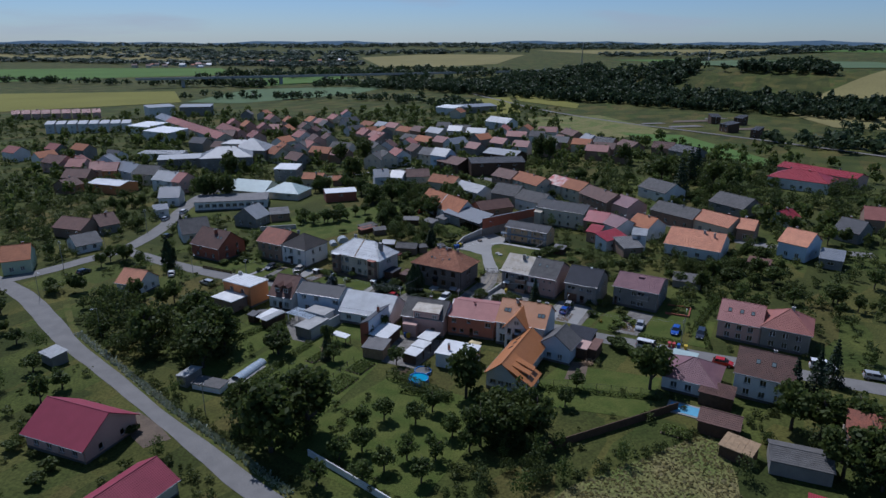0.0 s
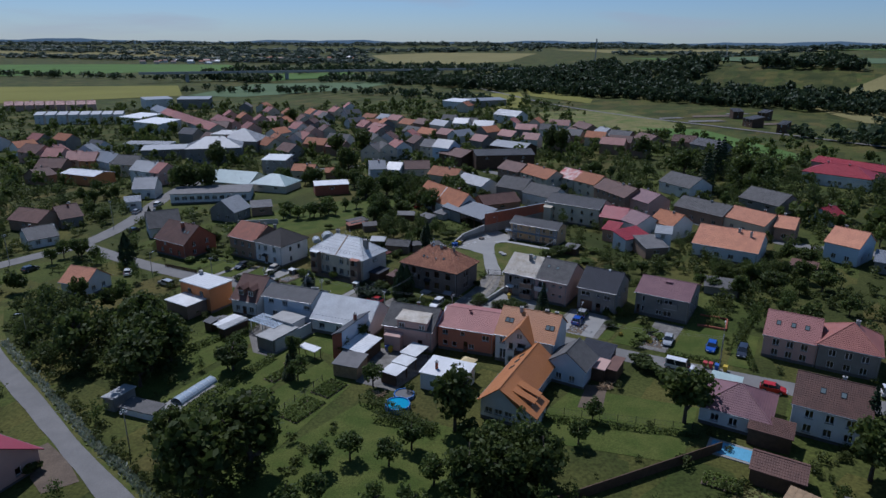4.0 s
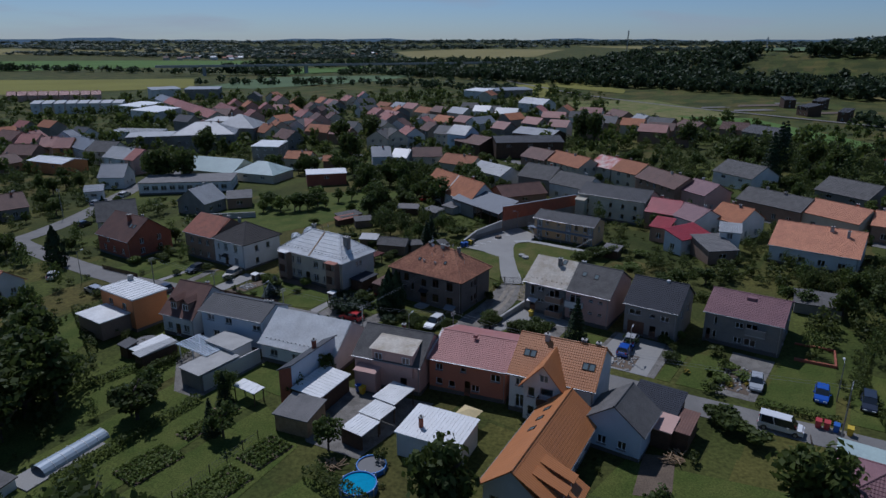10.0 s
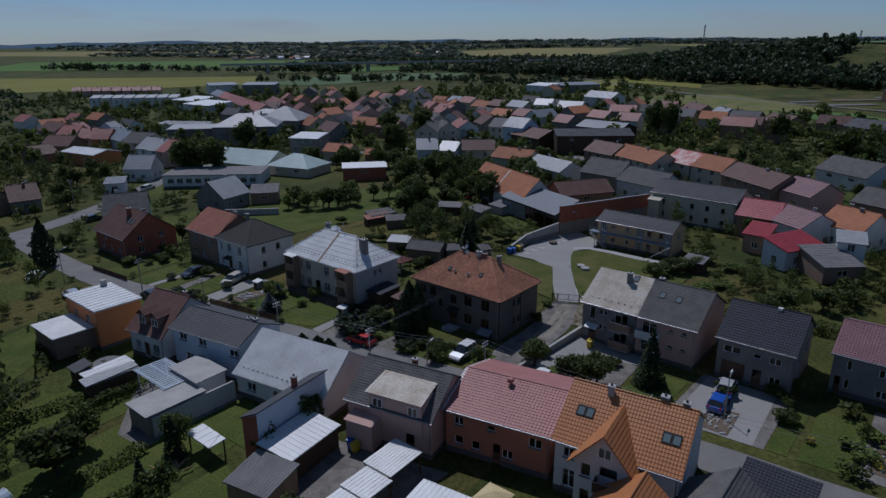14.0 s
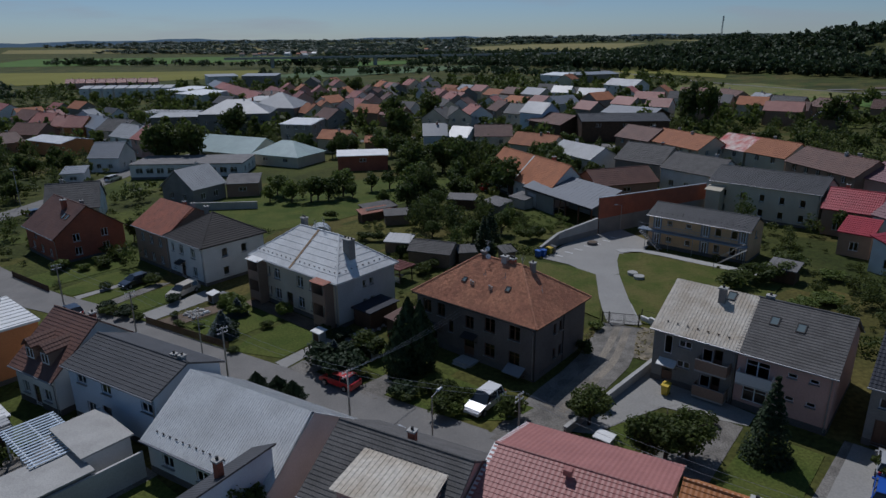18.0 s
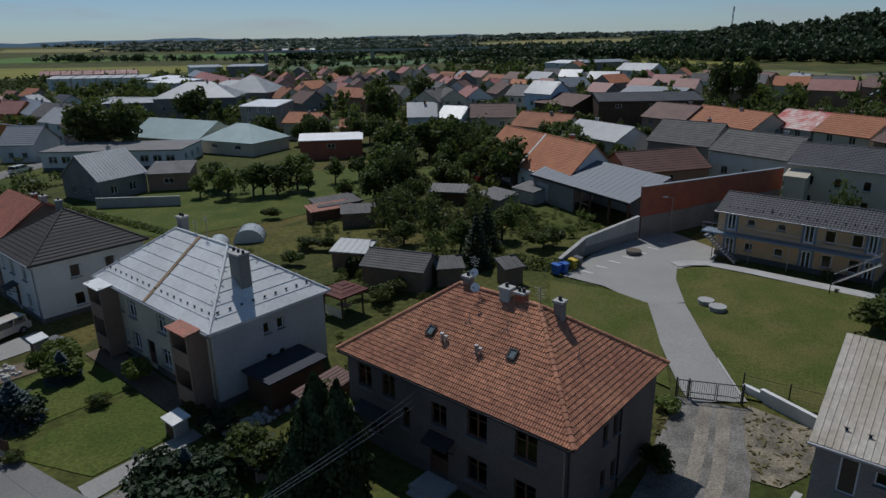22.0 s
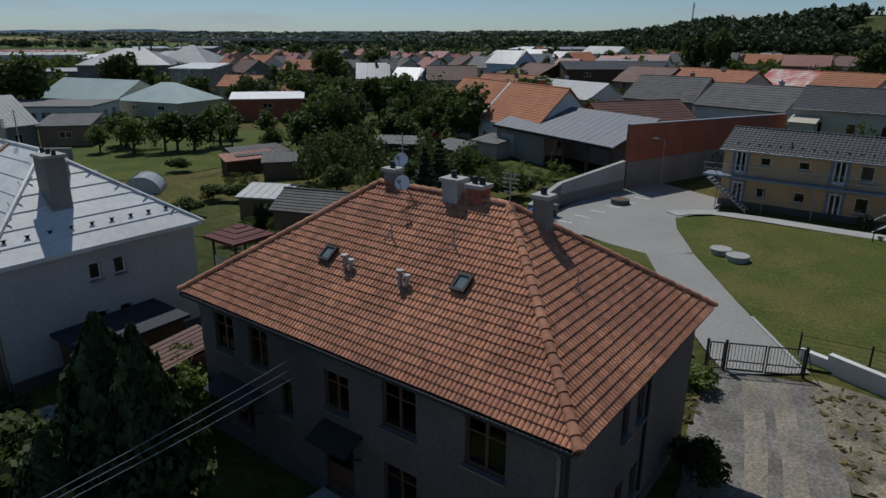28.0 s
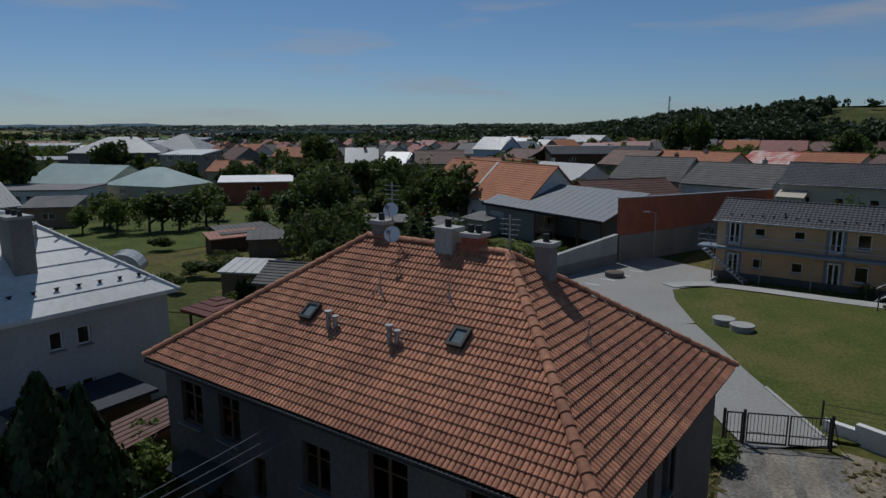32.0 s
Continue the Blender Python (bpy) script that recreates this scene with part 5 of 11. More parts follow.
r6 = sn_house("garden_wing", 29.2, -29.4, 16.6, 6.3, 3.32, 2.55, turn=-85.5, wall=WHITE_PLASTER, cover=ORANGE_SHEET, course=0.35, front=even(16.6, 4, 1.2, 1.2, (1.0,)), back=even(16.6, 4, 1.2, 1.2, (1.0,)), right=[win(1.3, 1.2, 1.2, 0.85), win(2.9, 1.2, 1.2, 0.85), win(4.5, 1.2, 1.2, 0.85)], lights=((-5.2, -1.6), (-3.0, -1.6), (-0.6, -1.6)), label="long white garden wing with an orange metal-tile roof", category="house", over=0.55, gover=0.6)
Shape().slab([(3.0, 6.15, 2.55), (8.92, 6.15, 2.55), (8.92, 0.0, 5.98), (3.0, 0.0, 5.98)], 0.14).put("long_slope", ORANGE_SHEET, r6, "long orange metal-tile slope over the side range")
side = Shape()
side.add([(8.3, 3.0, 0), (8.3, 5.7, 0), (8.3, 5.7, 2.7), (8.3, 0.2, 5.72), (8.3, 3.0, 3.4)], [(0, 1, 2, 3, 4)])
side.add([(3.3, 3.0, 0), (3.3, 5.7, 0), (3.3, 5.7, 2.7), (3.3, 0.2, 5.72), (3.3, 3.0, 3.4)], [(4, 3, 2, 1, 0)])
side.add([(3.3, 5.7, 0), (8.3, 5.7, 0), (8.3, 5.7, 2.7), (3.3, 5.7, 2.7)], [(1, 0, 3, 2)])
side.put("side_range", WHITE_PLASTER, r6)
for wx in (5.4, 7.6):
    sw = part_data("window", fr_, r6, "", pose(wx, 5.75, 1.0, 0, 0, 180))
    part_data("pane", pa_, sw)
for dx in (4.3, 6.4):
    Shape().box(dx - 0.55, dx + 0.55, 2.4, 4.7, 3.2, 4.02).put("dormer", BROWN_PLASTER, r6)
    Shape().slab([(dx - 0.75, 5.05, 3.98), (dx + 0.75, 5.05, 3.98), (dx + 0.75, 1.5, 5.22), (dx - 0.75, 1.5, 5.22)], 0.1).put("dormer_roof", ORANGE_SHEET, r6)
    dw = part_data("window", fr_, r6, "", pose(dx + 0.55, 4.75, 3.05, 0, 0, 180))
    part_data("pane", pa_, dw)
r7 = sn_house("row_house", -34.2, -26.0, 6.4, 9.4, 3.6, 3.7, turn=10, wall=WHITE_PLASTER, cover=BROWN_TILE, front=[win(1.4, 0.9, 1.0, 1.2), win(4.8, 0.9, 1.2, 1.2), (2.6, 3.6, 0.05, 2.1, "door")], back=even(6.4, 2, 1.1, 1.2, (0.9,)), chimneys=((2.0, 0.4, 0.5, 0.5),), label="white house with a steep dark brown roof and dormers")
for dx in (-1.1, 1.3):
    Shape().box(dx - 0.65, dx + 0.65, -4.1, -1.6, 4.2, 5.6).put("dormer", BROWN_PLASTER, r7)
    dw = part_data("window", fr_, r7, "", pose(dx - 0.55, -4.16, 4.35))
    part_data("pane", pa_, dw)
    roof(r7, 3.0, 1.3, 5.6, 0.6, "gable", BROWN_TILE, "tile", 0.3, 0.15, 0.15, "dormer_roof", "", pose(dx, -2.7, 0, 0, 0, 90))
r8 = sn_house("row_house", -45.2, -30.5, 9.3, 6.0, 5.4, 0.0, "flat", wall=ORANGE_PLASTER, cover=WHITE_SHEET, front=even(9.5, 2, 1.2, 1.2, (3.2,)), left=even(6.4, 2, 1.0, 1.2, (3.2, 0.8)), label="orange house with stepped white flat roofs")
Shape().box(-3.2, 3.4, -7.9, -3.02, 0, 3.0).put("extension", BROWN_PLASTER, r8, "brown clad extension")
Shape().box(-3.5, 3.7, -8.2, -3.02, 3.0, 3.16).put("extension_roof", LIGHT_SHEET, r8)
for i in range(10):
    Shape().box(-4.6 + i, -4.55 + i, -3.2, 3.2, 5.6, 5.66).put("roof_joint", GREY_SHEET, r8)
Shape().box(-4.2, -3.5, 1.6, 2.3, 5.4, 6.5).put("chimney", CONCRETE, r8)
sn_house("annexe", 34.2, -19.0, 6.0, 6.5, 3.6, 2.4, turn=-90, wall=BLUE_PLASTER, cover=SLATE, front=even(6, 1, 1.0, 1.1, (0.9,)), right=even(6.5, 2, 1.0, 1.0, (0.9,)), label="pale blue annexe with a grey roof", category="annexe")
shed("carport", *at(36.5, -12.6), STREET_YAW, 5.5, 4.2, 2.5, 1.0, DARK_WOOD, NAVY_TILE, "open shelter with a black tile roof", style="tile", category="carport", course=0.34)
shed("carport", *at(37.8, -16.6), STREET_YAW, 3.6, 3.0, 2.4, 0.3, DARK_WOOD, PINK_PLASTER, "small flat shelter beside the annexe", style="flat", category="carport")
shed("carport", *at(40.0, -15.0), STREET_YAW, 2.8, 4.5, 2.3, 0.3, DARK_WOOD, BROWN_TILE, "dark lean-to shelter with a brown roof", style="flat", category="carport")

# ---- right-hand end of the street ----
sn_house("detached_house", 60.5, -17.6, 9.5, 9.0, 3.0, 2.6, "hip", wall=WHITE_PLASTER, cover=PLUM_TILE, front=even(9.5, 3, 1.2, 1.2, (0.9,)), left=even(9, 2, 1.1, 1.2, (0.9,)), label="low white bungalow with a plum hipped roof")
sn_house("detached_house", 72.5, -13.5, 9.6, 9.4, 5.0, 2.9, wall=WHITE_PLASTER, cover=BROWN_TILE, front=even(9.6, 3, 1.1, 1.2, (3.1, 0.8)), right=even(9.4, 2, 1.0, 1.2, (3.1, 0.8)), left=even(9.4, 2, 1.0, 1.2, (3.1,)), lights=((-1.4, -2.2), (1.2, -2.2)), chimneys=((1.0, 0.4, 0.6, 0.5),), label="white two-storey house with a brown roof")
sn_house("semi_detached_house", 65.5, 10.6, 8.6, 9.0, 4.4, 3.0, wall=PINK_PLASTER, cover=PINK_TILE, front=even(8.6, 3, 1.1, 1.2, (2.6, 0.6)), left=even(9, 2, 1.0, 1.2, (2.6,)), lights=((-2.4, -2.2), (0, -2.2), (2.2, -2.2)), label="pinkish house half with a pale red roof")
sn_house("semi_detached_house", 74.5, 10.6, 9.2, 9.4, 4.8, 3.0, "hip", wall=GREY_PLASTER, cover=RED_TILE, front=even(9.2, 3, 1.1, 1.2, (2.8, 0.6)), right=even(9.4, 2, 1.0, 1.2, (2.8,)), chimneys=((0.6, 0.3, 0.6, 0.6),), label="grey house half with a red hipped roof")
sn_house("detached_house", 98, -11, 11, 9, 4.4, 2.8, wall=CREAM_PLASTER, cover=RED_TILE, front=even(11, 3, 1.1, 1.2, (2.6, 0.6)), lights=((0, -2),), label="cream house with a red roof")
sn_house("detached_house", 90, -27, 9.5, 9, 4.6, 2.6, wall=CREAM_PLASTER, cover=RUST_SHEET, style="seam", front=even(9.5, 3, 1.1, 1.2, (2.6, 0.6)), label="cream house with a rusty patched roof")
shed("garage", *at(79.6, -36.4), STREET_YAW + 8, 8.4, 5.6, 2.4, 0.9, GREY_PLASTER, SLATE, "low grey garage with a dark slate roof", form="gable", style="tile", category="garage", course=0.36)
shed("gazebo", *at(67.5, -31.5), STREET_YAW, 6.4, 4.6, 2.4, 1.2, DARK_WOOD, BROWN_TILE, "garden shelter with a brown roof", form="gable", style="tile", category="gazebo", course=0.36)
shed("carport", *at(65.6, -22.5), STREET_YAW, 5.6, 3.6, 2.5, 0.5, DARK_WOOD, BROWN_TILE, "low brown carport roof beside the bungalow", style="tile", category="carport", course=0.36)
shed("shed", *at(71.2, -37.6), STREET_YAW - 12, 4.8, 3.6, 2.1, 0.3, DARK_WOOD, PALE_WOOD, "timber shed with a pale board roof", style="seam")
shed("shed", *at(57.8, -12.6), STREET_YAW, 4.4, 4.6, 2.7, 0.3, CREAM_PLASTER, MINT_SHEET, "garage with a weathered green flat roof", style="flat", category="garage")
shed("shed", *at(84, -47), STREET_YAW, 5.5, 3.2, 2.1, 0.2, RED_BRICK, BRIGHT_RED, "low shed with a dark red roof", style="flat")

# ---- houses by the main road ----
house("detached_house", -72.5, -53, -28, 13.2, 10.5, 3.0, 3.4, wall=PINK_PLASTER, cover=WINE_TILE, front=even(13.2, 4, 1.2, 1.2, (0.9,)), right=even(10.5, 2, 0.9, 1.1, (1.0,)), chimneys=(), label="pink bungalow with a wine red tiled roof", over=0.6, gover=0.4)
house("detached_house", -60.5, -74.3, 56, 16, 8.2, 2.6, 2.4, wall=CREAM_PLASTER, cover=WINE_TILE, front=even(13, 2, 1.0, 1.0, (0.9,)), label="long low house with a red tiled roof")
house("garden_house", -84.4, 15.0, -25, 7.3, 7.2, 2.9, 2.6, wall=WHITE_PLASTER, cover=OLD_TILE, front=even(7.3, 2, 1.0, 1.1, (0.9,)), right=even(7.2, 2, 1.0, 1.1, (0.9,)), label="white house with brown half-hipped roof", category="house")
house("detached_house", 74.6, 20.1, -41, 15.5, 13.5, 3.6, 3.4, wall=WHITE_PLASTER, cover=OLD_TILE, front=even(15.5, 4, 1.3, 1.2, (0.9,)), right=even(13.5, 3, 1.2, 1.2, (0.9,)), chimneys=((2, -1, 0.7, 0.6), (5, -2, 0.5, 0.5)), label="broad white house with an orange-brown roof")
house("bungalow", -76, 104, 4.7, 27, 12.5, 3.4, 0.0, "flat", wall=WHITE_PLASTER, cover=FELT, front=even(27, 10, 1.7, 1.3, (1.3,)), right=even(12.5, 3, 1.4, 1.2, (1.3,)), label="long low white hall with a flat grey roof", category="hall")

# ---- the rest of the village ----
VILLAGE_COUNT = [0]
PATCHY_RED = tile_mat("flaking_red_sheet", (0.50, 0.10, 0.08), (0.62, 0.48, 0.42), 0.3, 0.0, 0.2, 0.6, 0.9)


def village_house(x, y, yaw, L, W, eave, rise, wall, cover, label, style="tile", form="gable", name="village_house"):
    """A house seen from some way off: walls with openings, roof, chimney."""
    i = VILLAGE_COUNT[0]
    VILLAGE_COUNT[0] += 1
    rows = [0.9] if eave < 4.6 else ([0.9, 3.5] if eave < 7 else [0.9, 3.6, 6.2])
    rows = [z for z in rows if z + 1.3 < eave]
    far = y > 200
    n, m = max(1, int(L / (3.4 if not far else 5.0))), max(1, int(W / (4.2 if not far else 9.0)))
    big = name in ("barn", "hall", "workshop", "garage", "outbuilding")
    f = even(L, n, 1.1, 1.25, rows) if not big else even(L, max(1, n // 2), 1.6, 0.9, [max(0.9, eave - 1.6)] if eave > 2.6 else [])
    e = even(W, m, 1.0, 1.25, rows) if not big else ()
    ch = [] if big or form == "mono" else [((-1) ** i * L * 0.22, 0.6, 0.75, 0.55)] + ([(L * 0.1, -0.4, 0.6, 0.5)] if i % 3 == 0 else [])
    cat = {"village_house": "house"}.get(name, name.replace("_", " "))
    return house(name, x, y, yaw, L, W, eave, rise, form, wall, cover, style, 0.55, front=f if math.cos(radians(yaw)) > -0.3 else (), back=(), left=e if not far else (), right=e if abs(yaw) < 80 else (), sills=False, chimneys=ch, label=label, category=cat, group="village houses" if name == "village_house" else "", plinth=False, gutter=False)


village_house(-113.9, 74.5, 41, 6.4, 9, 3.2, 3, GREY_PLASTER, BROWN_TILE, "low grey house with a brown tiled roof")
village_house(-80.9, 61.6, 23, 8.8, 10, 3.0, 3.6, WHITE_PLASTER, SLATE, "white house with a grey slate roof")
village_house(-64.0, 75.3, 64, 8.4, 9, 3.4, 3.4, GREY_PLASTER, MID_SHEET, "grey gabled house with a light sheet roof", style="seam")
village_house(-72.4, 124.4, -24, 21.5, 13, 2.9, 3.4, CREAM_PLASTER, MINT_SHEET, "long cream hall under a pale mint sheet roof", style="seam", name="hall")
village_house(-55.6, 116.9, -24, 15.0, 11.5, 2.9, 3.0, CREAM_PLASTER, MINT_SHEET, "cream hall wing with a mint hipped roof", style="seam", form="hip", name="hall")
village_house(-58.0, 142.2, -13, 10.2, 9, 7.6, 0.8, GREY_PLASTER, WHITE_SHEET, "tall grey house with a bright white sheet roof", style="seam", form="mono")
village_house(-45.9, 134.4, -17, 9.3, 7, 4.2, 2, CREAM_PLASTER, ORANGE_TILE, "low house with an orange tile roof")
village_house(-36.0, 136.9, 2, 4.0, 5, 2.6, 1.4, BROWN_PLASTER, ORANGE_TILE, "small outbuilding with an orange roof", name="outbuilding")
village_house(-34.1, 107.9, 10, 12.3, 8, 3.8, 0.8, RED_BRICK, WHITE_SHEET, "dark red workshop with a white low roof", style="seam", name="workshop")
village_house(-16.7, 124.1, 5, 6.3, 8, 6.2, 2.6, WHITE_PLASTER, GREY_SHEET, "white house with a grey roof", style="seam")
village_house(-9.0, 124.4, -22, 5.7, 8, 5.6, 2.2, WHITE_PLASTER, GREY_SHEET, "white house with dark dormers", style="seam")
village_house(-0.8, 125.2, 1, 9.9, 8, 5.6, 2.4, CREAM_PLASTER, BROWN_TILE, "cream house with a brown roof")
village_house(-93.0, 184.7, 8, 24.7, 17, 7.3, 4.2, GREY_PLASTER, MID_SHEET, "grey school building with pale hipped roof", style="seam", form="hip", name="school_building")
village_house(-83.7, 207.9, -10, 18.6, 17, 7.0, 5, GREY_PLASTER, MID_SHEET, "tall grey school wing with a pyramid roof", style="seam", form="hip", name="school_building")
village_house(-118.9, 195.7, 10, 21.3, 12, 5.0, 0.5, GREY_PLASTER, MID_SHEET, "long low sports hall with a flat pale roof", style="seam", form="mono", name="hall")
village_house(-92.6, 218.0, -10, 17.1, 9, 8.5, 1.5, CREAM_PLASTER, MID_SHEET, "cream school annexe with a flat roof", style="seam", form="hip", name="school_building")
village_house(-177.9, 193.4, -29, 13.1, 10, 5.2, 3, PINK_PLASTER, BROWN_TILE, "two-storey terraced house in a coloured row")
village_house(-163.2, 181.0, -9, 8.4, 10, 5.2, 3, PINK_PLASTER, RED_TILE, "two-storey terraced house in a coloured row")
village_house(-150.6, 170.8, 10, 6.0, 10, 5.2, 3, CREAM_PLASTER, RED_TILE, "two-storey terraced house in a coloured row")
village_house(-142.7, 167.1, -0, 6.6, 10, 5.2, 3, ORANGE_PLASTER, RED_TILE, "two-storey terraced house in a coloured row")
village_house(-139.4, 170.1, -37, 8.1, 10, 5.2, 3, BLUE_PLASTER, GREY_SHEET, "two-storey terraced house in a coloured row")
village_house(-131.6, 163.1, -45, 12.5, 10, 5.2, 3, WHITE_PLASTER, GREY_SHEET, "two-storey terraced house in a coloured row")
village_house(-121.8, 155.4, -21, 11.6, 10, 5.2, 3, CREAM_PLASTER, SLATE, "two-storey terraced house in a coloured row")
village_house(-111.7, 141.2, -23, 5.8, 10, 5.2, 3, WHITE_PLASTER, MID_SHEET, "two-storey terraced house in a coloured row")
village_house(-106.0, 137.1, -23, 5.5, 10, 5.2, 3, WHITE_PLASTER, MID_SHEET, "two-storey terraced house in a coloured row")
village_house(-101.7, 134.5, -34, 4.9, 10, 5.2, 3, PINK_PLASTER, RED_TILE, "two-storey terraced house in a coloured row")
village_house(-154.7, 159.2, -8, 11.5, 10, 4.0, 3, BROWN_PLASTER, BROWN_TILE, "brown-roofed house in the row behind")
village_house(-133.6, 140.2, -27, 17.9, 10, 4.0, 1.0, ORANGE_PLASTER, WHITE_SHEET, "workshop with a bright white roof", style="seam", name="workshop")
village_house(-152.8, 141.7, 62, 7.6, 9, 3.5, 2.5, BROWN_PLASTER, BROWN_TILE, "low house with a brown roof")
village_house(-101.3, 111.6, 1, 7.8, 9, 3.8, 3.2, WHITE_PLASTER, GREY_SHEET, "white house with grey roof and dormers")
village_house(-100.4, 93.2, 20, 4.9, 6, 2.9, 0.6, WHITE_PLASTER, GREY_SHEET, "low white garage in a yard", form="mono", name="garage")
village_house(-55.1, 80.2, 12, 6.5, 6, 2.8, 0.8, BROWN_PLASTER, FELT, "low garden house with dark flat roof", form="mono", name="outbuilding")
village_house(-248.5, 350.3, 14, 5.5, 12, 6.5, 1.0, WHITE_PLASTER, MID_SHEET, "white flat-roofed terraced house", style="flat", form="mono")
village_house(-241.0, 350.1, 14, 5.5, 12, 6.5, 1.0, WHITE_PLASTER, MID_SHEET, "white flat-roofed terraced house", style="flat", form="mono")
village_house(-233.4, 349.9, 14, 5.5, 12, 6.5, 1.0, WHITE_PLASTER, MID_SHEET, "white flat-roofed terraced house", style="flat", form="mono")
village_house(-225.9, 349.7, 14, 5.6, 12, 6.5, 1.0, WHITE_PLASTER, MID_SHEET, "white flat-roofed terraced house", style="flat", form="mono")
village_house(-218.3, 349.5, 13, 5.6, 12, 6.5, 1.0, WHITE_PLASTER, MID_SHEET, "white flat-roofed terraced house", style="flat", form="mono")
village_house(-210.8, 349.3, 13, 5.6, 12, 6.5, 1.0, WHITE_PLASTER, MID_SHEET, "white flat-roofed terraced house", style="flat", form="mono")
village_house(-203.2, 349.1, 13, 5.7, 12, 6.5, 1.0, WHITE_PLASTER, MID_SHEET, "white flat-roofed terraced house", style="flat", form="mono")
village_house(-195.6, 348.9, 13, 5.7, 12, 6.5, 1.0, WHITE_PLASTER, MID_SHEET, "white flat-roofed terraced house", style="flat", form="mono")
village_house(-315.3, 442.1, 21, 5.9, 10, 4.9, 2.6, PINK_PLASTER, RED_TILE, "terraced house with a dull red roof")
village_house(-307.5, 442.6, 21, 5.9, 10, 4.9, 2.6, PINK_PLASTER, RED_TILE, "terraced house with a dull red roof")
village_house(-299.7, 443.0, 21, 6.0, 10, 4.9, 2.6, PINK_PLASTER, RED_TILE, "terraced house with a dull red roof")
village_house(-291.9, 443.5, 20, 6.0, 10, 4.9, 2.6, PINK_PLASTER, RED_TILE, "terraced house with a dull red roof")
village_house(-284.0, 443.9, 20, 6.1, 10, 4.9, 2.6, PINK_PLASTER, RED_TILE, "terraced house with a dull red roof")
village_house(-276.1, 444.4, 20, 6.1, 10, 4.9, 2.6, PINK_PLASTER, RED_TILE, "terraced house with a dull red roof")
village_house(-268.2, 444.8, 20, 6.2, 10, 4.9, 2.6, PINK_PLASTER, RED_TILE, "terraced house with a dull red roof")
village_house(-260.2, 445.3, 20, 6.2, 10, 4.9, 2.6, PINK_PLASTER, RED_TILE, "terraced house with a dull red roof")
village_house(-252.2, 445.8, 20, 6.3, 10, 4.9, 2.6, PINK_PLASTER, RED_TILE, "terraced house with a dull red roof")
village_house(-201.2, 451.6, 31, 22.0, 16, 8.0, 1, WHITE_PLASTER, GREY_SHEET, "long white hall far off", style="flat", form="mono", name="hall")
village_house(-168.8, 448.0, 4, 25.9, 16, 8.0, 1, GREY_PLASTER, GREY_SHEET, "long grey hall far off", style="flat", form="mono", name="hall")
village_house(-176.2, 334.2, -31, 20.1, 18, 5.8, 1.2, WHITE_PLASTER, WHITE_SHEET, "large white store hall beyond the village", style="flat", form="mono", name="hall")
village_house(-155.1, 300.8, -35, 24.8, 16, 5.8, 1.2, WHITE_PLASTER, WHITE_SHEET, "white store hall with pale roof", style="flat", form="mono", name="hall")
village_house(-175.1, 378.6, -60, 31.3, 10, 5.2, 2.8, WHITE_PLASTER, GREY_SHEET, "terraced house in a long red-roofed row")
village_house(-160.2, 352.6, -60, 28.1, 10, 5.2, 2.8, CREAM_PLASTER, RED_TILE, "terraced house in a long red-roofed row")
village_house(-146.9, 329.1, -60, 25.3, 10, 5.2, 2.8, WHITE_PLASTER, RED_TILE, "terraced house in a long red-roofed row")
village_house(-134.8, 307.8, -60, 23.0, 10, 5.2, 2.8, CREAM_PLASTER, RED_TILE, "terraced house in a long red-roofed row")
village_house(-123.7, 288.4, -60, 20.9, 10, 5.2, 2.8, WHITE_PLASTER, RED_TILE, "terraced house in a long red-roofed row")
village_house(-113.7, 270.6, -60, 19.1, 10, 5.2, 2.8, CREAM_PLASTER, RED_TILE, "terraced house in a long red-roofed row")
village_house(-111.7, 277.9, -10, 13.6, 11, 5.0, 3, BROWN_PLASTER, BROWN_TILE, "brown gabled house among garden trees")
village_house(-111.7, 298.3, -63, 40.2, 10, 5.0, 3, PINK_PLASTER, RED_TILE, "small rendered house with a red roof")
village_house(-118.3, 402.0, 90, 9.1, 9, 5.0, 3, GREY_PLASTER, SLATE, "village house among gardens and trees")
village_house(-92.0, 311.4, -71, 9.4, 9, 5.0, 3, PINK_PLASTER, RED_TILE, "village house among gardens and trees")
village_house(-93.2, 364.3, -57, 9.5, 9, 5.0, 3, CREAM_PLASTER, RED_TILE, "village house among gardens and trees")
village_house(-75.1, 296.5, 79, 9.3, 9, 5.0, 3, PINK_PLASTER, ORANGE_TILE, "village house among gardens and trees")
village_house(-62.2, 263.2, -56, 9.8, 9, 5.0, 3, WHITE_PLASTER, RED_TILE, "village house among gardens and trees")
village_house(-63.5, 305.7, -70, 10.4, 9, 5.0, 3, CREAM_PLASTER, BROWN_TILE, "village house among gardens and trees")
village_house(-60.8, 343.2, -63, 10.8, 9, 5.0, 3, WHITE_PLASTER, ORANGE_TILE, "village house among gardens and trees")
village_house(-49.9, 315.1, -69, 10.9, 9, 5.0, 3, GREY_PLASTER, SLATE, "village house among gardens and trees")
village_house(-67.8, 214.9, -64, 9.5, 9, 5.0, 3, CREAM_PLASTER, ORANGE_TILE, "village house among gardens and trees")
village_house(-58.2, 220.6, 75, 11.0, 9, 5.0, 3, WHITE_PLASTER, SLATE, "village house among gardens and trees")
village_house(-52.1, 243.6, -72, 12.5, 9, 5.0, 3, PINK_PLASTER, BROWN_TILE, "village house among gardens and trees")
village_house(-44.8, 247.6, -74, 11.0, 9, 5.0, 3, CREAM_PLASTER, BROWN_TILE, "village house among gardens and trees")
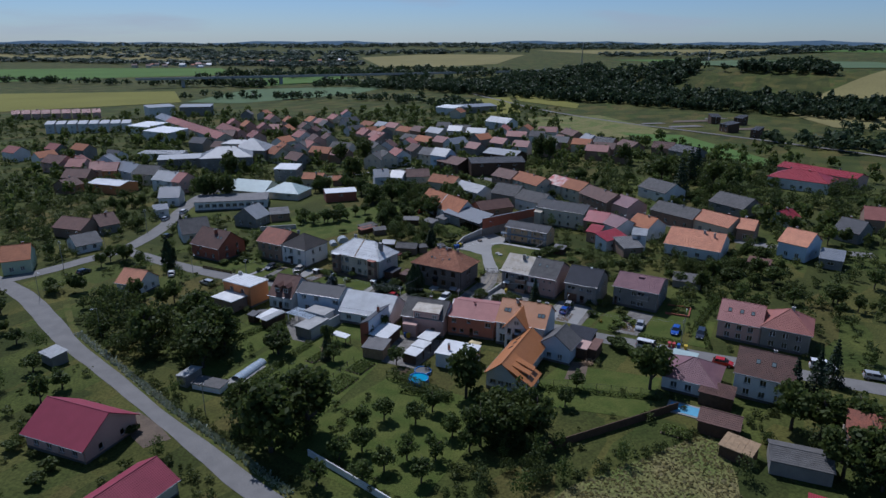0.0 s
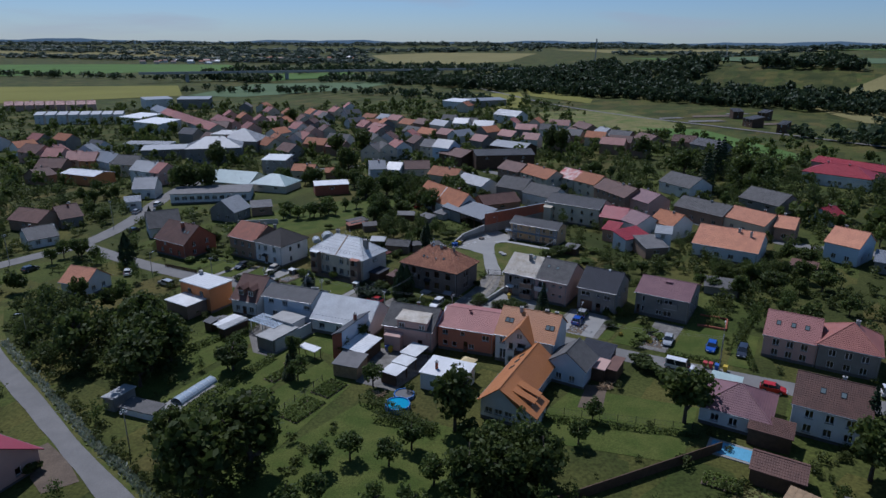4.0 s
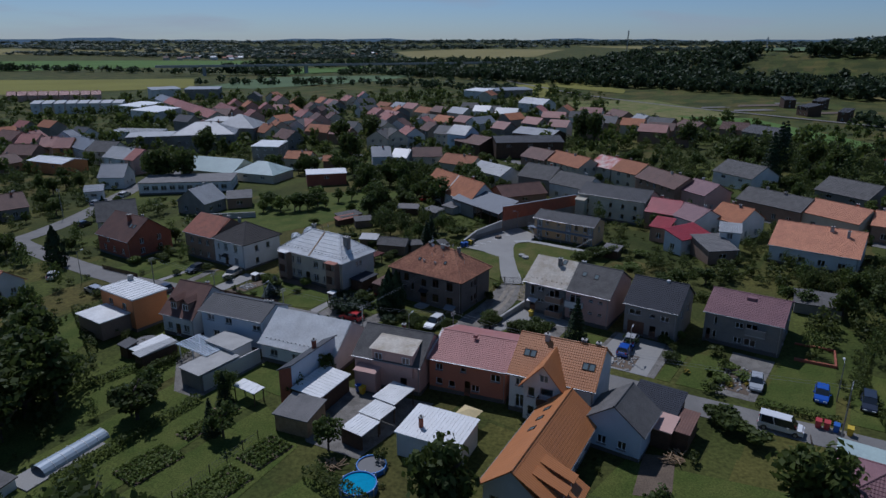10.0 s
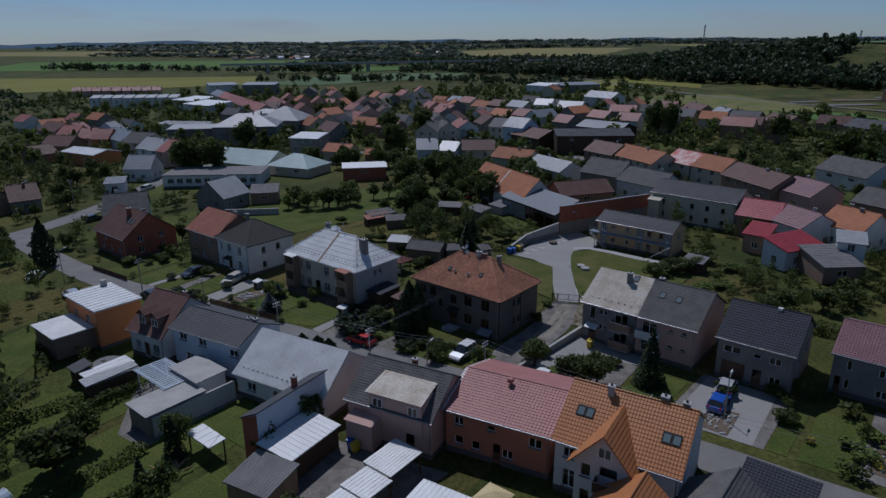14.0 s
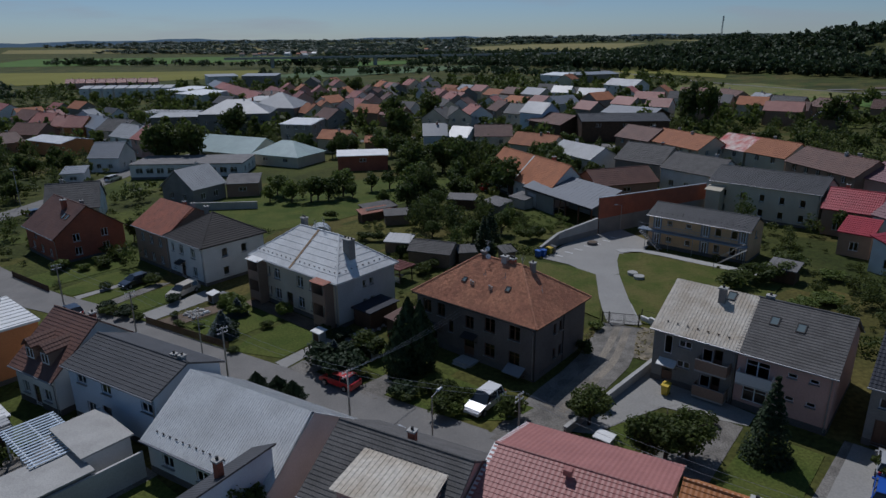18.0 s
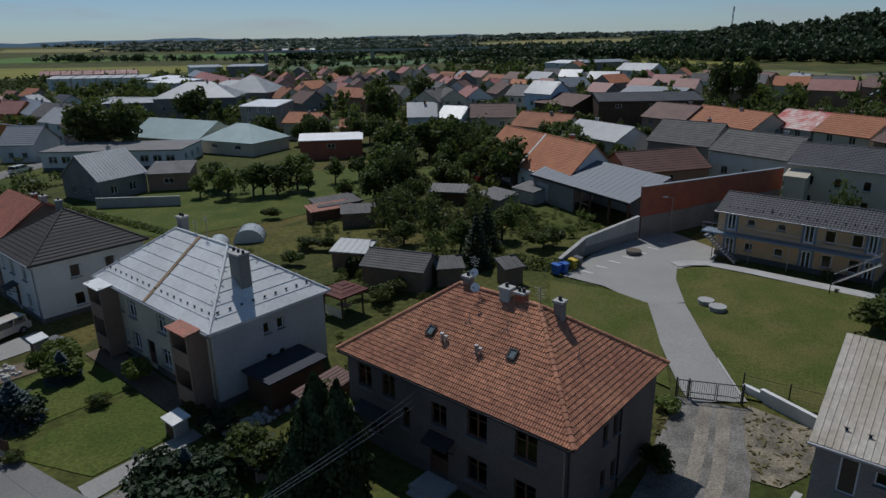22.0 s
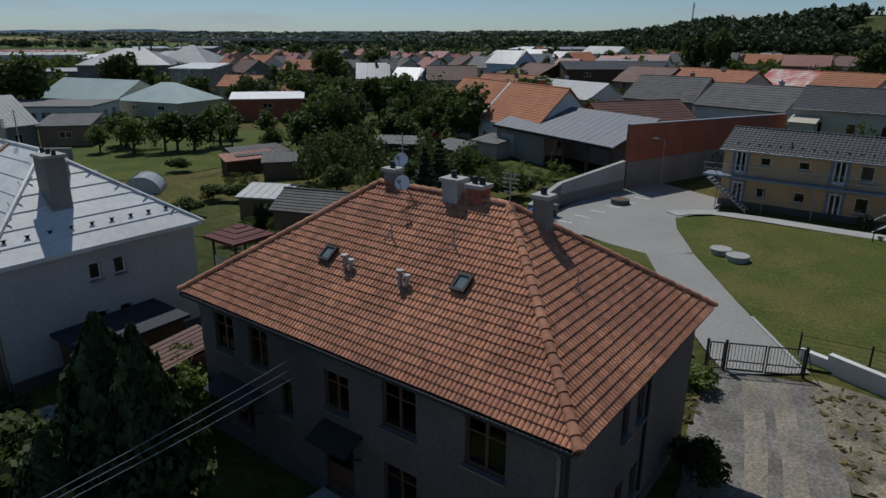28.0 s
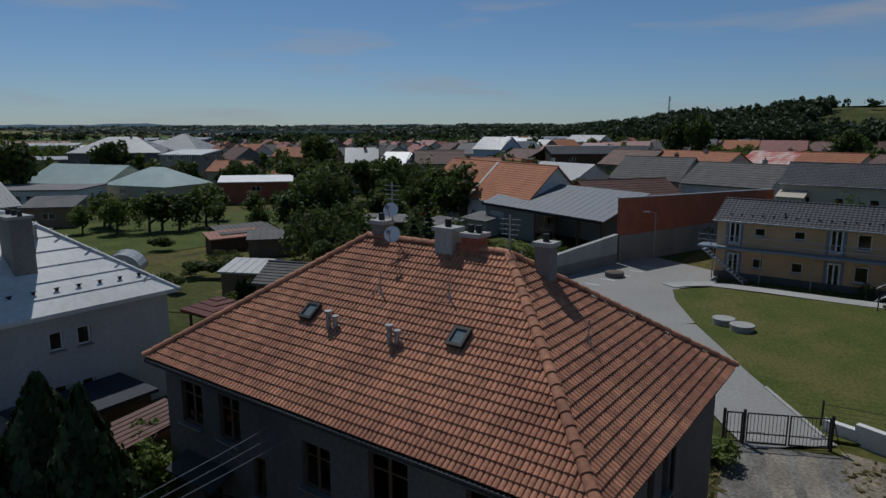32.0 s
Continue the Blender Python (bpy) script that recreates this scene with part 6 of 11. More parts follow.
village_house(-57.4, 180.9, -50, 10.9, 9, 5.0, 3, GREY_PLASTER, BROWN_TILE, "village house among gardens and trees")
village_house(-91.0, 268.5, -64, 11.9, 9, 5.0, 3, PINK_PLASTER, RED_TILE, "village house among gardens and trees")
village_house(-44.7, 354.2, -59, 9.8, 9, 5.0, 3, CREAM_PLASTER, RED_TILE, "village house among gardens and trees")
village_house(-36.3, 384.5, -79, 9.9, 9, 5.0, 3, WHITE_PLASTER, RED_TILE, "village house among gardens and trees")
village_house(-22.2, 265.5, -63, 9.8, 9, 5.0, 3, PINK_PLASTER, RED_TILE, "village house among gardens and trees")
village_house(-14.9, 237.0, -74, 11.2, 9, 5.0, 3, GREY_PLASTER, RED_TILE, "village house among gardens and trees")
village_house(-10.1, 273.5, -78, 9.0, 9, 5.0, 3, GREY_PLASTER, ORANGE_TILE, "village house among gardens and trees")
village_house(-117.8, 341.4, -66, 8.5, 9, 5.0, 3, PINK_PLASTER, RED_TILE, "village house among gardens and trees")
village_house(-105.1, 325.9, -68, 12.5, 9, 5.0, 3, PINK_PLASTER, ORANGE_TILE, "village house among gardens and trees")
village_house(-17.2, 206.6, -74, 12.2, 9, 5.0, 3, CREAM_PLASTER, SLATE, "village house among gardens and trees")
village_house(-10.2, 212.5, 73, 9.2, 9, 5.0, 3, WHITE_PLASTER, BROWN_TILE, "village house among gardens and trees")
village_house(-5.6, 182.3, -70, 10.5, 9, 5.0, 3, WHITE_PLASTER, RED_TILE, "village house among gardens and trees")
village_house(1.4, 218.1, 70, 9.7, 9, 5.0, 3, WHITE_PLASTER, RED_TILE, "village house among gardens and trees")
village_house(4.7, 196.0, -70, 9.5, 9, 5.0, 3, GREY_PLASTER, BROWN_TILE, "village house among gardens and trees")
village_house(-18.1, 174.8, 70, 10.3, 9, 5.0, 3, CREAM_PLASTER, SLATE, "village house among gardens and trees")
village_house(-12.7, 176.4, -73, 9.3, 9, 5.0, 3, CREAM_PLASTER, SLATE, "village house among gardens and trees")
village_house(-53.7, 219.7, -56, 9.3, 9, 5.0, 3, CREAM_PLASTER, RED_TILE, "village house among gardens and trees")
village_house(-69.7, 201.3, -51, 8.7, 9, 5.0, 3, CREAM_PLASTER, ORANGE_TILE, "village house among gardens and trees")
village_house(-56.2, 282.1, 76, 11.1, 9, 5.0, 3, GREY_PLASTER, BROWN_TILE, "village house among gardens and trees")
village_house(-49.9, 270.8, 76, 8.9, 9, 5.0, 3, GREY_PLASTER, SLATE, "village house among gardens and trees")
village_house(-78.2, 347.0, -71, 11.1, 9, 5.0, 3, PINK_PLASTER, ORANGE_TILE, "village house among gardens and trees")
village_house(15.7, 166.4, -44, 9.4, 9, 7.0, 3, BLUE_PLASTER, GREY_SHEET, "white and blue two-storey house", style="seam")
village_house(21.2, 158.7, -57, 15.8, 12, 4.6, 2.4, DARK_WOOD, BROWN_TILE, "dark barn with a brown roof", name="barn")
village_house(39.0, 150.9, 2, 26.0, 14, 6.0, 1.5, DARK_WOOD, DARK_TILE, "long dark barn behind the gardens", name="barn")
village_house(49.3, 175.3, -45, 19.2, 12, 5.0, 2.0, DARK_WOOD, GREY_SHEET, "dark barn with a pale grey roof", style="seam", name="barn")
village_house(38.5, 118.3, -58, 11.5, 9, 5.0, 2.6, BROWN_PLASTER, BROWN_TILE, "brown terraced house along the road")
village_house(45.9, 106.4, -66, 17.6, 9, 5.0, 2.6, CREAM_PLASTER, ORANGE_TILE, "terraced house with a salmon red roof")
village_house(56.6, 99.9, -64, 9.1, 9, 5.0, 2.6, CREAM_PLASTER, PATCHY_RED, "terraced house with a patchy flaking red roof")
village_house(61.1, 90.9, -63, 10.0, 9, 5.0, 2.6, CREAM_PLASTER, ORANGE_TILE, "terraced house with an orange-red roof")
village_house(64.9, 74.1, -75, 17.6, 9, 5.0, 2.6, BROWN_PLASTER, BROWN_TILE, "long terraced house with a dark brown roof")
village_house(70.5, 62.7, -71, 8.8, 9, 4.8, 2.4, PINK_PLASTER, PLUM_TILE, "pinkish house with a dull wine roof")
village_house(94.4, 87.5, -70, 14.5, 11, 4.0, 3, WHITE_PLASTER, SLATE, "white barn with a grey slate roof", name="barn")
village_house(83.9, 51.3, -61, 16.6, 9, 4.0, 2.5, BROWN_PLASTER, SLATE, "long farm wing with a slate roof", name="farm_wing")
village_house(91.6, 38.5, -64, 12.9, 9, 4.0, 2.5, CREAM_PLASTER, OLD_TILE, "farm wing with a weathered orange roof", name="farm_wing")
village_house(97.7, 31.6, -43, 5.0, 8, 3.9, 2.3, BROWN_PLASTER, OLD_TILE, "low farm wing with an old tile roof", name="farm_wing")
village_house(111.7, 62.9, -68, 14.6, 11, 3.2, 3, GREY_PLASTER, SLATE, "barn with a grey slate roof", name="barn")
village_house(53.8, 47.2, -40, 7.2, 8.5, 4.2, 2.4, BROWN_PLASTER, BRIGHT_RED, "house with a bright red roof")
village_house(58.3, 40.8, -72, 8.0, 8.5, 4.2, 2.2, WHITE_PLASTER, PLUM_TILE, "white house half with plum roof")
village_house(66.8, 38.6, -62, 7.9, 9, 4.2, 2.6, WHITE_PLASTER, ORANGE_TILE, "white house with an orange tile roof")
village_house(59.2, 26.6, -27, 4.0, 5, 5.0, 0.6, WHITE_PLASTER, MID_SHEET, "white rear extension with flat roof", form="mono", name="annexe")
village_house(54.2, 22.9, 5, 6.2, 7, 2.8, 1.2, BROWN_PLASTER, FELT, "low sheds with dark felt roofs", form="mono", name="outbuilding")
village_house(48.6, 36.3, -42, 4.0, 4, 3.4, 1.2, BROWN_PLASTER, BRIGHT_RED, "brown rear porch with a red roof", form="mono", name="annexe")
village_house(51.2, 29.0, 27, 9.0, 4.5, 3.4, 1.2, WHITE_PLASTER, BRIGHT_RED, "white annexe with wine red roof", form="mono", name="annexe")
village_house(32.8, 89.7, -45, 11.0, 10, 4.5, 3, GREY_PLASTER, SLATE, "old house with a dark slate roof")
village_house(22.5, 74.2, 20, 13.5, 8, 3.2, 2.2, BROWN_PLASTER, BROWN_TILE, "low outbuilding, half brown tile and half slate", name="outbuilding")
village_house(39.9, 77.4, -54, 12.4, 9, 4.4, 2.6, WHITE_PLASTER, SLATE, "white house with a grey slate roof")
village_house(19.8, 99.5, -59, 14.6, 8, 4.2, 2.2, WHITE_PLASTER, MID_SHEET, "house with a pale grey sheet roof", style="seam")
village_house(10.6, 116.0, -40, 12.8, 8, 4.2, 2.4, CREAM_PLASTER, ORANGE_TILE, "house with an orange tile roof")
village_house(115.6, 207.8, -46, 12.0, 9, 3.9, 2.6, BROWN_PLASTER, DARK_TILE, "dark house with a brown gable")
village_house(124.3, 192.8, -77, 14.2, 9, 3.9, 2.6, BROWN_PLASTER, BROWN_TILE, "brown house with a steep roof")
village_house(109.7, 217.7, -77, 9.8, 8, 4.4, 2.6, WHITE_PLASTER, GREY_SHEET, "white house with a grey roof")
village_house(93.6, 223.3, -71, 6.8, 8, 3.9, 2.6, WHITE_PLASTER, BROWN_TILE, "white house with brown roof")
village_house(107.0, 243.5, -83, 18.4, 8, 3.9, 2.6, BROWN_PLASTER, BROWN_TILE, "brown house at the village edge")
village_house(141.0, 185.9, -36, 11.2, 11, 3.9, 2.6, BROWN_PLASTER, BROWN_TILE, "brown barn at the village edge", name="barn")
village_house(146.6, 169.9, -69, 16.0, 11, 3.9, 2.6, GREY_PLASTER, DARK_TILE, "dark-roofed barn at the village edge", name="barn")
village_house(73.9, 302.1, -55, 21.1, 11, 5.5, 3, WHITE_PLASTER, GREY_SHEET, "white house with pale blue upper floor", style="seam")
village_house(50.6, 407.7, -46, 19.5, 14, 5.8, 1.2, WHITE_PLASTER, WHITE_SHEET, "white hall at the field edge", style="flat", form="mono", name="hall")
village_house(75.5, 416.6, 20, 34.7, 12, 5.3, 1.2, GREY_PLASTER, GREY_SHEET, "long grey hall at the field edge", style="flat", form="mono", name="hall")
village_house(235.7, 305.3, -12, 6.8, 8, 5.0, 1.5, DARK_WOOD, DARK_TILE, "unfinished dark house on a building plot", form="mono", name="unfinished_house")
village_house(222.1, 260.9, -88, 10.4, 8, 5.0, 1.5, DARK_WOOD, DARK_TILE, "unfinished dark house on a building plot", form="mono", name="unfinished_house")
village_house(250.2, 294.4, -60, 6.3, 8, 5.0, 1.5, DARK_WOOD, DARK_TILE, "unfinished dark house on a building plot", form="mono", name="unfinished_house")
village_house(224.9, 233.1, -54, 4.9, 8, 5.0, 1.5, DARK_WOOD, DARK_TILE, "unfinished dark house on a building plot", form="mono", name="unfinished_house")
village_house(160.4, 95.4, -51, 23.3, 14, 4.5, 3, WHITE_PLASTER, BRIGHT_RED, "white school with a red hipped roof", form="hip", name="school_building")
village_house(177.0, 106.5, -65, 34.7, 10, 4.4, 1.6, PINK_PLASTER, BRIGHT_RED, "long red-roofed school wing", name="school_building")
village_house(102.6, 13.0, -58, 8.0, 10, 4.8, 3, BLUE_PLASTER, OLD_TILE, "pale blue house with an orange-brown roof")
village_house(118.9, 44.7, 23, 6.8, 7, 3.0, 2, BLUE_PLASTER, BRIGHT_RED, "small blue house with a red roof")
village_house(129.2, 25.1, -63, 7.5, 9, 3.5, 3, GREY_PLASTER, DARK_TILE, "grey house with dark roof")
village_house(143.6, 34.8, -32, 5.8, 10, 4.5, 3, BROWN_PLASTER, RED_TILE, "house with a wine red roof")
village_house(106.6, 4.2, -41, 5.7, 7, 2.8, 1, GREY_PLASTER, GREY_SHEET, "grey garage with flat roof", form="mono", name="garage")
village_house(-124.1, 36.8, 17, 7.1, 10, 4.2, 3, GREEN_PLASTER, ORANGE_TILE, "green and orange terraced house with an orange roof")
village_house(-112.9, 54.3, 39, 7.5, 9, 2.6, 2.4, WHITE_PLASTER, DARK_TILE, "low white house with a dark roof")
village_house(-121.4, 71.4, -25, 12.1, 9, 3.4, 2.6, BROWN_PLASTER, BROWN_TILE, "brown farm building by the road", name="barn")
# ---- rows seen behind the near houses ----
village_house(10.0, 181.0, -36, 7.3, 9, 5.4, 2.8, CREAM_PLASTER, DARK_TILE, "cream terrace house with a dark roof")
village_house(-14.0, 254.3, -57, 13, 9, 4.8, 2.6, GREY_PLASTER, RED_TILE, "grey house with a faded red roof")
village_house(-166.4, 189.0, 76, 5.6, 9, 5.6, 2.8, RED_BRICK, RED_TILE, "red terrace house with a red roof")
village_house(-152.7, 189.4, 78, 5.7, 9, 5.6, 2.8, BLUE_PLASTER, GREY_SHEET, "pale blue terrace house with a grey roof")
village_house(-134.4, 219.3, -10, 24.3, 8, 3.9, 0.5, WHITE_PLASTER, MID_SHEET, "long low white building with a pale roof", form="mono")
village_house(53.8, 379.9, 62, 13, 9, 4.7, 2.8, CREAM_PLASTER, ORANGE_TILE, "village house with a tiled roof")
village_house(-104.4, 403.3, 81, 13, 9, 4.7, 2.8, CREAM_PLASTER, ORANGE_TILE, "village house with a tiled roof")
village_house(-62.1, 273.5, -71, 13, 9, 4.7, 2.8, CREAM_PLASTER, BROWN_TILE, "village house with a tiled roof")


def far_rows():
    """Plain houses along the back streets, their details lost in the distance."""
    rng = random.Random(5)
    covers, walls = [RED_TILE, BROWN_TILE, ORANGE_TILE, SLATE, DARK_TILE, GREY_SHEET, RED_TILE], [WHITE_PLASTER, CREAM_PLASTER, GREY_PLASTER, BROWN_PLASTER, WHITE_PLASTER]
    for (xa, ya), (xb, yb) in (((-44, 335), (62, 190)), ((-125, 262), (-16, 196)), ((58, 215), (128, 168)), ((-168, 335), (-58, 300)), ((-10, 300), (110, 240)), ((-210, 240), (-140, 190))):
        d = Vector((xb - xa, yb - ya))
        n = int(d.length / 14)
        u = d.normalized()
        for i in range(n):
            for side in (-11, 11):
                x, y = xa + u.x * 14 * i - u.y * side + rng.uniform(-1.5, 1.5), ya + u.y * 14 * i + u.x * side + rng.uniform(-1.5, 1.5)
                L, W, e = rng.uniform(9, 13), rng.uniform(7.5, 9), rng.uniform(3.2, 5.6)
                if any(math.hypot(x - f[0], y - f[1]) < (L + max(f[3], f[4])) * 0.55 for f in FOOT) or rng.random() < 0.2:
                    continue
                yaw = math.degrees(math.atan2(u.y, u.x)) + rng.choice([0, 0, 90])
                FOOT.append((x, y, yaw, L, W))
                ob = thing("village_house", x, y, yaw, "plain village house with a pitched roof", "house", "back street houses")
                body = Shape().box(-L / 2, L / 2, -W / 2, W / 2, -0.3, e)
                for sx in (-L / 2, L / 2):
                    body.add([(sx, -W / 2, e), (sx, W / 2, e), (sx, 0, e + 2.7)], [(0, 1, 2)])
                body.put("wall", rng.choice(walls), ob)
                roof(ob, L, W, e, 2.7, "gable", rng.choice(covers), "flat", 0.4, 0.3, 0.25)


far_rows()

# ---- trees ----


def quad_mesh(name, quads, material):
    """A mesh of loose leaf faces from an array of four corners each."""
    q = np.asarray(quads, dtype=np.float32)
    n = len(q)
    me = bpy.data.meshes.new(name)
    me.vertices.add(n * 4)
    me.vertices.foreach_set("co", q.reshape(-1))
    me.loops.add(n * 4)
    me.loops.foreach_set("vertex_index", np.arange(n * 4, dtype=np.int32))
    me.polygons.add(n)
    me.polygons.foreach_set("loop_start", np.arange(0, n * 4, 4, dtype=np.int32))
    me.update(calc_edges=True)
    me.materials.append(material)
    return me


def leaves(centres, out, size, rng, flat=0.6):
    """Leaf faces at the given places, turned roughly outwards, each with its own tilt."""
    n = len(centres)
    nrm = out + rng.normal(0, flat, (n, 3))
    nrm /= np.linalg.norm(nrm, axis=1, keepdims=True) + 1e-9
    ref = rng.normal(0, 1, (n, 3))
    u = np.cross(nrm, ref)
    u /= np.linalg.norm(u, axis=1, keepdims=True) + 1e-9
    v = np.cross(nrm, u)
    s = (size * rng.uniform(0.6, 1.4, (n, 1)))
    bend = nrm * s * 0.25
    return np.stack([centres - u * s, centres - v * s * 0.7 + bend, centres + u * s, centres + v * s * 0.7 + bend], axis=1)


def lumps(rng, k, shape, spread):
    pts = rng.normal(0, 1, (k, 3))
    pts /= np.linalg.norm(pts, axis=1, keepdims=True)
    pts *= rng.uniform(0.25, 1.0, (k, 1)) ** 0.6 * spread
    return pts * np.array(shape)


def broad_crown(seed, count=1300, size=0.105, k=26):
    """A crown one unit in radius, from z 0.25 to 1.0 of the tree's height, built of leafy lumps."""
    rng = np.random.default_rng(seed)
    c = lumps(rng, k, (1, 1, 1), 0.74)
    rad = rng.uniform(0.24, 0.46, k)
    pick = rng.integers(0, k, count)
    d = rng.normal(0, 1, (count, 3))
    d /= np.linalg.norm(d, axis=1, keepdims=True)
    p = c[pick] + d * (rad[pick] * rng.uniform(0.55, 1.08, count))[:, None]
    q = leaves(p, d, size, rng)
    q[:, :, 2] = 0.62 + q[:, :, 2] * 0.40
    return q


def spruce_crown(seed, count=2000, size=0.075):
    rng = np.random.default_rng(seed)
    t = rng.uniform(0, 1, count) ** 1.4
    tier = np.floor(t * 13) / 13
    r = (1 - tier) * rng.uniform(0.15, 1.0, count) ** 0.6
    a = np.round(rng.uniform(0, 9, count)) * 2 * np.pi / 9 + rng.normal(0, 0.25, count) + tier * 9
    p = np.stack([r * np.cos(a), r * np.sin(a), 0.06 + 0.92 * tier - 0.055 * r + rng.normal(0, 0.008, count)], axis=1)
    d = np.stack([np.cos(a) * 0.4, np.sin(a) * 0.4, np.full(count, 0.8)], axis=1)
    q = leaves(p, d, size, rng, 0.35)
    mid = q.mean(axis=1, keepdims=True)
    q[:, :, 2] = (mid + (q - mid) * 0.35)[:, :, 2]
    return q


def thuja_crown(seed, count=2000, size=0.12):
    rng = np.random.default_rng(seed)
    t = rng.uniform(0, 1, count)
    prof = np.minimum(1, (1 - t) * 1.9 + 0.04) * (0.75 + 0.25 * np.minimum(1, t * 6))
    a = rng.uniform(0, 2 * np.pi, count)
    lump = 1 + 0.16 * np.sin(a * 5 + t * 17) + 0.1 * np.sin(a * 3 - t * 29)
    r = prof * lump * rng.uniform(0.7, 1.05, count)
    p = np.stack([r * np.cos(a), r * np.sin(a), 0.02 + 0.95 * t], axis=1)
    d = np.stack([np.cos(a), np.sin(a), np.full(count, 0.4)], axis=1)
    q = leaves(p, d, size, rng, 0.4)
    mid = q.mean(axis=1, keepdims=True)
    q[:, :, 2] = (mid + (q - mid) * 0.32)[:, :, 2]
    return q


def bush_crown(seed, count=600, size=0.15):
    rng = np.random.default_rng(seed)
    k = 10
    c = lumps(rng, k, (1, 1, 0.6), 0.7)
    rad = rng.uniform(0.3, 0.5, k)
    pick = rng.integers(0, k, count)
    d = rng.normal(0, 1, (count, 3))
    d /= np.linalg.norm(d, axis=1, keepdims=True)
    p = c[pick] + d * (rad[pick] * rng.uniform(0.6, 1.05, count))[:, None]
    q = leaves(p, d, size, rng)
    q[:, :, 2] = np.maximum(0.0, 0.5 + q[:, :, 2] * 0.5)
    return q


def trunk_mesh(seed, limbs=7, low=0.22, top=0.78, r=0.035):
    """A tapered trunk, one unit high, with limbs that fork out into the crown; widths are for a crown one unit in radius."""
    rng = random.Random(seed)
    sh = Shape()
    pts = [Vector((0, 0, -0.03))]
    for i in range(1, 6):
        pts.append(Vector((rng.uniform(-0.04, 0.04), rng.uniform(-0.04, 0.04), top * i / 5)))
    for i in range(5):
        sh.tube(pts[i], pts[i + 1], 0.09 * (1 - i * 0.16), 7, 0.09 * (1 - (i + 1) * 0.16))
    for i in range(limbs):
        a = i * 2.4 + rng.uniform(-0.4, 0.4)
        z = low + (top - low) * i / limbs
        b = Vector((math.cos(a) * 0.6, math.sin(a) * 0.6, z + 0.2))
        sh.tube((0, 0, z), (b.x * 0.5, b.y * 0.5, z + 0.08), 0.045, 5, 0.03)
        sh.tube((b.x * 0.5, b.y * 0.5, z + 0.08), (b.x, b.y, b.z), 0.03, 5, 0.012)
    return sh.mesh("trunk", BARK, True)


TREE_KIT = {}


FINE = {"broad": lambda s: broad_crown(s, 3200, 0.062, 30), "fruit": lambda s: broad_crown(s, 2200, 0.07, 20), "light": lambda s: broad_crown(s, 2200, 0.07, 20), "purple": lambda s: broad_crown(s, 2200, 0.07, 20), "thuja": lambda s: thuja_crown(s, 5200, 0.075), "spruce": lambda s: spruce_crown(s, 4200, 0.055), "blue": lambda s: spruce_crown(s, 4200, 0.055),
        "bush": lambda s: bush_crown(s, 1500, 0.09), "lightbush": lambda s: bush_crown(s, 1500, 0.09), "darkbush": lambda s: bush_crown(s, 1500, 0.09)}


def tree_kit(kind, fine=False):
    """The shared meshes of one kind of tree: a few crowns and a trunk."""
    if (kind, fine) not in TREE_KIT:
        maker, material, seeds = {
            "broad": (broad_crown, LEAF, 4), "fruit": (lambda s: broad_crown(s, 900, 0.11, 18), LEAF_FRUIT, 4), "light": (lambda s: broad_crown(s, 900, 0.11, 18), LEAF_LIGHT, 2),
            "spruce": (spruce_crown, LEAF_DARK, 2), "blue": (spruce_crown, LEAF_BLUE, 1), "thuja": (thuja_crown, LEAF_DARK, 3), "bush": (bush_crown, LEAF, 3),
            "lightbush": (bush_crown, LEAF_LIGHT, 2), "darkbush": (bush_crown, LEAF_DARK, 2), "purple": (lambda s: broad_crown(s, 900, 0.11, 18), LEAF_PURPLE, 1)}[kind]
        maker = FINE[kind] if fine else maker
        crowns = [quad_mesh("crown", maker(11 + 7 * i), material) for i in range(seeds)]
        TREE_KIT[kind, fine] = (crowns, trunk_mesh(5, 7) if kind in ("broad", "fruit", "light", "purple") else trunk_mesh(6, 0, 0.1, 0.6))
    return TREE_KIT[kind, fine]


TREE_WORDS = {"broad": ("tree", "leafy green deciduous tree in a garden", "tree"), "fruit": ("fruit_tree", "small fruit tree in the grass", "tree"), "light": ("tree", "young tree with light green leaves", "tree"),
              "spruce": ("spruce", "tall dark green spruce in a garden", "conifer"), "blue": ("spruce", "small blue-grey spruce in a garden", "conifer"), "thuja": ("thuja", "dense dark green column-shaped thuja", "conifer"),
              "bush": ("shrub", "rounded green garden shrub", "shrub"), "lightbush": ("shrub", "low yellow-green garden shrub", "shrub"), "darkbush": ("shrub", "dark evergreen shrub in a garden", "shrub"), "purple": ("tree", "small tree with purple leaves", "tree")}
tree_rng = random.Random(7)


def tree(kind, x, y, h, r, label=""):
    crowns, trunk = tree_kit(kind, math.hypot(x + 8, y - 18) < 52)
    name, words, cat = TREE_WORDS[kind]
    ob = thing(name, x, y, 0, label or words, cat)
    m = Matrix.LocRotScale((0, 0, 0), Euler((0, 0, tree_rng.uniform(0, 6.28))), (r, r * tree_rng.uniform(0.88, 1.1), h))
    part_data("crown", tree_rng.choice(crowns), ob, "", m)
    if "bush" not in kind:
        part_data("trunk", trunk, ob, "", Matrix.Diagonal((r * 0.9, r * 0.9, h, 1)))
    return ob


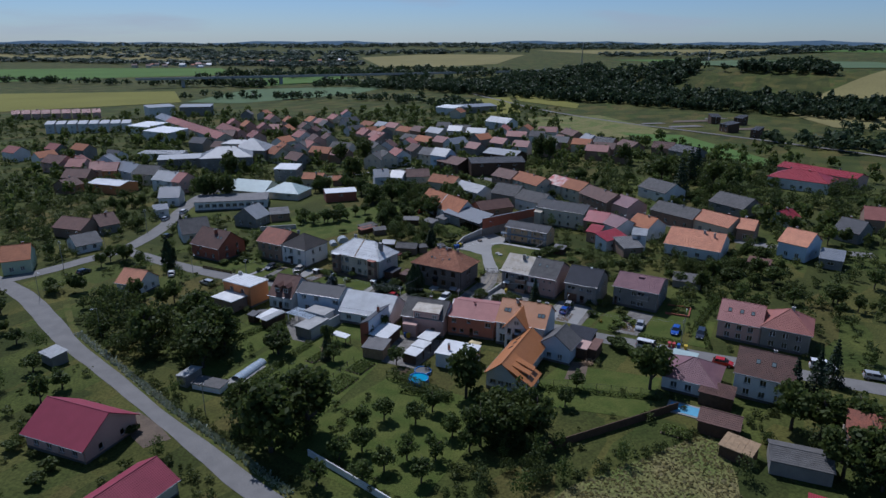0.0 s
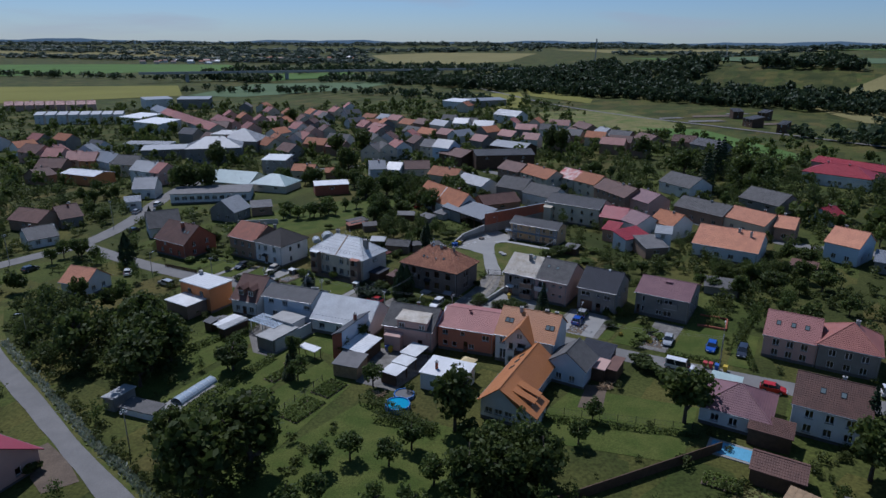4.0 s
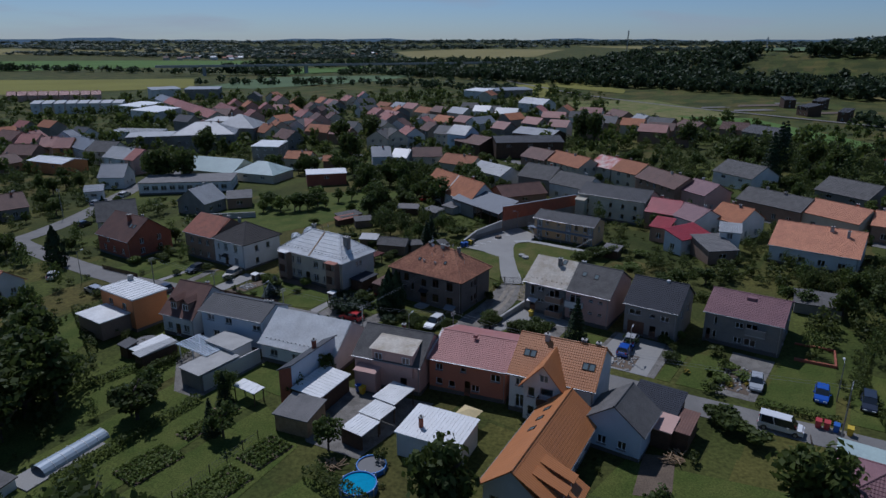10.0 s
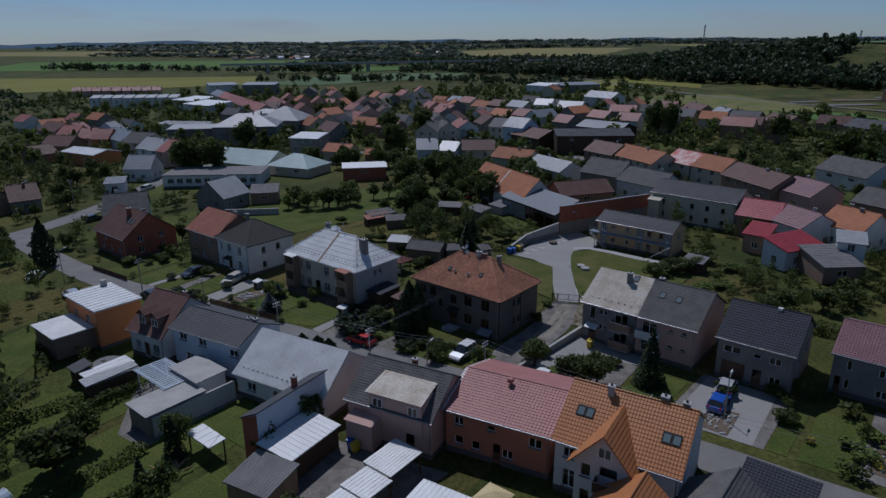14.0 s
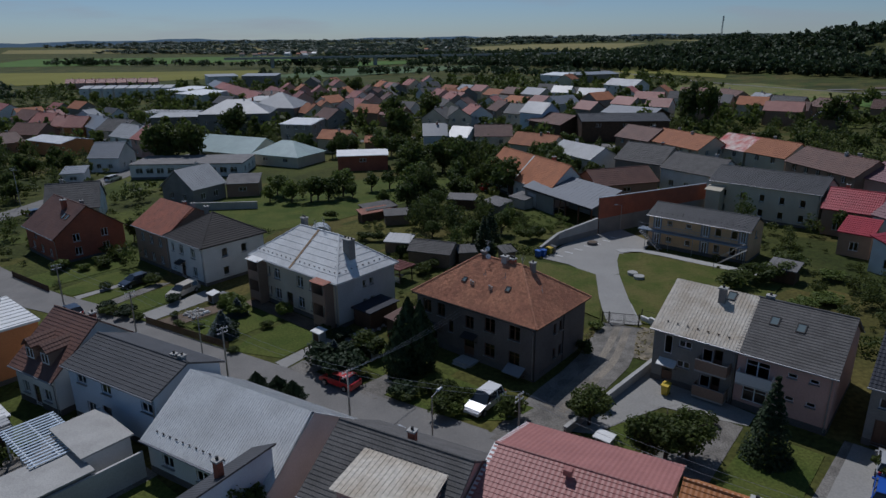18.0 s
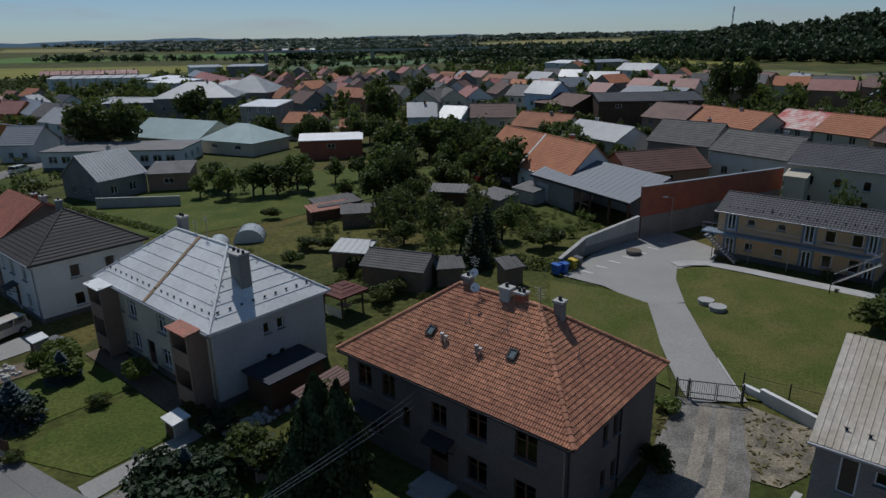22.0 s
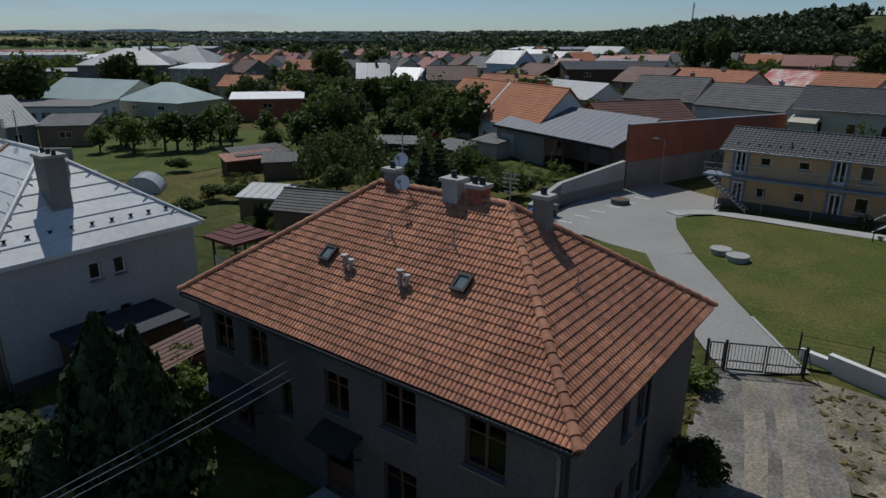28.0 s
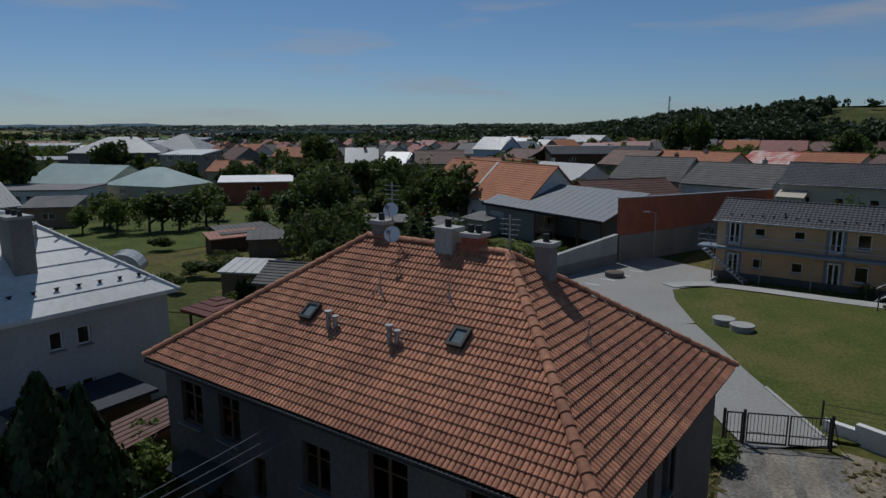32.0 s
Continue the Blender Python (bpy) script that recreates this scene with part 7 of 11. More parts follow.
def wood(name, places, material, label, leaf=0.30, count=70, seed=1, category="trees"):
    """Many far trees as one leafy mass: places are (x, y, height, radius)."""
    rng = np.random.default_rng(seed)
    kits = [broad_crown(100 + i, count, leaf, 9) for i in range(8)]
    allq = []
    for i, (x, y, h, r) in enumerate(places):
        q = kits[i % 8].copy()
        a = rng.uniform(0, 6.28)
        ca, sa = math.cos(a), math.sin(a)
        qx, qy = q[:, :, 0] * ca - q[:, :, 1] * sa, q[:, :, 0] * sa + q[:, :, 1] * ca
        z = (q[:, :, 2] - 0.22) * 1.0 / 0.8
        allq.append(np.stack([qx * r + x, qy * r + y, np.maximum(z, 0) * h + gz(x, y)], axis=2))
    return tagged(new(name, quad_mesh(name, np.concatenate(allq), material)), label, category, kind="stuff")


def hedge(x0, y0, x1, y1, h=1.6, w=1.0, material=None, label="dense clipped green hedge", name="hedge"):
    """A clipped hedge along a line: its leaves stand round a dense body."""
    a, b = Vector((x0, y0)), Vector((x1, y1))
    length = (b - a).length
    yaw = math.degrees(math.atan2(b.y - a.y, b.x - a.x))
    rng = np.random.default_rng(int(abs(x0 * 13 + y0 * 7)) % 9999)
    n = int(length * (h * 2 + w) * 26)
    t = rng.uniform(0, length, n)
    side = rng.uniform(0, 2 * h + w, n)
    y = np.where(side < h, -w / 2, np.where(side < h + w, side - h - w / 2, w / 2))
    z = np.where(side < h, side, np.where(side < h + w, h, 2 * h + w - side))
    wob = 1 + 0.12 * np.sin(t * 1.9) * np.sin(t * 0.6 + 2)
    p = np.stack([t, y * wob + rng.normal(0, 0.05, n), z * (0.95 + 0.08 * np.sin(t * 1.3)) + rng.normal(0, 0.05, n)], axis=1)
    d = np.stack([np.zeros(n), np.sign(y) * (np.abs(y) >= w / 2 - 0.01), (np.abs(y) < w / 2 - 0.01) * 1.0], axis=1)
    q = leaves(p, d, 0.14, rng, 0.7)
    ob = new(name, quad_mesh(name, q, material or LEAF))
    ob.matrix_basis = pose(a.x, a.y, min(gz(a.x, a.y), gz(b.x, b.y)) - 0.05, 0, 0, yaw)
    return tagged(ob, label, "hedge")


def clear_of_houses(x, y, gap):
    for hx, hy, hyaw, hl, hw in FOOT:
        dx, dy = x - hx, y - hy
        if dx * dx + dy * dy > (hl + hw + gap) ** 2:
            continue
        c, s = math.cos(radians(hyaw)), math.sin(radians(hyaw))
        if abs(dx * c + dy * s) < hl / 2 + gap and abs(-dx * s + dy * c) < hw / 2 + gap:
            return False
    return True


def clear_of_roads(x, y, gap):
    return all((x - px) ** 2 + (y - py) ** 2 > (gap + w) ** 2 for px, py, w in ROADS)


def inside(x, y, poly):
    hit = False
    for i in range(len(poly)):
        (xa, ya), (xb, yb) = poly[i], poly[i - 1]
        if (ya > y) != (yb > y) and x < (xb - xa) * (y - ya) / (yb - ya) + xa:
            hit = not hit
    return hit

# ---- planting ----
tree("broad", -71.1, -22.2, 11, 4.4)
tree("broad", -58.3, -22.3, 11, 4.6)
tree("broad", -40.3, -61.4, 13, 5.5)
tree("broad", -34.7, -57.4, 13, 5.5)
tree("broad", -46.5, -51.4, 8, 3.2)
tree("broad", -6.3, -49.5, 11, 4.0)
tree("broad", 28.6, -51.5, 10, 4.2)
tree("fruit", -25.6, -63.4, 4.6, 2.1)
tree("fruit", -21.7, -54.9, 4.6, 2.1)
tree("fruit", -16.3, -56.9, 4.6, 2.1)
tree("fruit", -13.0, -53.4, 4.6, 2.1)
tree("fruit", -29.2, -65.2, 4.6, 2.1)
tree("fruit", -22.2, -69.0, 4.6, 2.1)
tree("fruit", -18.5, -66.7, 4.6, 2.1)
tree("fruit", -14.0, -67.3, 4.6, 2.1)
tree("fruit", -10.5, -61.6, 4.6, 2.1)
tree("fruit", -25.6, -57.0, 4.6, 2.1)
tree("fruit", -31.4, -31.5, 4.6, 2.1)
tree("fruit", -4.8, -53.6, 4.6, 2.1)
tree("fruit", -8.3, -65.9, 4.6, 2.1)
tree("fruit", -16.7, -72.5, 4.6, 2.1)
tree("fruit", -25.6, -71.9, 4.6, 2.1)
tree("fruit", -32.4, -71.0, 4.6, 2.1)
tree("broad", -6.3, -64.6, 8, 3.4)
tree("broad", -1.7, -65.3, 8, 3.4)
tree("broad", 3.3, -64.4, 8, 3.4)
tree("broad", -2.5, -60.2, 8, 3.4)
tree("broad", 2.2, -60.9, 8, 3.4)
tree("fruit", 11.0, -55.0, 4, 1.8)
tree("fruit", 14.9, -49.5, 4, 1.8)
for k, (x, y, h) in enumerate(((-42.3, 70.8, 4.6), (-38.6, 71.6, 5.4), (-35.3, 72.9, 5.0), (-33.0, 76.3, 5.6), (-27.7, 80.4, 4.2), (-24.1, 82.5, 4.4), (-47.0, 71.5, 3.6), (-30.5, 73.5, 3.8))):
    tree("fruit" if k % 3 else "light", x, y, h, h * 0.46)
tree("spruce", 57.6, -57.7, 10, 2.4)
tree("spruce", 51.7, -59.8, 10, 2.4)
tree("spruce", 63.5, -54.4, 10, 2.4)
tree("broad", 46.0, -80.5, 9, 4.0)
tree("broad", 51.1, -79.9, 9, 4.0)
tree("broad", 49.3, -70.9, 9, 4.0)
tree("broad", 46.7, -67.2, 9, 4.0)
tree("broad", 54.5, -73.2, 9, 4.0)
tree("broad", 49.9, -83.6, 9, 4.0)
tree("bush", -74.4, -61.0, 2.2, 1.8)
tree("bush", -75.1, -65.0, 2.2, 1.8)
tree("bush", -83.0, -55.4, 2.2, 1.8)
tree("bush", -61.4, -66.9, 2.2, 1.8)
tree("bush", -65.0, -53.1, 2.2, 1.8)
tree("fruit", -83.2, -35.4, 4, 2.2)
tree("fruit", -91.9, -27.7, 4, 2.2)
tree("fruit", -101.5, -14.0, 4, 2.2)
tree("thuja", -80.8, 30.9, 9, 2.0)
tree("fruit", -20.9, -19.6, 4.6, 1.9)
tree("fruit", -18.5, -35.1, 4.6, 1.9)
tree("fruit", -33.2, -23.2, 4.6, 1.9)
tree("fruit", -44.3, -25.9, 4.6, 1.9)
tree("fruit", -43.2, -22.4, 4.6, 1.9)
tree("fruit", -24.1, -24.0, 4.6, 1.9)
tree("broad", -43.2, -26.9, 5.5, 3.2)
tree("broad", -57.5, -25.4, 10, 4.5)
tree("broad", -57.8, -30.6, 10, 4.5)
tree("broad", -55.0, -22.8, 10, 4.5)
tree("broad", -62.8, -12.6, 10, 4.5)
tree("spruce", -33.0, -24.2, 5.2, 1.3)
tree("spruce", -33.0, -30.6, 5.2, 1.3)
tree("lightbush", -36.0, 18.6, 2.0, 1.5)
tree("lightbush", -33.8, 15.6, 2.0, 1.5)
tree("blue", -33.7, 15.6, 2.4, 1.4)
tree("darkbush", -19.4, 1.0, 3.0, 2.2)
tree("darkbush", -17.9, 1.8, 3.0, 2.2)
tree("darkbush", -21.1, 3.7, 3.0, 2.2)
tree("spruce", 103.0, 89.4, 17, 4.5)
tree("spruce", 118.6, 112.0, 17, 4.5)
tree("bush", -8.2, -4.8, 2.2, 1.7)
tree("bush", -7.0, -3.7, 2.2, 1.7)
tree("bush", -2.6, -5.4, 2.6, 1.6)
tree("bush", -12.0, -2.2, 1.4, 1.5)
tree("bush", -9.4, -1.0, 1.4, 1.5)
tree("broad", 4.1, -6.3, 3.6, 2.0)
tree("broad", 9.2, -10.7, 4.2, 2.2)
tree("broad", 7.5, -11.0, 4.2, 2.2)
tree("broad", 10.9, -10.5, 4.2, 2.2)
tree("spruce", 16.9, -10.4, 7.5, 2.0)
tree("darkbush", -33.3, 10.3, 2.3, 1.7)
tree("darkbush", -18.1, 4.8, 2.3, 1.7)
tree("darkbush", -19.6, 4.8, 2.3, 1.7)
tree("darkbush", -16.2, 5.8, 2.3, 1.7)
tree("lightbush", -34.2, 17.0, 2.2, 1.5)
tree("thuja", -25.6, -2.0, 2.6, 1.1)
tree("thuja", -23.4, -2.7, 2.6, 1.1)
tree("thuja", -21.8, -3.5, 2.6, 1.1)
tree("darkbush", -50.4, 17.1, 1.5, 1.3)
tree("darkbush", -47.6, 16.3, 1.5, 1.3)
tree("darkbush", -50.0, 27.4, 1.5, 1.3)
tree("darkbush", -43.0, 19.3, 1.5, 1.3)
tree("bush", -65.7, 31.9, 1.8, 1.5)
tree("bush", -60.8, 34.0, 1.8, 1.5)
tree("bush", -59.4, 36.4, 1.8, 1.5)
tree("thuja", -86.1, 66.2, 7, 1.3)
tree("broad", -85.1, 112.0, 12, 5.0)
tree("broad", -79.7, 111.6, 12, 5.0)
tree("broad", -88.9, 112.3, 12, 5.0)
tree("broad", -87.2, 162.6, 11, 4.5)
tree("broad", -90.5, 176.8, 11, 4.5)
tree("broad", -72.4, 312.3, 12, 5)
tree("broad", -22.8, 199.2, 12, 5)
tree("broad", -35.8, 184.3, 12, 5)
tree("broad", -28.9, 143.5, 12, 5)
tree("fruit", -45.4, 75.4, 5, 2.6)
tree("fruit", -37.4, 72.6, 5, 2.6)
tree("fruit", -33.9, 82.4, 5, 2.6)
tree("light", -47.4, 78.0, 4.5, 2.2)
tree("broad", -21.1, 99.5, 7.5, 3.4)
tree("broad", -25.5, 114.7, 7.5, 3.4)
tree("broad", -17.8, 99.3, 7.5, 3.4)
tree("fruit", -13.9, 57.2, 4.6, 2.2)
tree("fruit", -12.8, 62.8, 4.6, 2.2)
tree("fruit", -10.0, 80.9, 4.6, 2.2)
tree("fruit", -7.5, 71.0, 4.6, 2.2)
tree("fruit", -5.4, 83.2, 4.6, 2.2)
tree("spruce", -4.2, 38.7, 6.0, 2.0)
tree("spruce", -3.1, 42.8, 6.0, 2.0)
tree("fruit", -1.3, 47.4, 4.5, 2.0)
tree("fruit", -5.9, 42.0, 4.5, 2.0)
tree("broad", -17.8, 66.3, 4.6, 2.3)
tree("broad", -16.0, 73.1, 4.6, 2.3)
tree("broad", -12.8, 65.9, 4.6, 2.3)
tree("broad", -9.4, 72.5, 4.6, 2.3)
tree("fruit", -12.5, 46.0, 3.2, 1.6)
tree("fruit", -9.6, 34.5, 3.2, 1.6)
tree("bush", 2.4, 43.4, 2.6, 1.8)
tree("bush", 4.0, 45.2, 2.6, 1.8)
tree("bush", 0.6, 56.4, 2.6, 1.8)
tree("bush", -21.1, 44.4, 1.9, 1.5)
tree("bush", -18.7, 44.3, 1.9, 1.5)
tree("bush", -16.0, 42.4, 1.9, 1.5)
tree("bush", -23.4, 44.5, 1.9, 1.5)
tree("bush", -23.6, 39.3, 1.9, 1.5)
tree("bush", -16.1, 37.5, 1.9, 1.5)
tree("bush", -31.7, 58.4, 1.9, 1.5)
tree("bush", -12.7, 29.5, 1.9, 1.5)
tree("bush", -11.5, 30.7, 1.9, 1.5)
tree("thuja", -12.0, 3.4, 7.6, 1.7)
tree("thuja", -10.8, 2.9, 7.5, 1.6)
tree("thuja", -12.8, 1.7, 5.2, 1.5)
tree("bush", -16.6, 5.7, 3.0, 2.1)
tree("blue", -19.7, 4.5, 2.6, 1.2)
tree("blue", -33.5, 10.3, 3.2, 1.9)
tree("lightbush", -28.0, 15.2, 2.4, 1.3)
tree("thuja", -17.0, 35.7, 1.9, 0.35)
tree("thuja", -16.6, 35.9, 1.9, 0.35)
tree("thuja", -16.1, 36.2, 1.9, 0.35)
tree("thuja", -15.7, 36.4, 1.9, 0.35)
tree("thuja", -15.2, 36.6, 1.9, 0.35)
tree("thuja", -14.8, 36.9, 1.9, 0.35)
tree("thuja", -14.3, 37.1, 1.9, 0.35)
tree("bush", 5.8, 5.5, 2.0, 0.95)
tree("bush", 5.5, 6.0, 2.0, 0.95)
tree("lightbush", 7.8, 11.6, 1.2, 1.0)
tree("light", -13.1, 10.8, 3.0, 1.4)
tree("light", -12.4, 9.2, 3.0, 1.4)
tree("bush", 26.8, 22.7, 3.0, 2.6)
tree("bush", 30.4, 25.2, 3.0, 2.6)
tree("bush", 33.6, 26.1, 3.0, 2.6)
tree("bush", 36.8, 29.9, 3.0, 2.6)
tree("lightbush", 40.0, 26.0, 1.6, 2.2)
tree("lightbush", 32.3, 16.5, 1.6, 2.2)
tree("lightbush", 35.8, 18.6, 1.6, 2.2)
tree("spruce", 130.5, 129.0, 15, 4.2)
tree("broad", 70.4, 165.9, 15, 4.5)
tree("broad", 67.4, 174.3, 15, 4.5)
tree("broad", 109.4, 119.9, 11, 5)
tree("broad", 107.8, 160.2, 11, 5)
tree("broad", 126.9, 106.3, 11, 5)
tree("broad", 129.2, 95.8, 11, 5)
tree("broad", 57.8, -27.9, 5, 3)
tree("broad", 89.1, 9.3, 5, 3)
tree("broad", 82.4, -6.2, 5, 3)
tree("broad", 71.6, -5.1, 5, 3)
tree("bush", 29.9, -13.3, 1.8, 1.5)
tree("bush", 24.5, -12.8, 1.8, 1.5)
tree("bush", 28.9, -17.9, 1.8, 1.5)
tree("lightbush", 33.2, -22.6, 1.3, 1.5)
tree("lightbush", 36.0, -21.2, 1.3, 1.5)
tree("lightbush", 33.7, -24.3, 1.3, 1.5)
tree("lightbush", 36.9, -23.8, 1.3, 1.5)
tree("fruit", 56.7, -0.1, 3.5, 2.0)
tree("fruit", 58.3, -2.7, 3.5, 2.0)
tree("fruit", 37.8, 7.0, 3.5, 2.0)
tree("fruit", 46.4, 9.0, 3.5, 2.0)
tree("fruit", 41.0, 9.5, 3.5, 2.0)
tree("bush", 28.9, -32.8, 2.4, 2.2)
tree("bush", 29.5, -35.5, 2.4, 2.2)
tree("bush", 30.5, -38.0, 2.4, 2.2)

for kind, x, y, h, r in (("bush", -49.6, 15.7, 1.5, 1.3), ("darkbush", -47.2, 14.6, 1.4, 1.2), ("bush", -45.2, 14.4, 1.1, 1.0), ("lightbush", -65.2, 31.3, 2.0, 1.5), ("bush", -59.8, 32.6, 1.7, 1.4), ("lightbush", -62.1, 31.4, 1.3, 1.1),
                         ("lightbush", -35.3, 15.8, 2.6, 1.1), ("bush", -48.9, 25.4, 1.8, 1.4), ("bush", -39.5, 12.6, 0.9, 0.9), ("lightbush", -37.1, 12.2, 0.8, 0.8), ("bush", -41.2, 15.0, 0.9, 0.8), ("darkbush", -12.0, -2.1, 1.8, 1.6),
                         ("bush", -7.9, -2.4, 2.0, 1.4), ("lightbush", -7.4, -5.0, 1.6, 1.2), ("darkbush", 3.7, -4.9, 1.9, 1.3), ("bush", 5.7, -3.5, 1.7, 1.1), ("bush", -30.8, 6.2, 0.9, 0.8), ("bush", -29.2, 12.2, 1.1, 0.9), ("bush", -54.5, 24.0, 1.4, 1.2),
                         ("darkbush", -20.0, 9.5, 1.6, 1.4), ("bush", -22.4, 11.0, 1.2, 1.0), ("bush", 13.6, -6.0, 1.4, 1.2), ("bush", 31.0, -11.0, 1.6, 1.1), ("lightbush", 32.8, -12.4, 2.2, 0.9)):
    tree(kind, x, y, h, r)

scatter_rng = random.Random(21)


def scatter(x0, x1, y0, y1, count, kinds, hmin, hmax, gap=1.0):
    """Garden trees between the houses of the middle distance."""
    done = tries = 0
    while done < count and tries < count * 12:
        tries += 1
        x, y = scatter_rng.uniform(x0, x1), scatter_rng.uniform(y0, y1)
        h = scatter_rng.uniform(hmin, hmax)
        r = h * scatter_rng.uniform(0.34, 0.48)
        if clear_of_houses(x, y, r * 0.55 + gap) and clear_of_roads(x, y, r * 0.5 + 1) and not any(inside(x, y, p) for n, p in PATCHES if n in ("open_field", "allotment", "yard_lawn", "yard_court", "rough_meadow")) and not (-100 < x < -24 and 78 < y < 120) and not (-12 < x < 24 and 54 < y < 74) and not (-2 < x < 46 and -30 < y < 52) and not (-60 < x < 0 and -36 < y < 30):
            tree(scatter_rng.choice(kinds), x, y, h, r)
            done += 1


def scatter_wood(name, zones, material, label, seed, count=70, leaf=0.30, hr=(6, 11), check=True):
    rng = random.Random(seed)
    places = []
    for x0, x1, y0, y1, n in zones:
        k = tries = 0
        while k < n and tries < n * 8:
            tries += 1
            x, y = rng.uniform(x0, x1), rng.uniform(y0, y1)
            h = rng.uniform(*hr)
            r = h * rng.uniform(0.36, 0.52)
            if not check or (clear_of_houses(x, y, r * 0.6) and clear_of_roads(x, y, r * 0.5)):
                places.append((x, y, h, r))
                k += 1
    wood(name, places, material, label, leaf, count, seed)


scatter(-125, -60, 28, 120, 26, ["broad", "fruit", "fruit"], 3, 6)
scatter(-60, 20, 62, 128, 66, ["broad", "fruit", "fruit"], 3.5, 8)
scatter(20, 130, 20, 130, 66, ["broad", "fruit", "broad", "light"], 3, 6.5)
scatter(60, 170, -40, 30, 46, ["broad", "fruit", "bush", "broad"], 2.5, 6.5)
scatter(-150, -70, -50, 20, 34, ["broad", "fruit", "bush"], 2.5, 7)

scatter_wood("garden_trees", [(-190, 160, 130, 230, 190), (-230, 120, 230, 330, 190), (-330, 140, 330, 450, 200), (-260, -140, 40, 180, 60), (110, 230, 20, 140, 60), (150, 210, 130, 190, 20)], LEAF, "leafy garden trees between far houses", 31, 60, 0.25, (4.5, 9))

# ---- fields, woods and distance ----
FIELD = dict(category="field", cell=25.0, kind="structure", lift=0.35)
patch("field_1", [(-620, 735), (-473, 733), (-367, 738), (-265, 743), (-216, 581), (-293, 540), (-364, 505), (-520, 440)], CROP_YELLOW, label="ripe yellow field", **FIELD)
patch("field_2", [(-211, 580), (-174, 756), (-86, 770), (14, 756), (-30, 650), (-76, 610), (-153, 553)], CROP_TEAL, label="blue-green crop field", **FIELD)
patch("field_3", [(-1000, 1400), (-822, 1442), (-597, 1484), (-350, 1461), (-256, 1175), (-459, 1083), (-595, 981), (-800, 940)], CROP_GREEN, label="bright green crop field", **FIELD)
patch("field_4", [(-232, 1005), (-64, 1061), (-24, 916), (-189, 803)], CROP_GREEN, label="green field behind the viaduct", **FIELD)
patch("field_5", [(163, 754), (180, 742), (164, 583), (184, 462), (169, 424), (136, 507)], CROP_YELLOW, label="narrow yellow-green strip field", **FIELD)
patch("field_6", [(69, 525), (136, 559), (112, 400), (84, 392)], CROP_YELLOW, label="yellow flowering field", **FIELD)
patch("field_7", [(107, 363), (170, 369), (183, 263), (140, 245), (98, 281)], MEADOW, label="dry tan meadow at the village edge", **FIELD)
patch("field_8", [(147, 265), (183, 250), (186, 150), (168, 140)], CROP_GREEN, label="fresh green grass strip", **FIELD)
patch("field_9", [(320, 690), (420, 760), (620, 620), (560, 480), (450, 500)], CROP_TEAL, label="green field on the hill top", **FIELD)
patch("field_10", [(330, 370), (411, 410), (520, 470), (430, 290), (358, 230), (305, 268)], CROP_TAN, label="ripening tan field on the slope", **FIELD)
patch("field_11", [(-22, 1941), (206, 2113), (504, 1980), (290, 1379), (34, 1216)], CROP_TAN, label="pale green field on a rise", **FIELD)
patch("field_12", [(-1900, 2600), (-1000, 2900), (-400, 2300), (-380, 1750), (-900, 1900), (-1500, 2000)], CROP_TAN, label="pale stubble field far off", **FIELD)
patch("field_13", [(600, 1500), (1400, 1600), (1500, 1000), (900, 900)], CROP_GREEN, label="green field beyond the hill", **FIELD)
patch("field_14", [(700, 2600), (1900, 2700), (1700, 2000), (800, 1900)], CROP_TAN, label="tan field beyond the hill", **FIELD)
ribbon("field_track", [(98, 640), (118, 520), (135, 420), (165, 330), (200, 262), (236, 190), (262, 130)], 4.0, GRAVEL, 0.4, "pale dirt track along the fields", "track")
for i, (x, y, a, b) in enumerate(((205, 290, 14, 5), (225, 318, 18, 6), (190, 310, 10, 4), (240, 270, 12, 5), (250, 330, 10, 4))):
    patch("building_plot", [(x - a, y - b), (x + a, y - b * 0.6), (x + a * 0.8, y + b), (x - a * 0.7, y + b * 0.8)], SOIL if i % 2 else GRAVEL, 0.42, "bare earth building plot", "plot", cell=6)


def hill_places(n, seed):
    rng = random.Random(seed)
    out = []
    while len(out) < n:
        d, along = rng.uniform(-8, 240), rng.uniform(-460, 250)
        if d > 185 + 25 * math.sin(along * 0.021) + 25 * math.sin(along * 0.05 + 1):
            continue
        x, y = 130 + d * 0.77 - along * 0.638, 565 + d * 0.638 + along * 0.77
        if along < -150 and d > 60 and d < 170:
            continue
        if along > 110 and (rng.random() < 0.55 or d > 120):
            continue
        h = rng.uniform(7, 14) * (0.75 if along > 110 else 1.0)
        out.append((x, y, h, h * rng.uniform(0.38, 0.55)))
    return out


FAR_LEAF = leaf_mat("wood_leaves", (0.030, 0.050, 0.022), (0.078, 0.108, 0.044), 0.3)
wood("hill_wood", hill_places(2100, 3), FAR_LEAF, "dense mixed wood on the hillside", 0.28, 60, 3, "wood")


def belt(points, n, width, hmin, hmax, seed):
    rng = random.Random(seed)
    out = []
    for _ in range(n):
        i = rng.randrange(len(points) - 1)
        t = rng.random()
        a, b = points[i], points[i + 1]
        h = rng.uniform(hmin, hmax)
        out.append((a[0] + (b[0] - a[0]) * t + rng.uniform(-width, width), a[1] + (b[1] - a[1]) * t + rng.uniform(-width, width), h, h * rng.uniform(0.45, 0.75)))
    return out


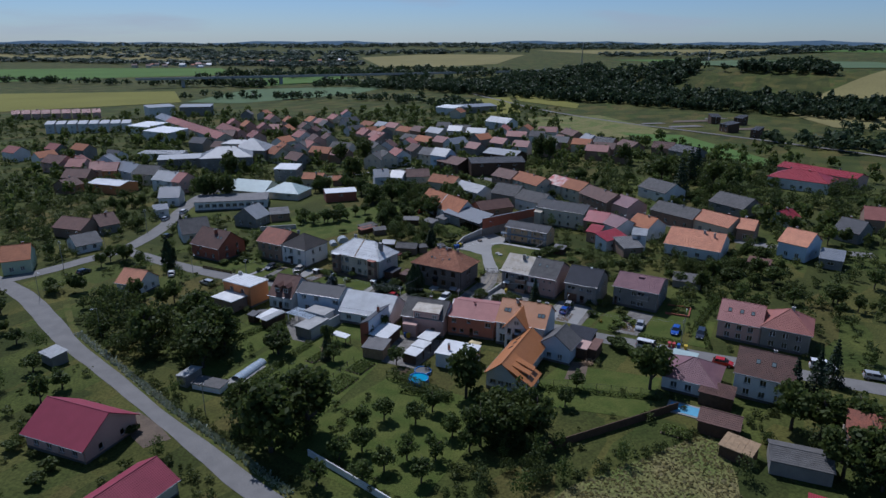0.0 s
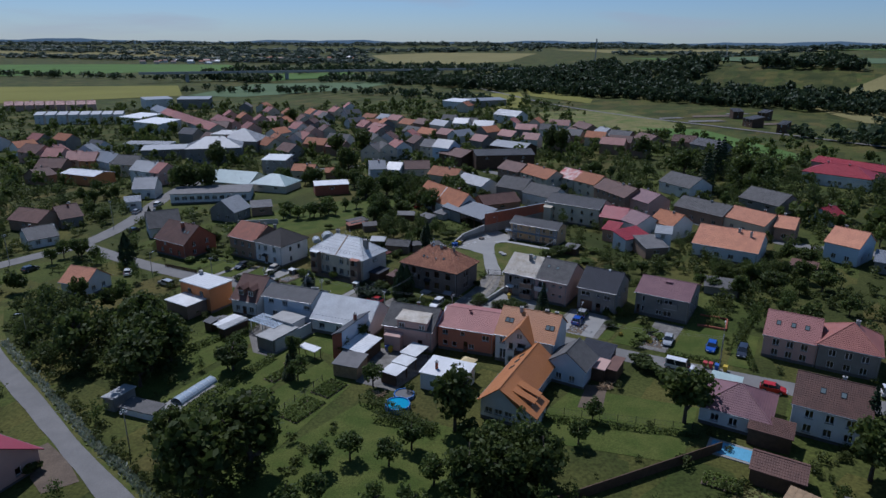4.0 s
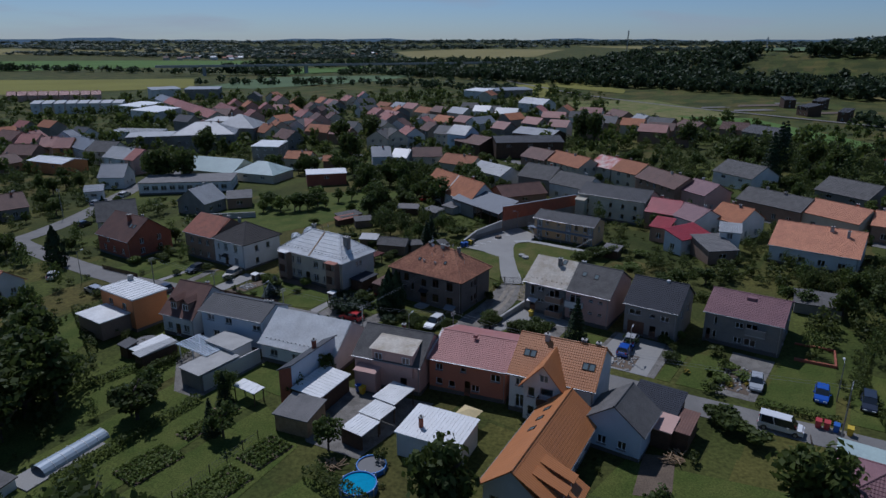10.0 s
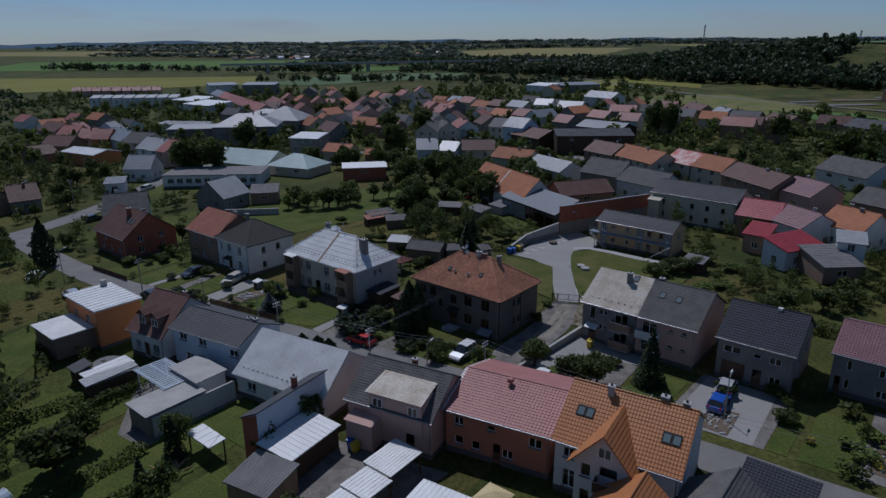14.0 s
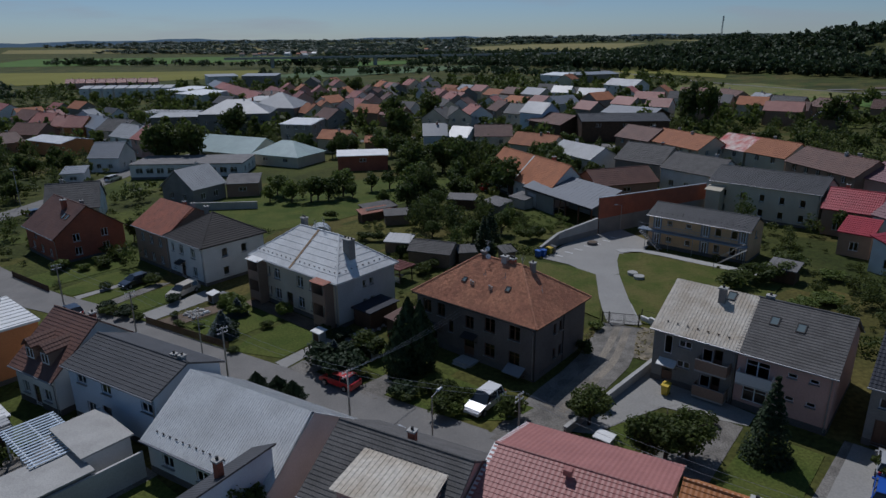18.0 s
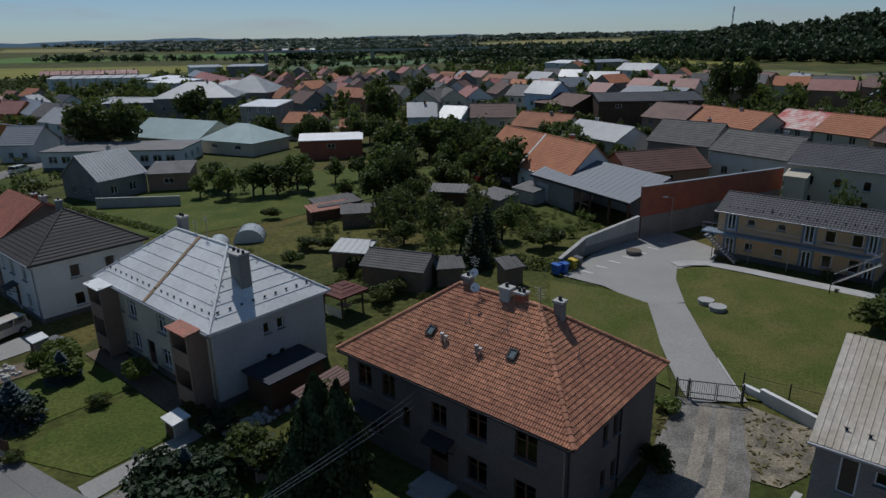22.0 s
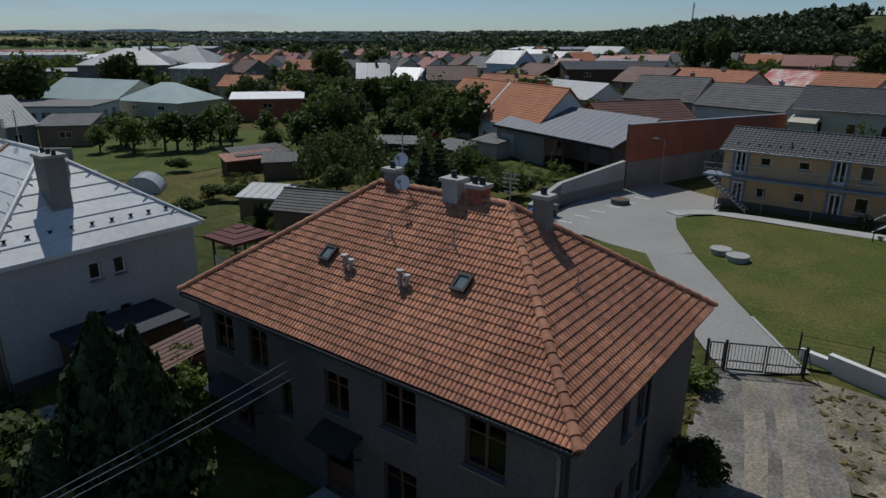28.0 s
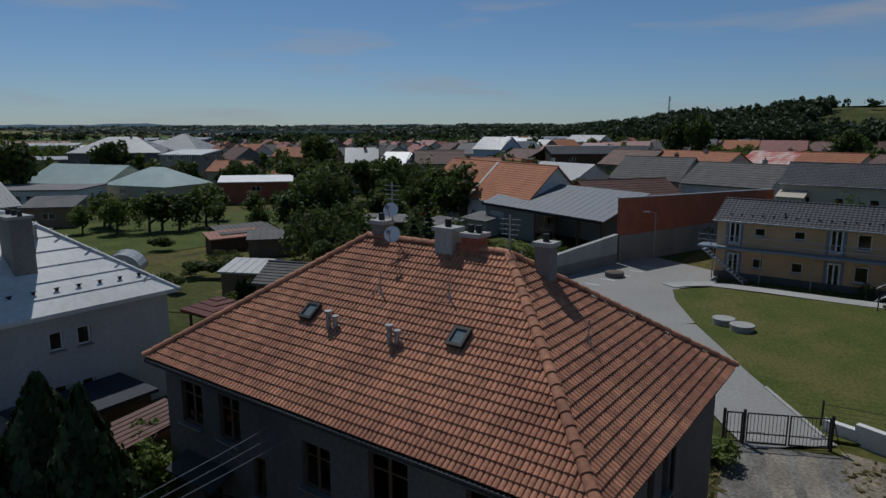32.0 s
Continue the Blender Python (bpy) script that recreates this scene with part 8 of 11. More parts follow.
belts = belt([(-700, 1010), (-595, 975), (-401, 900), (-223, 830), (-150, 790)], 160, 14, 8, 14, 1)
belts += belt([(-60, 790), (10, 770), (80, 720), (120, 640)], 150, 40, 8, 15, 2)
belts += belt([(-240, 640), (-100, 600), (0, 560), (60, 480), (70, 430)], 130, 18, 6, 10, 12)
belts += belt([(-240, 1080), (-60, 1150), (100, 1050), (170, 900)], 260, 110, 10, 16, 3)
belts += belt([(-1100, 1980), (-705, 1800), (-369, 1627), (-49, 1436)], 220, 60, 10, 18, 4)
belts += belt([(-1450, 2700), (-898, 2360), (-447, 2038), (-54, 1757)], 160, 90, 12, 22, 5)
belts += belt([(-1900, 3000), (-1100, 2950), (-537, 2500), (-59, 2150), (500, 2300)], 260, 120, 12, 24, 6)
belts += belt([(-2300, 3900), (-1200, 3900), (-300, 3700), (600, 3500), (1500, 3300)], 420, 300, 16, 30, 7)
belts += belt([(500, 1150), (800, 1050), (1200, 950), (1700, 900)], 110, 40, 10, 16, 8)
belts += belt([(700, 1800), (1300, 1800), (1900, 1700)], 150, 80, 12, 20, 9)
belts += belt([(600, 2900), (1500, 2800), (2600, 2500)], 240, 200, 14, 26, 10)
belts += belt([(300, 250), (340, 215), (380, 180)], 30, 10, 5, 9, 11)
belts += belt([(230, 205), (262, 175), (290, 130), (300, 80)], 70, 16, 6, 12, 13)
belts += belt([(-420, 420), (-340, 330), (-280, 230), (-250, 120)], 110, 40, 6, 11, 14)
# paler, greyer leaves: distance haze is put into the colour of far trees
HAZED_LEAF = leaf_mat("hazed_leaves", (0.070, 0.098, 0.072), (0.115, 0.145, 0.105), 0.3)
wood("field_trees", [b for b in belts if math.hypot(b[0], b[1]) < 1250], FAR_LEAF, "tree belts and copses between the fields", 0.28, 45, 8, "wood")
wood("distant_trees", [(x, y, h * 0.85, r * 2.0) for x, y, h, r in belts if math.hypot(x, y) >= 1250], HAZED_LEAF, "woods far off across the plain, paled by painted haze", 0.32, 45, 9, "wood")


def far_settlement():
    """Roofs of the next village, far across the fields."""
    rng = random.Random(17)
    for i in range(46):
        x, y = rng.uniform(-560, -60), rng.uniform(1480, 1760)
        ob = thing("far_house", x, y, rng.uniform(-60, 60), "small pale house of a village far off", "house", "far village")
        L, W, e = rng.uniform(10, 16), 9, rng.uniform(3, 6)
        Shape().box(-L / 2, L / 2, -W / 2, W / 2, 0, e).put("wall", rng.choice([WHITE_PLASTER, CREAM_PLASTER]), ob)
        roof(ob, L, W, e, 3, "gable", rng.choice([RED_TILE, BROWN_TILE, ORANGE_TILE, LIGHT_SHEET]), "flat")


far_settlement()


def viaduct():
    ob = thing("viaduct", -60, 890, 0, "long pale concrete motorway viaduct on piers", "bridge")
    a, b = Vector((-330, 800)), Vector((330, 1010))
    d = (b - a).normalized()
    yaw = math.degrees(math.atan2(d.y, d.x))
    m = pose(a.x + 60, a.y - 890, 9.0, 0, 0, yaw)
    L = (b - a).length
    Shape().box(0, L, -6.5, 6.5, 0, 1.7).put("deck", CONCRETE, ob, "", m)
    for sy in (-6.4, 6.4):
        Shape().box(0, L, sy - 0.15, sy + 0.15, 1.7, 2.7).put("parapet", CONCRETE, ob, "", m)
    for i in range(9):
        x = 60 + i * 68
        Shape().box(x - 2.2, x + 2.2, -3.5, 3.5, -11, 0).put("pier", CONCRETE, ob, "", m)


viaduct()


def mast(x, y, h, name="radio_mast", label="tall lattice radio mast on the hill"):
    ob = thing(name, x, y, 20, label, "mast")
    w = 0.9
    for sx, sy in ((-w, -w), (w, -w), (w, w), (-w, w)):
        Shape().tube((sx, sy, 0), (sx * 0.4, sy * 0.4, h), 0.22, 5).put("leg", METAL, ob)
    n = 12
    for i in range(n):
        z0, z1 = h * i / n, h * (i + 1) / n
        k0, k1 = w * (1 - 0.6 * i / n), w * (1 - 0.6 * (i + 1) / n)
        Shape().tube((-k0, -k0, z0), (k1, -k1, z1), 0.1, 4).tube((k0, k0, z0), (-k1, k1, z1), 0.1, 4).tube((-k0, k0, z0), (-k1, -k1, z1), 0.1, 4).put("brace", METAL, ob)
    for z in (h - 2, h - 5):
        Shape().tube((0.6, -0.9, z - 1.2), (0.6, -0.9, z + 1.2), 0.4, 6).put("antenna", WHITE_FRAME, ob)


mast(331, 900, 58.6 - gz(331, 900))
mast(255, 850, 14, label="slim lattice mast at the edge of the wood")
mast(520, 850, 17, label="slim mast among hill-top fields")


def far_hills():
    """The low hills that close the view, their distance haze painted as blue glow."""
    m = bpy.data.materials.new("hill_haze_glow")
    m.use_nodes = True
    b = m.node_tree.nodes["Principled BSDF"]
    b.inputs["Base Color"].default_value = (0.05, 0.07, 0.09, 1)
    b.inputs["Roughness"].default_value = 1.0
    # blue emission stands in for the haze of distance
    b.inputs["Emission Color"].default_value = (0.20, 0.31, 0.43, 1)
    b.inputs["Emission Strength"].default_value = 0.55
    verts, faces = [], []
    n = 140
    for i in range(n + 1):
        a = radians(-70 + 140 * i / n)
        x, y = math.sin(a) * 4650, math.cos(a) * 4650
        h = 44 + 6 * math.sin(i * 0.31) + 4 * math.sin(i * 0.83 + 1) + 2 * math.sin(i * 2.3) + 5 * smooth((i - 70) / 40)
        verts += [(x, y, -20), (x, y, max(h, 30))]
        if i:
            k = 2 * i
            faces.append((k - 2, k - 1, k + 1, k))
    tagged(new("backdrop_hills", mesh("backdrop_hills", verts, faces, m)), "low hills on the horizon, blue haze painted in as glow", "hills", kind="structure")


far_hills()

# ---- the yard behind the gate ----
lodging = house("lodging_block", 28.0, 38.9, -39.2, 14.4, 5.8, 4.75, 1.25, wall=YELLOW_PLASTER, cover=DARK_TILE, course=0.34,
                front=[(0.9, 1.8, 2.75, 4.65, "fix"), win(3.2, 3.6, 0.8, 0.65), win(6.0, 3.6, 0.8, 0.65), (8.0, 8.9, 2.75, 4.65, "fix"), win(10.2, 3.2, 0.9, 1.2), win(12.4, 3.2, 0.9, 1.2), (13.2, 14.0, 2.75, 4.65, "fix"),
                       (0.9, 1.8, 0.12, 2.1, "fix"), win(3.2, 1.0, 0.8, 0.8), win(6.0, 1.0, 0.8, 0.8), (8.0, 8.9, 0.12, 2.1, "fix"), win(10.2, 0.8, 0.9, 1.2), win(12.4, 0.8, 0.9, 1.2), (13.2, 14.0, 0.12, 2.1, "fix")],
                left=even(5.8, 1, 0.9, 1.1, (3.2, 0.9)), right=even(5.8, 1, 0.9, 1.1, (3.2,)), label="yellow two-storey lodging block with a dark grey tiled roof", category="house")
GALLERY_BLUE = mat("grey_blue_steel", (0.20, 0.24, 0.29), 0.5, 0.08, 2, 15, 0.05)
for dx in (0.9, 8.0, 13.2):
    for z0, z1 in ((0.12, 2.1), (2.75, 4.65)):
        x0, x1 = -7.2 + dx, -7.2 + dx + (0.9 if dx < 13 else 0.8)
        Shape().box(x0 - 0.2, x0 - 0.01, -2.94, -2.905, z0, z1 + 0.1).box(x1 + 0.01, x1 + 0.2, -2.94, -2.905, z0, z1 + 0.1).box(x0 - 0.01, x1 + 0.01, -2.94, -2.905, z1, z1 + 0.1).put("door_surround", GALLERY_BLUE, lodging, "grey-blue painted door surround")
        Shape().box(x0 + 0.05, x0 + 0.14, -2.86, -2.83, z0 + 0.05, z1 - 0.05).box(x1 - 0.14, x1 - 0.05, -2.86, -2.83, z0 + 0.05, z1 - 0.05).box((x0 + x1) / 2 - 0.06, (x0 + x1) / 2 + 0.06, -2.86, -2.83, z0 + 0.05, z1 - 0.05).box(x0 + 0.14, x1 - 0.14, -2.86, -2.83, z0 + 0.05, z0 + 0.25).box(x0 + 0.14, x1 - 0.14, -2.86, -2.83, z1 - 0.16, z1 - 0.05).put("door_frame", WHITE_FRAME, lodging, "white glazed double door frame")
Shape().box(-7.2, 7.2, -4.05, -2.92, 2.5, 2.66).put("gallery", GALLERY_BLUE, lodging, "grey-blue steel access gallery")
Shape().box(-8.4, -7.2, -4.05, -2.4, 2.5, 2.66).put("landing", GALLERY_BLUE, lodging)
for i in range(5):
    gx = -7.1 + i * 3.55
    Shape().tube((gx, -4.0, 0), (gx, -4.0, 2.5), 0.05, 6).put("gallery_post", METAL, lodging)
for i in range(17):
    gx = -8.3 + i * 0.96
    Shape().tube((gx, -4.02, 2.66), (gx, -4.02, 3.6), 0.018, 4).put("baluster", METAL, lodging)
for z in (3.6, 3.15):
    Shape().tube((-8.4, -4.02, z), (7.2, -4.02, z), 0.028, 5).put("handrail", METAL, lodging)
for sx, sgn in ((-7.6, 1), (7.4, -1)):
    for i in range(12):
        Shape().box(sx + sgn * i * 0.27 - 0.14, sx + sgn * i * 0.27 + 0.14, -5.05, -4.1, 2.45 - i * 0.2, 2.5 - i * 0.2).put("stair_tread", METAL, lodging)
    for y in (-5.05, -4.1):
        Shape().tube((sx, y, 2.5), (sx + sgn * 3.2, y, 0.1), 0.06, 5).put("stringer", METAL, lodging)
        Shape().tube((sx, y, 3.45), (sx + sgn * 3.2, y, 1.05), 0.025, 5).put("stair_rail", METAL, lodging)
Shape().box(-7.25, 7.25, -2.96, -2.91, 0.0, 0.5).put("base_band", DARK_STONE, lodging)
Shape().tube((-2.4, -2.2, 5.0), (-2.4, -2.2, 5.5), 0.06, 6).put("vent_pipe", DARK_METAL, lodging)
snow_guards(lodging, 14.4, 5.8, 4.75, 1.25, ("front",), 0.75, 0.4)

barn = thing("open_barn", 12.0, 60.6, -59.7, "open-fronted barn with a blue-grey sheet roof", "barn")
FOOT.append((12.0, 60.6, -59.7, 20, 6))
BLUE_SHEET = mat("blue_grey_sheet", (0.115, 0.132, 0.155), 0.6, 0.06, 0.6, 5, 0.06, tint=(0.098, 0.112, 0.13))
bsh = Shape()
seam_slope(bsh, (-10.0, -4.1, 3.5), (10.0, -4.1, 3.5), (10.0, 2.3, 5.9), (-10.0, 2.3, 5.9), 1.0, 0.03, 0.015)
bsh.slab([(-10.0, -4.1, 3.45), (10.0, -4.1, 3.45), (10.0, 2.3, 5.85), (-10.0, 2.3, 5.85)], 0.12)
bsh.put("roof", BLUE_SHEET, barn)
Shape().box(-9.8, 9.8, 1.9, 2.15, 0, 5.6).put("back_wall", CONCRETE, barn)
Shape().box(-9.8, -9.55, -3.7, 1.9, 0, 3.4).put("side_wall", CONCRETE, barn)
Shape().box(-9.55, -0.6, -3.8, -3.55, 0, 3.35).put("front_wall", GREY_PLASTER, barn)
Shape().box(-8.6, -6.0, -3.86, -3.81, 0.3, 2.7).put("barn_door", CONCRETE, barn, "pale framed barn door")
for px in (2.6, 6.2, 9.5):
    Shape().box(px - 0.12, px + 0.12, -3.8, -3.56, 0, 3.4).put("post", DARK_WOOD, barn)
Shape().tube((0.4, -3.6, 0.2), (1.2, -3.6, 3.2), 0.08, 5).tube((0.2, -3.6, 1.6), (2.2, -3.6, 1.5), 0.07, 5).put("propped_beam", PALE_WOOD, barn)
Shape().box(-9.9, 9.9, -4.22, -4.1, 3.25, 3.55).put("fascia", DARK_METAL, barn)


def long_wall(name, x0, y0, x1, y1, h0, h1, t, material, label, cap=None, category="wall", base=None, base_h=0.0):
    """A free-standing wall between two places; its top may slope; it can have a base band and a coping."""
    d = Vector((x1 - x0, y1 - y0))
    L = d.length
    ob = thing(name, x0, y0, math.degrees(math.atan2(d.y, d.x)), label, category)
    dz = gz(x1, y1) - gz(x0, y0)
    def body(za, zb, ta, m, nm):
        Shape().add([(0, -ta, za[0]), (L, -ta, za[1] + dz), (L, ta, za[1] + dz), (0, ta, za[0]), (0, -ta, zb[0]), (L, -ta, zb[1] + dz), (L, ta, zb[1] + dz), (0, ta, zb[0])],
                    [(3, 2, 1, 0), (4, 5, 6, 7), (0, 1, 5, 4), (1, 2, 6, 5), (2, 3, 7, 6), (3, 0, 4, 7)]).put(nm, m, ob)
    body((-0.4, -0.4), (h0, h1), t / 2, material, "wall_body")
    if base:
        body((-0.4, -0.4), (base_h, base_h), t / 2 + 0.04, base, "wall_base")
    if cap:
        body((h0, h1), (h0 + 0.08, h1 + 0.08), t / 2 + 0.06, cap, "coping")
    return ob


long_wall("brick_wall", 14.2, 47.2, 35.0, 60.0, 6.0, 5.3, 0.35, RED_BRICK, "tall red brick wall on a stained stone base", METAL, base=GREY_PLASTER, base_h=2.6)
long_wall("yard_wall", 7.2, 41.6, 14.0, 47.0, 1.9, 2.7, 0.3, CONCRETE, "grey rendered yard wall with pale coping", CONCRETE, base=GREY_PLASTER, base_h=1.0)
long_wall("yard_wall", 4.0, 36.6, 7.2, 41.6, 1.3, 1.9, 0.3, GREY_PLASTER, "lower grey garden wall", CONCRETE)
long_wall("block_wall", 13.9, 12.9, 15.9, 9.6, 0.85, 0.85, 0.3, WHITE_PLASTER, "low white block wall beside the drive")
long_wall("block_wall", 13.2, 13.9, 13.9, 12.9, 0.6, 0.6, 0.3, WHITE_PLASTER, "end block of a low white wall")
long_wall("kerb", 13.0, 18.2, 12.85, 13.3, 0.16, 0.16, 0.16, CONCRETE, "pale concrete kerb along the paved drive", category="kerb")
long_wall("drive_wall", *at(6.2, -5.0), *at(7.4, 9.5), 0.75, 1.0, 0.25, CONCRETE, "low concrete wall along the drive", CONCRETE)
lodge = house("lodge", 45.2, 57.2, -41, 17.5, 9.2, 5.9, 1.9, wall=CREAM_PLASTER, cover=DARK_TILE, course=0.36, front=even(17.5, 5, 0.9, 1.2, (3.4, 0.9)), left=even(9.2, 2, 0.9, 1.2, (3.4,)), label="cream two-storey guest building with a dark low roof", category="house")
Shape().box(-8.6, -6.2, -6.6, -4.62, 0, 4.6).slab([(-8.8, -6.8, 4.6), (-6.0, -6.8, 4.6), (-6.0, -4.6, 5.2), (-8.8, -4.6, 5.2)], 0.1).put("bay", CREAM_PLASTER, lodge)
farm = house("farm_building", 6.3, 75.4, -63, 24.5, 8.8, 3.8, 4.1, wall=WHITE_PLASTER, cover=ORANGE_TILE, course=0.36, front=even(21, 4, 1.0, 1.1, (1.0,)) + [(9.2, 11.6, 0.05, 2.6, "gate")], right=even(7.6, 1, 1.0, 1.0, (1.2,)), label="long white farm building with an orange tile roof", category="house")
Shape().box(-0.16, 0.16, -4.8, -0.1, 3.2, 3.3).slab([(-0.2, -4.85, 3.62), (0.2, -4.85, 3.62), (0.2, 0, 8.16), (-0.2, 0, 8.16)], 0.1).put("party_ridge", WHITE_PLASTER, farm)
chimney(farm, 5.6, 0.8, 6.4, 8.7, 0.7, 0.6, RED_BRICK)


def ring_cover(x, y, r, h, label):
    ob = thing("well_cover", x, y, 0, label, "well")
    Shape().tube((0, 0, -0.1), (0, 0, h - 0.1), r, 24).put("ring", CONCRETE, ob)
    Shape().tube((0, 0, h - 0.1), (0, 0, h), r + 0.05, 24).put("lid", CONCRETE, ob)


ring_cover(15.4, 28.0, 0.62, 0.5, "round concrete well ring with a pale lid")
ring_cover(15.9, 26.6, 0.66, 0.5, "round concrete well ring with a pale lid")
planter = thing("planter", 12.4, 41.6, 0, "low dark round concrete planter filled with soil", "planter")
Shape().tube((0, 0, -0.1), (0, 0, 0.5), 0.78, 24).put("ring", DARK_STONE, planter)
Shape().tube((0, 0, 0.5), (0, 0, 0.52), 0.64, 24).put("soil", SOIL, planter)
for i in range(7):
    x, y = 5.6 + i * 1.62, 36.4 + i * 1.45
    m = Shape().box(0, 2.4, -0.06, 0.06, 0, 0.012).mesh("bay_line", WHITE_FRAME)
    ob = new("parking_line", m)
    ob.matrix_basis = pose(x + 0.6, y + 0.2, gz(x, y) + 0.112, 0, 0, -39)
    tagged(ob, "faded white parking bay line", "road marking", "parking bays", "structure")


def yard_gate():
    ob = thing("metal_gate", 8.7, 13.2, -12, "dark steel double gate with vertical bars", "gate")
    for px in (0.0, 0.75, 3.95):
        Shape().box(px - 0.05, px + 0.05, -0.05, 0.05, -0.1, 1.5).put("gate_post", DARK_METAL, ob)
    for a, b in ((0.08, 0.68), (0.84, 2.36), (2.42, 3.88)):
        leaf = Shape().box(a, b, -0.02, 0.02, 0.12, 0.17).box(a, b, -0.02, 0.02, 1.33, 1.38).box(a, a + 0.05, -0.02, 0.02, 0.17, 1.33).box(b - 0.05, b, -0.02, 0.02, 0.17, 1.33).box(a + 0.05, b - 0.05, -0.02, 0.02, 0.5, 0.54).put("gate_leaf", DARK_METAL, ob)
        n = int((b - a) / 0.13)
        for i in range(1, n):
            x = a + (b - a) * i / n
            Shape().tube((x, 0, 0.17), (x, 0, 1.33), 0.011, 4).put("gate_bar", DARK_METAL, leaf)
    Shape().box(1.0, 1.45, -0.1, -0.03, 0.55, 0.62).box(3.2, 3.6, -0.1, -0.03, 0.5, 0.57).put("latch", METAL, ob)
    Shape().tube((4.5, 0.6, 0), (3.98, 0.0, 1.3), 0.025, 4).put("gate_stay", DARK_METAL, ob)


yard_gate()
lamp_post = thing("sign_post", 26.6, 30.0, 0, "short dark post on a concrete foot in the lawn", "post")
Shape().tube((0, 0, 0.08), (0, 0, 1.6), 0.04, 6).put("pole", DARK_METAL, lamp_post)
Shape().box(-0.2, 0.2, -0.2, 0.2, 0, 0.08).put("foot", CONCRETE, lamp_post)


def wheelie_bin(x, y, color, yaw, label):
    ob = thing("waste_bin", x, y, yaw, label, "bin", "waste bins")
    Shape().add([(-0.25, -0.3, 0.08), (0.25, -0.3, 0.08), (0.25, 0.3, 0.08), (-0.25, 0.3, 0.08), (-0.32, -0.4, 1.0), (0.32, -0.4, 1.0), (0.32, 0.38, 1.0), (-0.32, 0.38, 1.0)],
                [(3, 2, 1, 0), (0, 1, 5, 4), (1, 2, 6, 5), (2, 3, 7, 6), (3, 0, 4, 7)]).put("body", color, ob)
    Shape().slab([(-0.35, -0.44, 1.06), (0.35, -0.44, 1.06), (0.35, 0.42, 1.14), (-0.35, 0.42, 1.14)], 0.08).put("lid", color, ob)
    for sx in (-0.3, 0.3):
        Shape().tube((sx - 0.04, 0.3, 0.12), (sx + 0.04, 0.3, 0.12), 0.12, 10).put("wheel", DARK_METAL, ob)


BIN_BLUE = mat("blue_plastic", (0.03, 0.12, 0.42), 0.45, 0.05, 2, 12, 0.03)
BIN_YELLOW = mat("yellow_plastic", (0.60, 0.42, 0.03), 0.45, 0.05, 2, 12, 0.03)
BIN_RED = mat("red_plastic", (0.45, 0.05, 0.05), 0.45, 0.05, 2, 12, 0.03)
BIN_GREY = mat("grey_plastic", (0.10, 0.10, 0.10), 0.5, 0.05, 2, 12, 0.03)
for x, y, c, l in ((3.6, 35.8, BIN_BLUE, "blue plastic waste bin by the yard wall"), (4.4, 36.2, BIN_BLUE, "blue plastic waste bin by the yard wall"), (5.4, 37.2, BIN_YELLOW, "yellow plastic waste bin by the yard wall"), (6.0, 37.9, BIN_GREY, "grey plastic waste bin by the yard wall")):
    wheelie_bin(x, y, c, 45, l)
for s, n, c, l in ((53.3, -3.6, BIN_RED, "red waste bin on the roadside"), (54.2, -3.5, BIN_RED, "red waste bin on the roadside"), (55.2, -3.5, BIN_BLUE, "large blue waste bin on the roadside"), (56.6, -3.4, BIN_YELLOW, "yellow waste bin on the roadside"), (10.2, 5.9, BIN_YELLOW, "yellow waste bin by the house door"), (-41.7, -6.8, BIN_GREY, "grey waste bin by the garden wall"), (-41.0, -6.6, BIN_GREY, "grey waste bin by the garden wall"), (1.2, -27.4, BIN_BLUE, "blue waste bin in the courtyard"), (2.0, -27.6, BIN_YELLOW, "yellow waste bin in the courtyard")):
    wheelie_bin(*at(s, n), c, STREET_YAW, l)


# ---- cars ----
TYRE = mat("tyre_rubber", (0.02, 0.02, 0.02), 0.85, 0.1, 3, 20, 0.1)
CAR_GLASS = mat("car_glass", (0.02, 0.025, 0.03), 0.05, 0.02, 2, 10, 0.0, spec=0.8)
LAMP_WHITE = mat("headlight_lens", (0.7, 0.72, 0.75), 0.15, 0.02, 2, 10, 0.0)
LAMP_RED = mat("tail_light_lens", (0.35, 0.02, 0.02), 0.2, 0.02, 2, 10, 0.0)


def paint(name, color):
    m = mat(name, color, 0.28, 0.03, 1.0, 8.0, 0.0, spec=0.6)
    m.node_tree.nodes["Principled BSDF"].inputs["Coat Weight"].default_value = 0.6
    return m


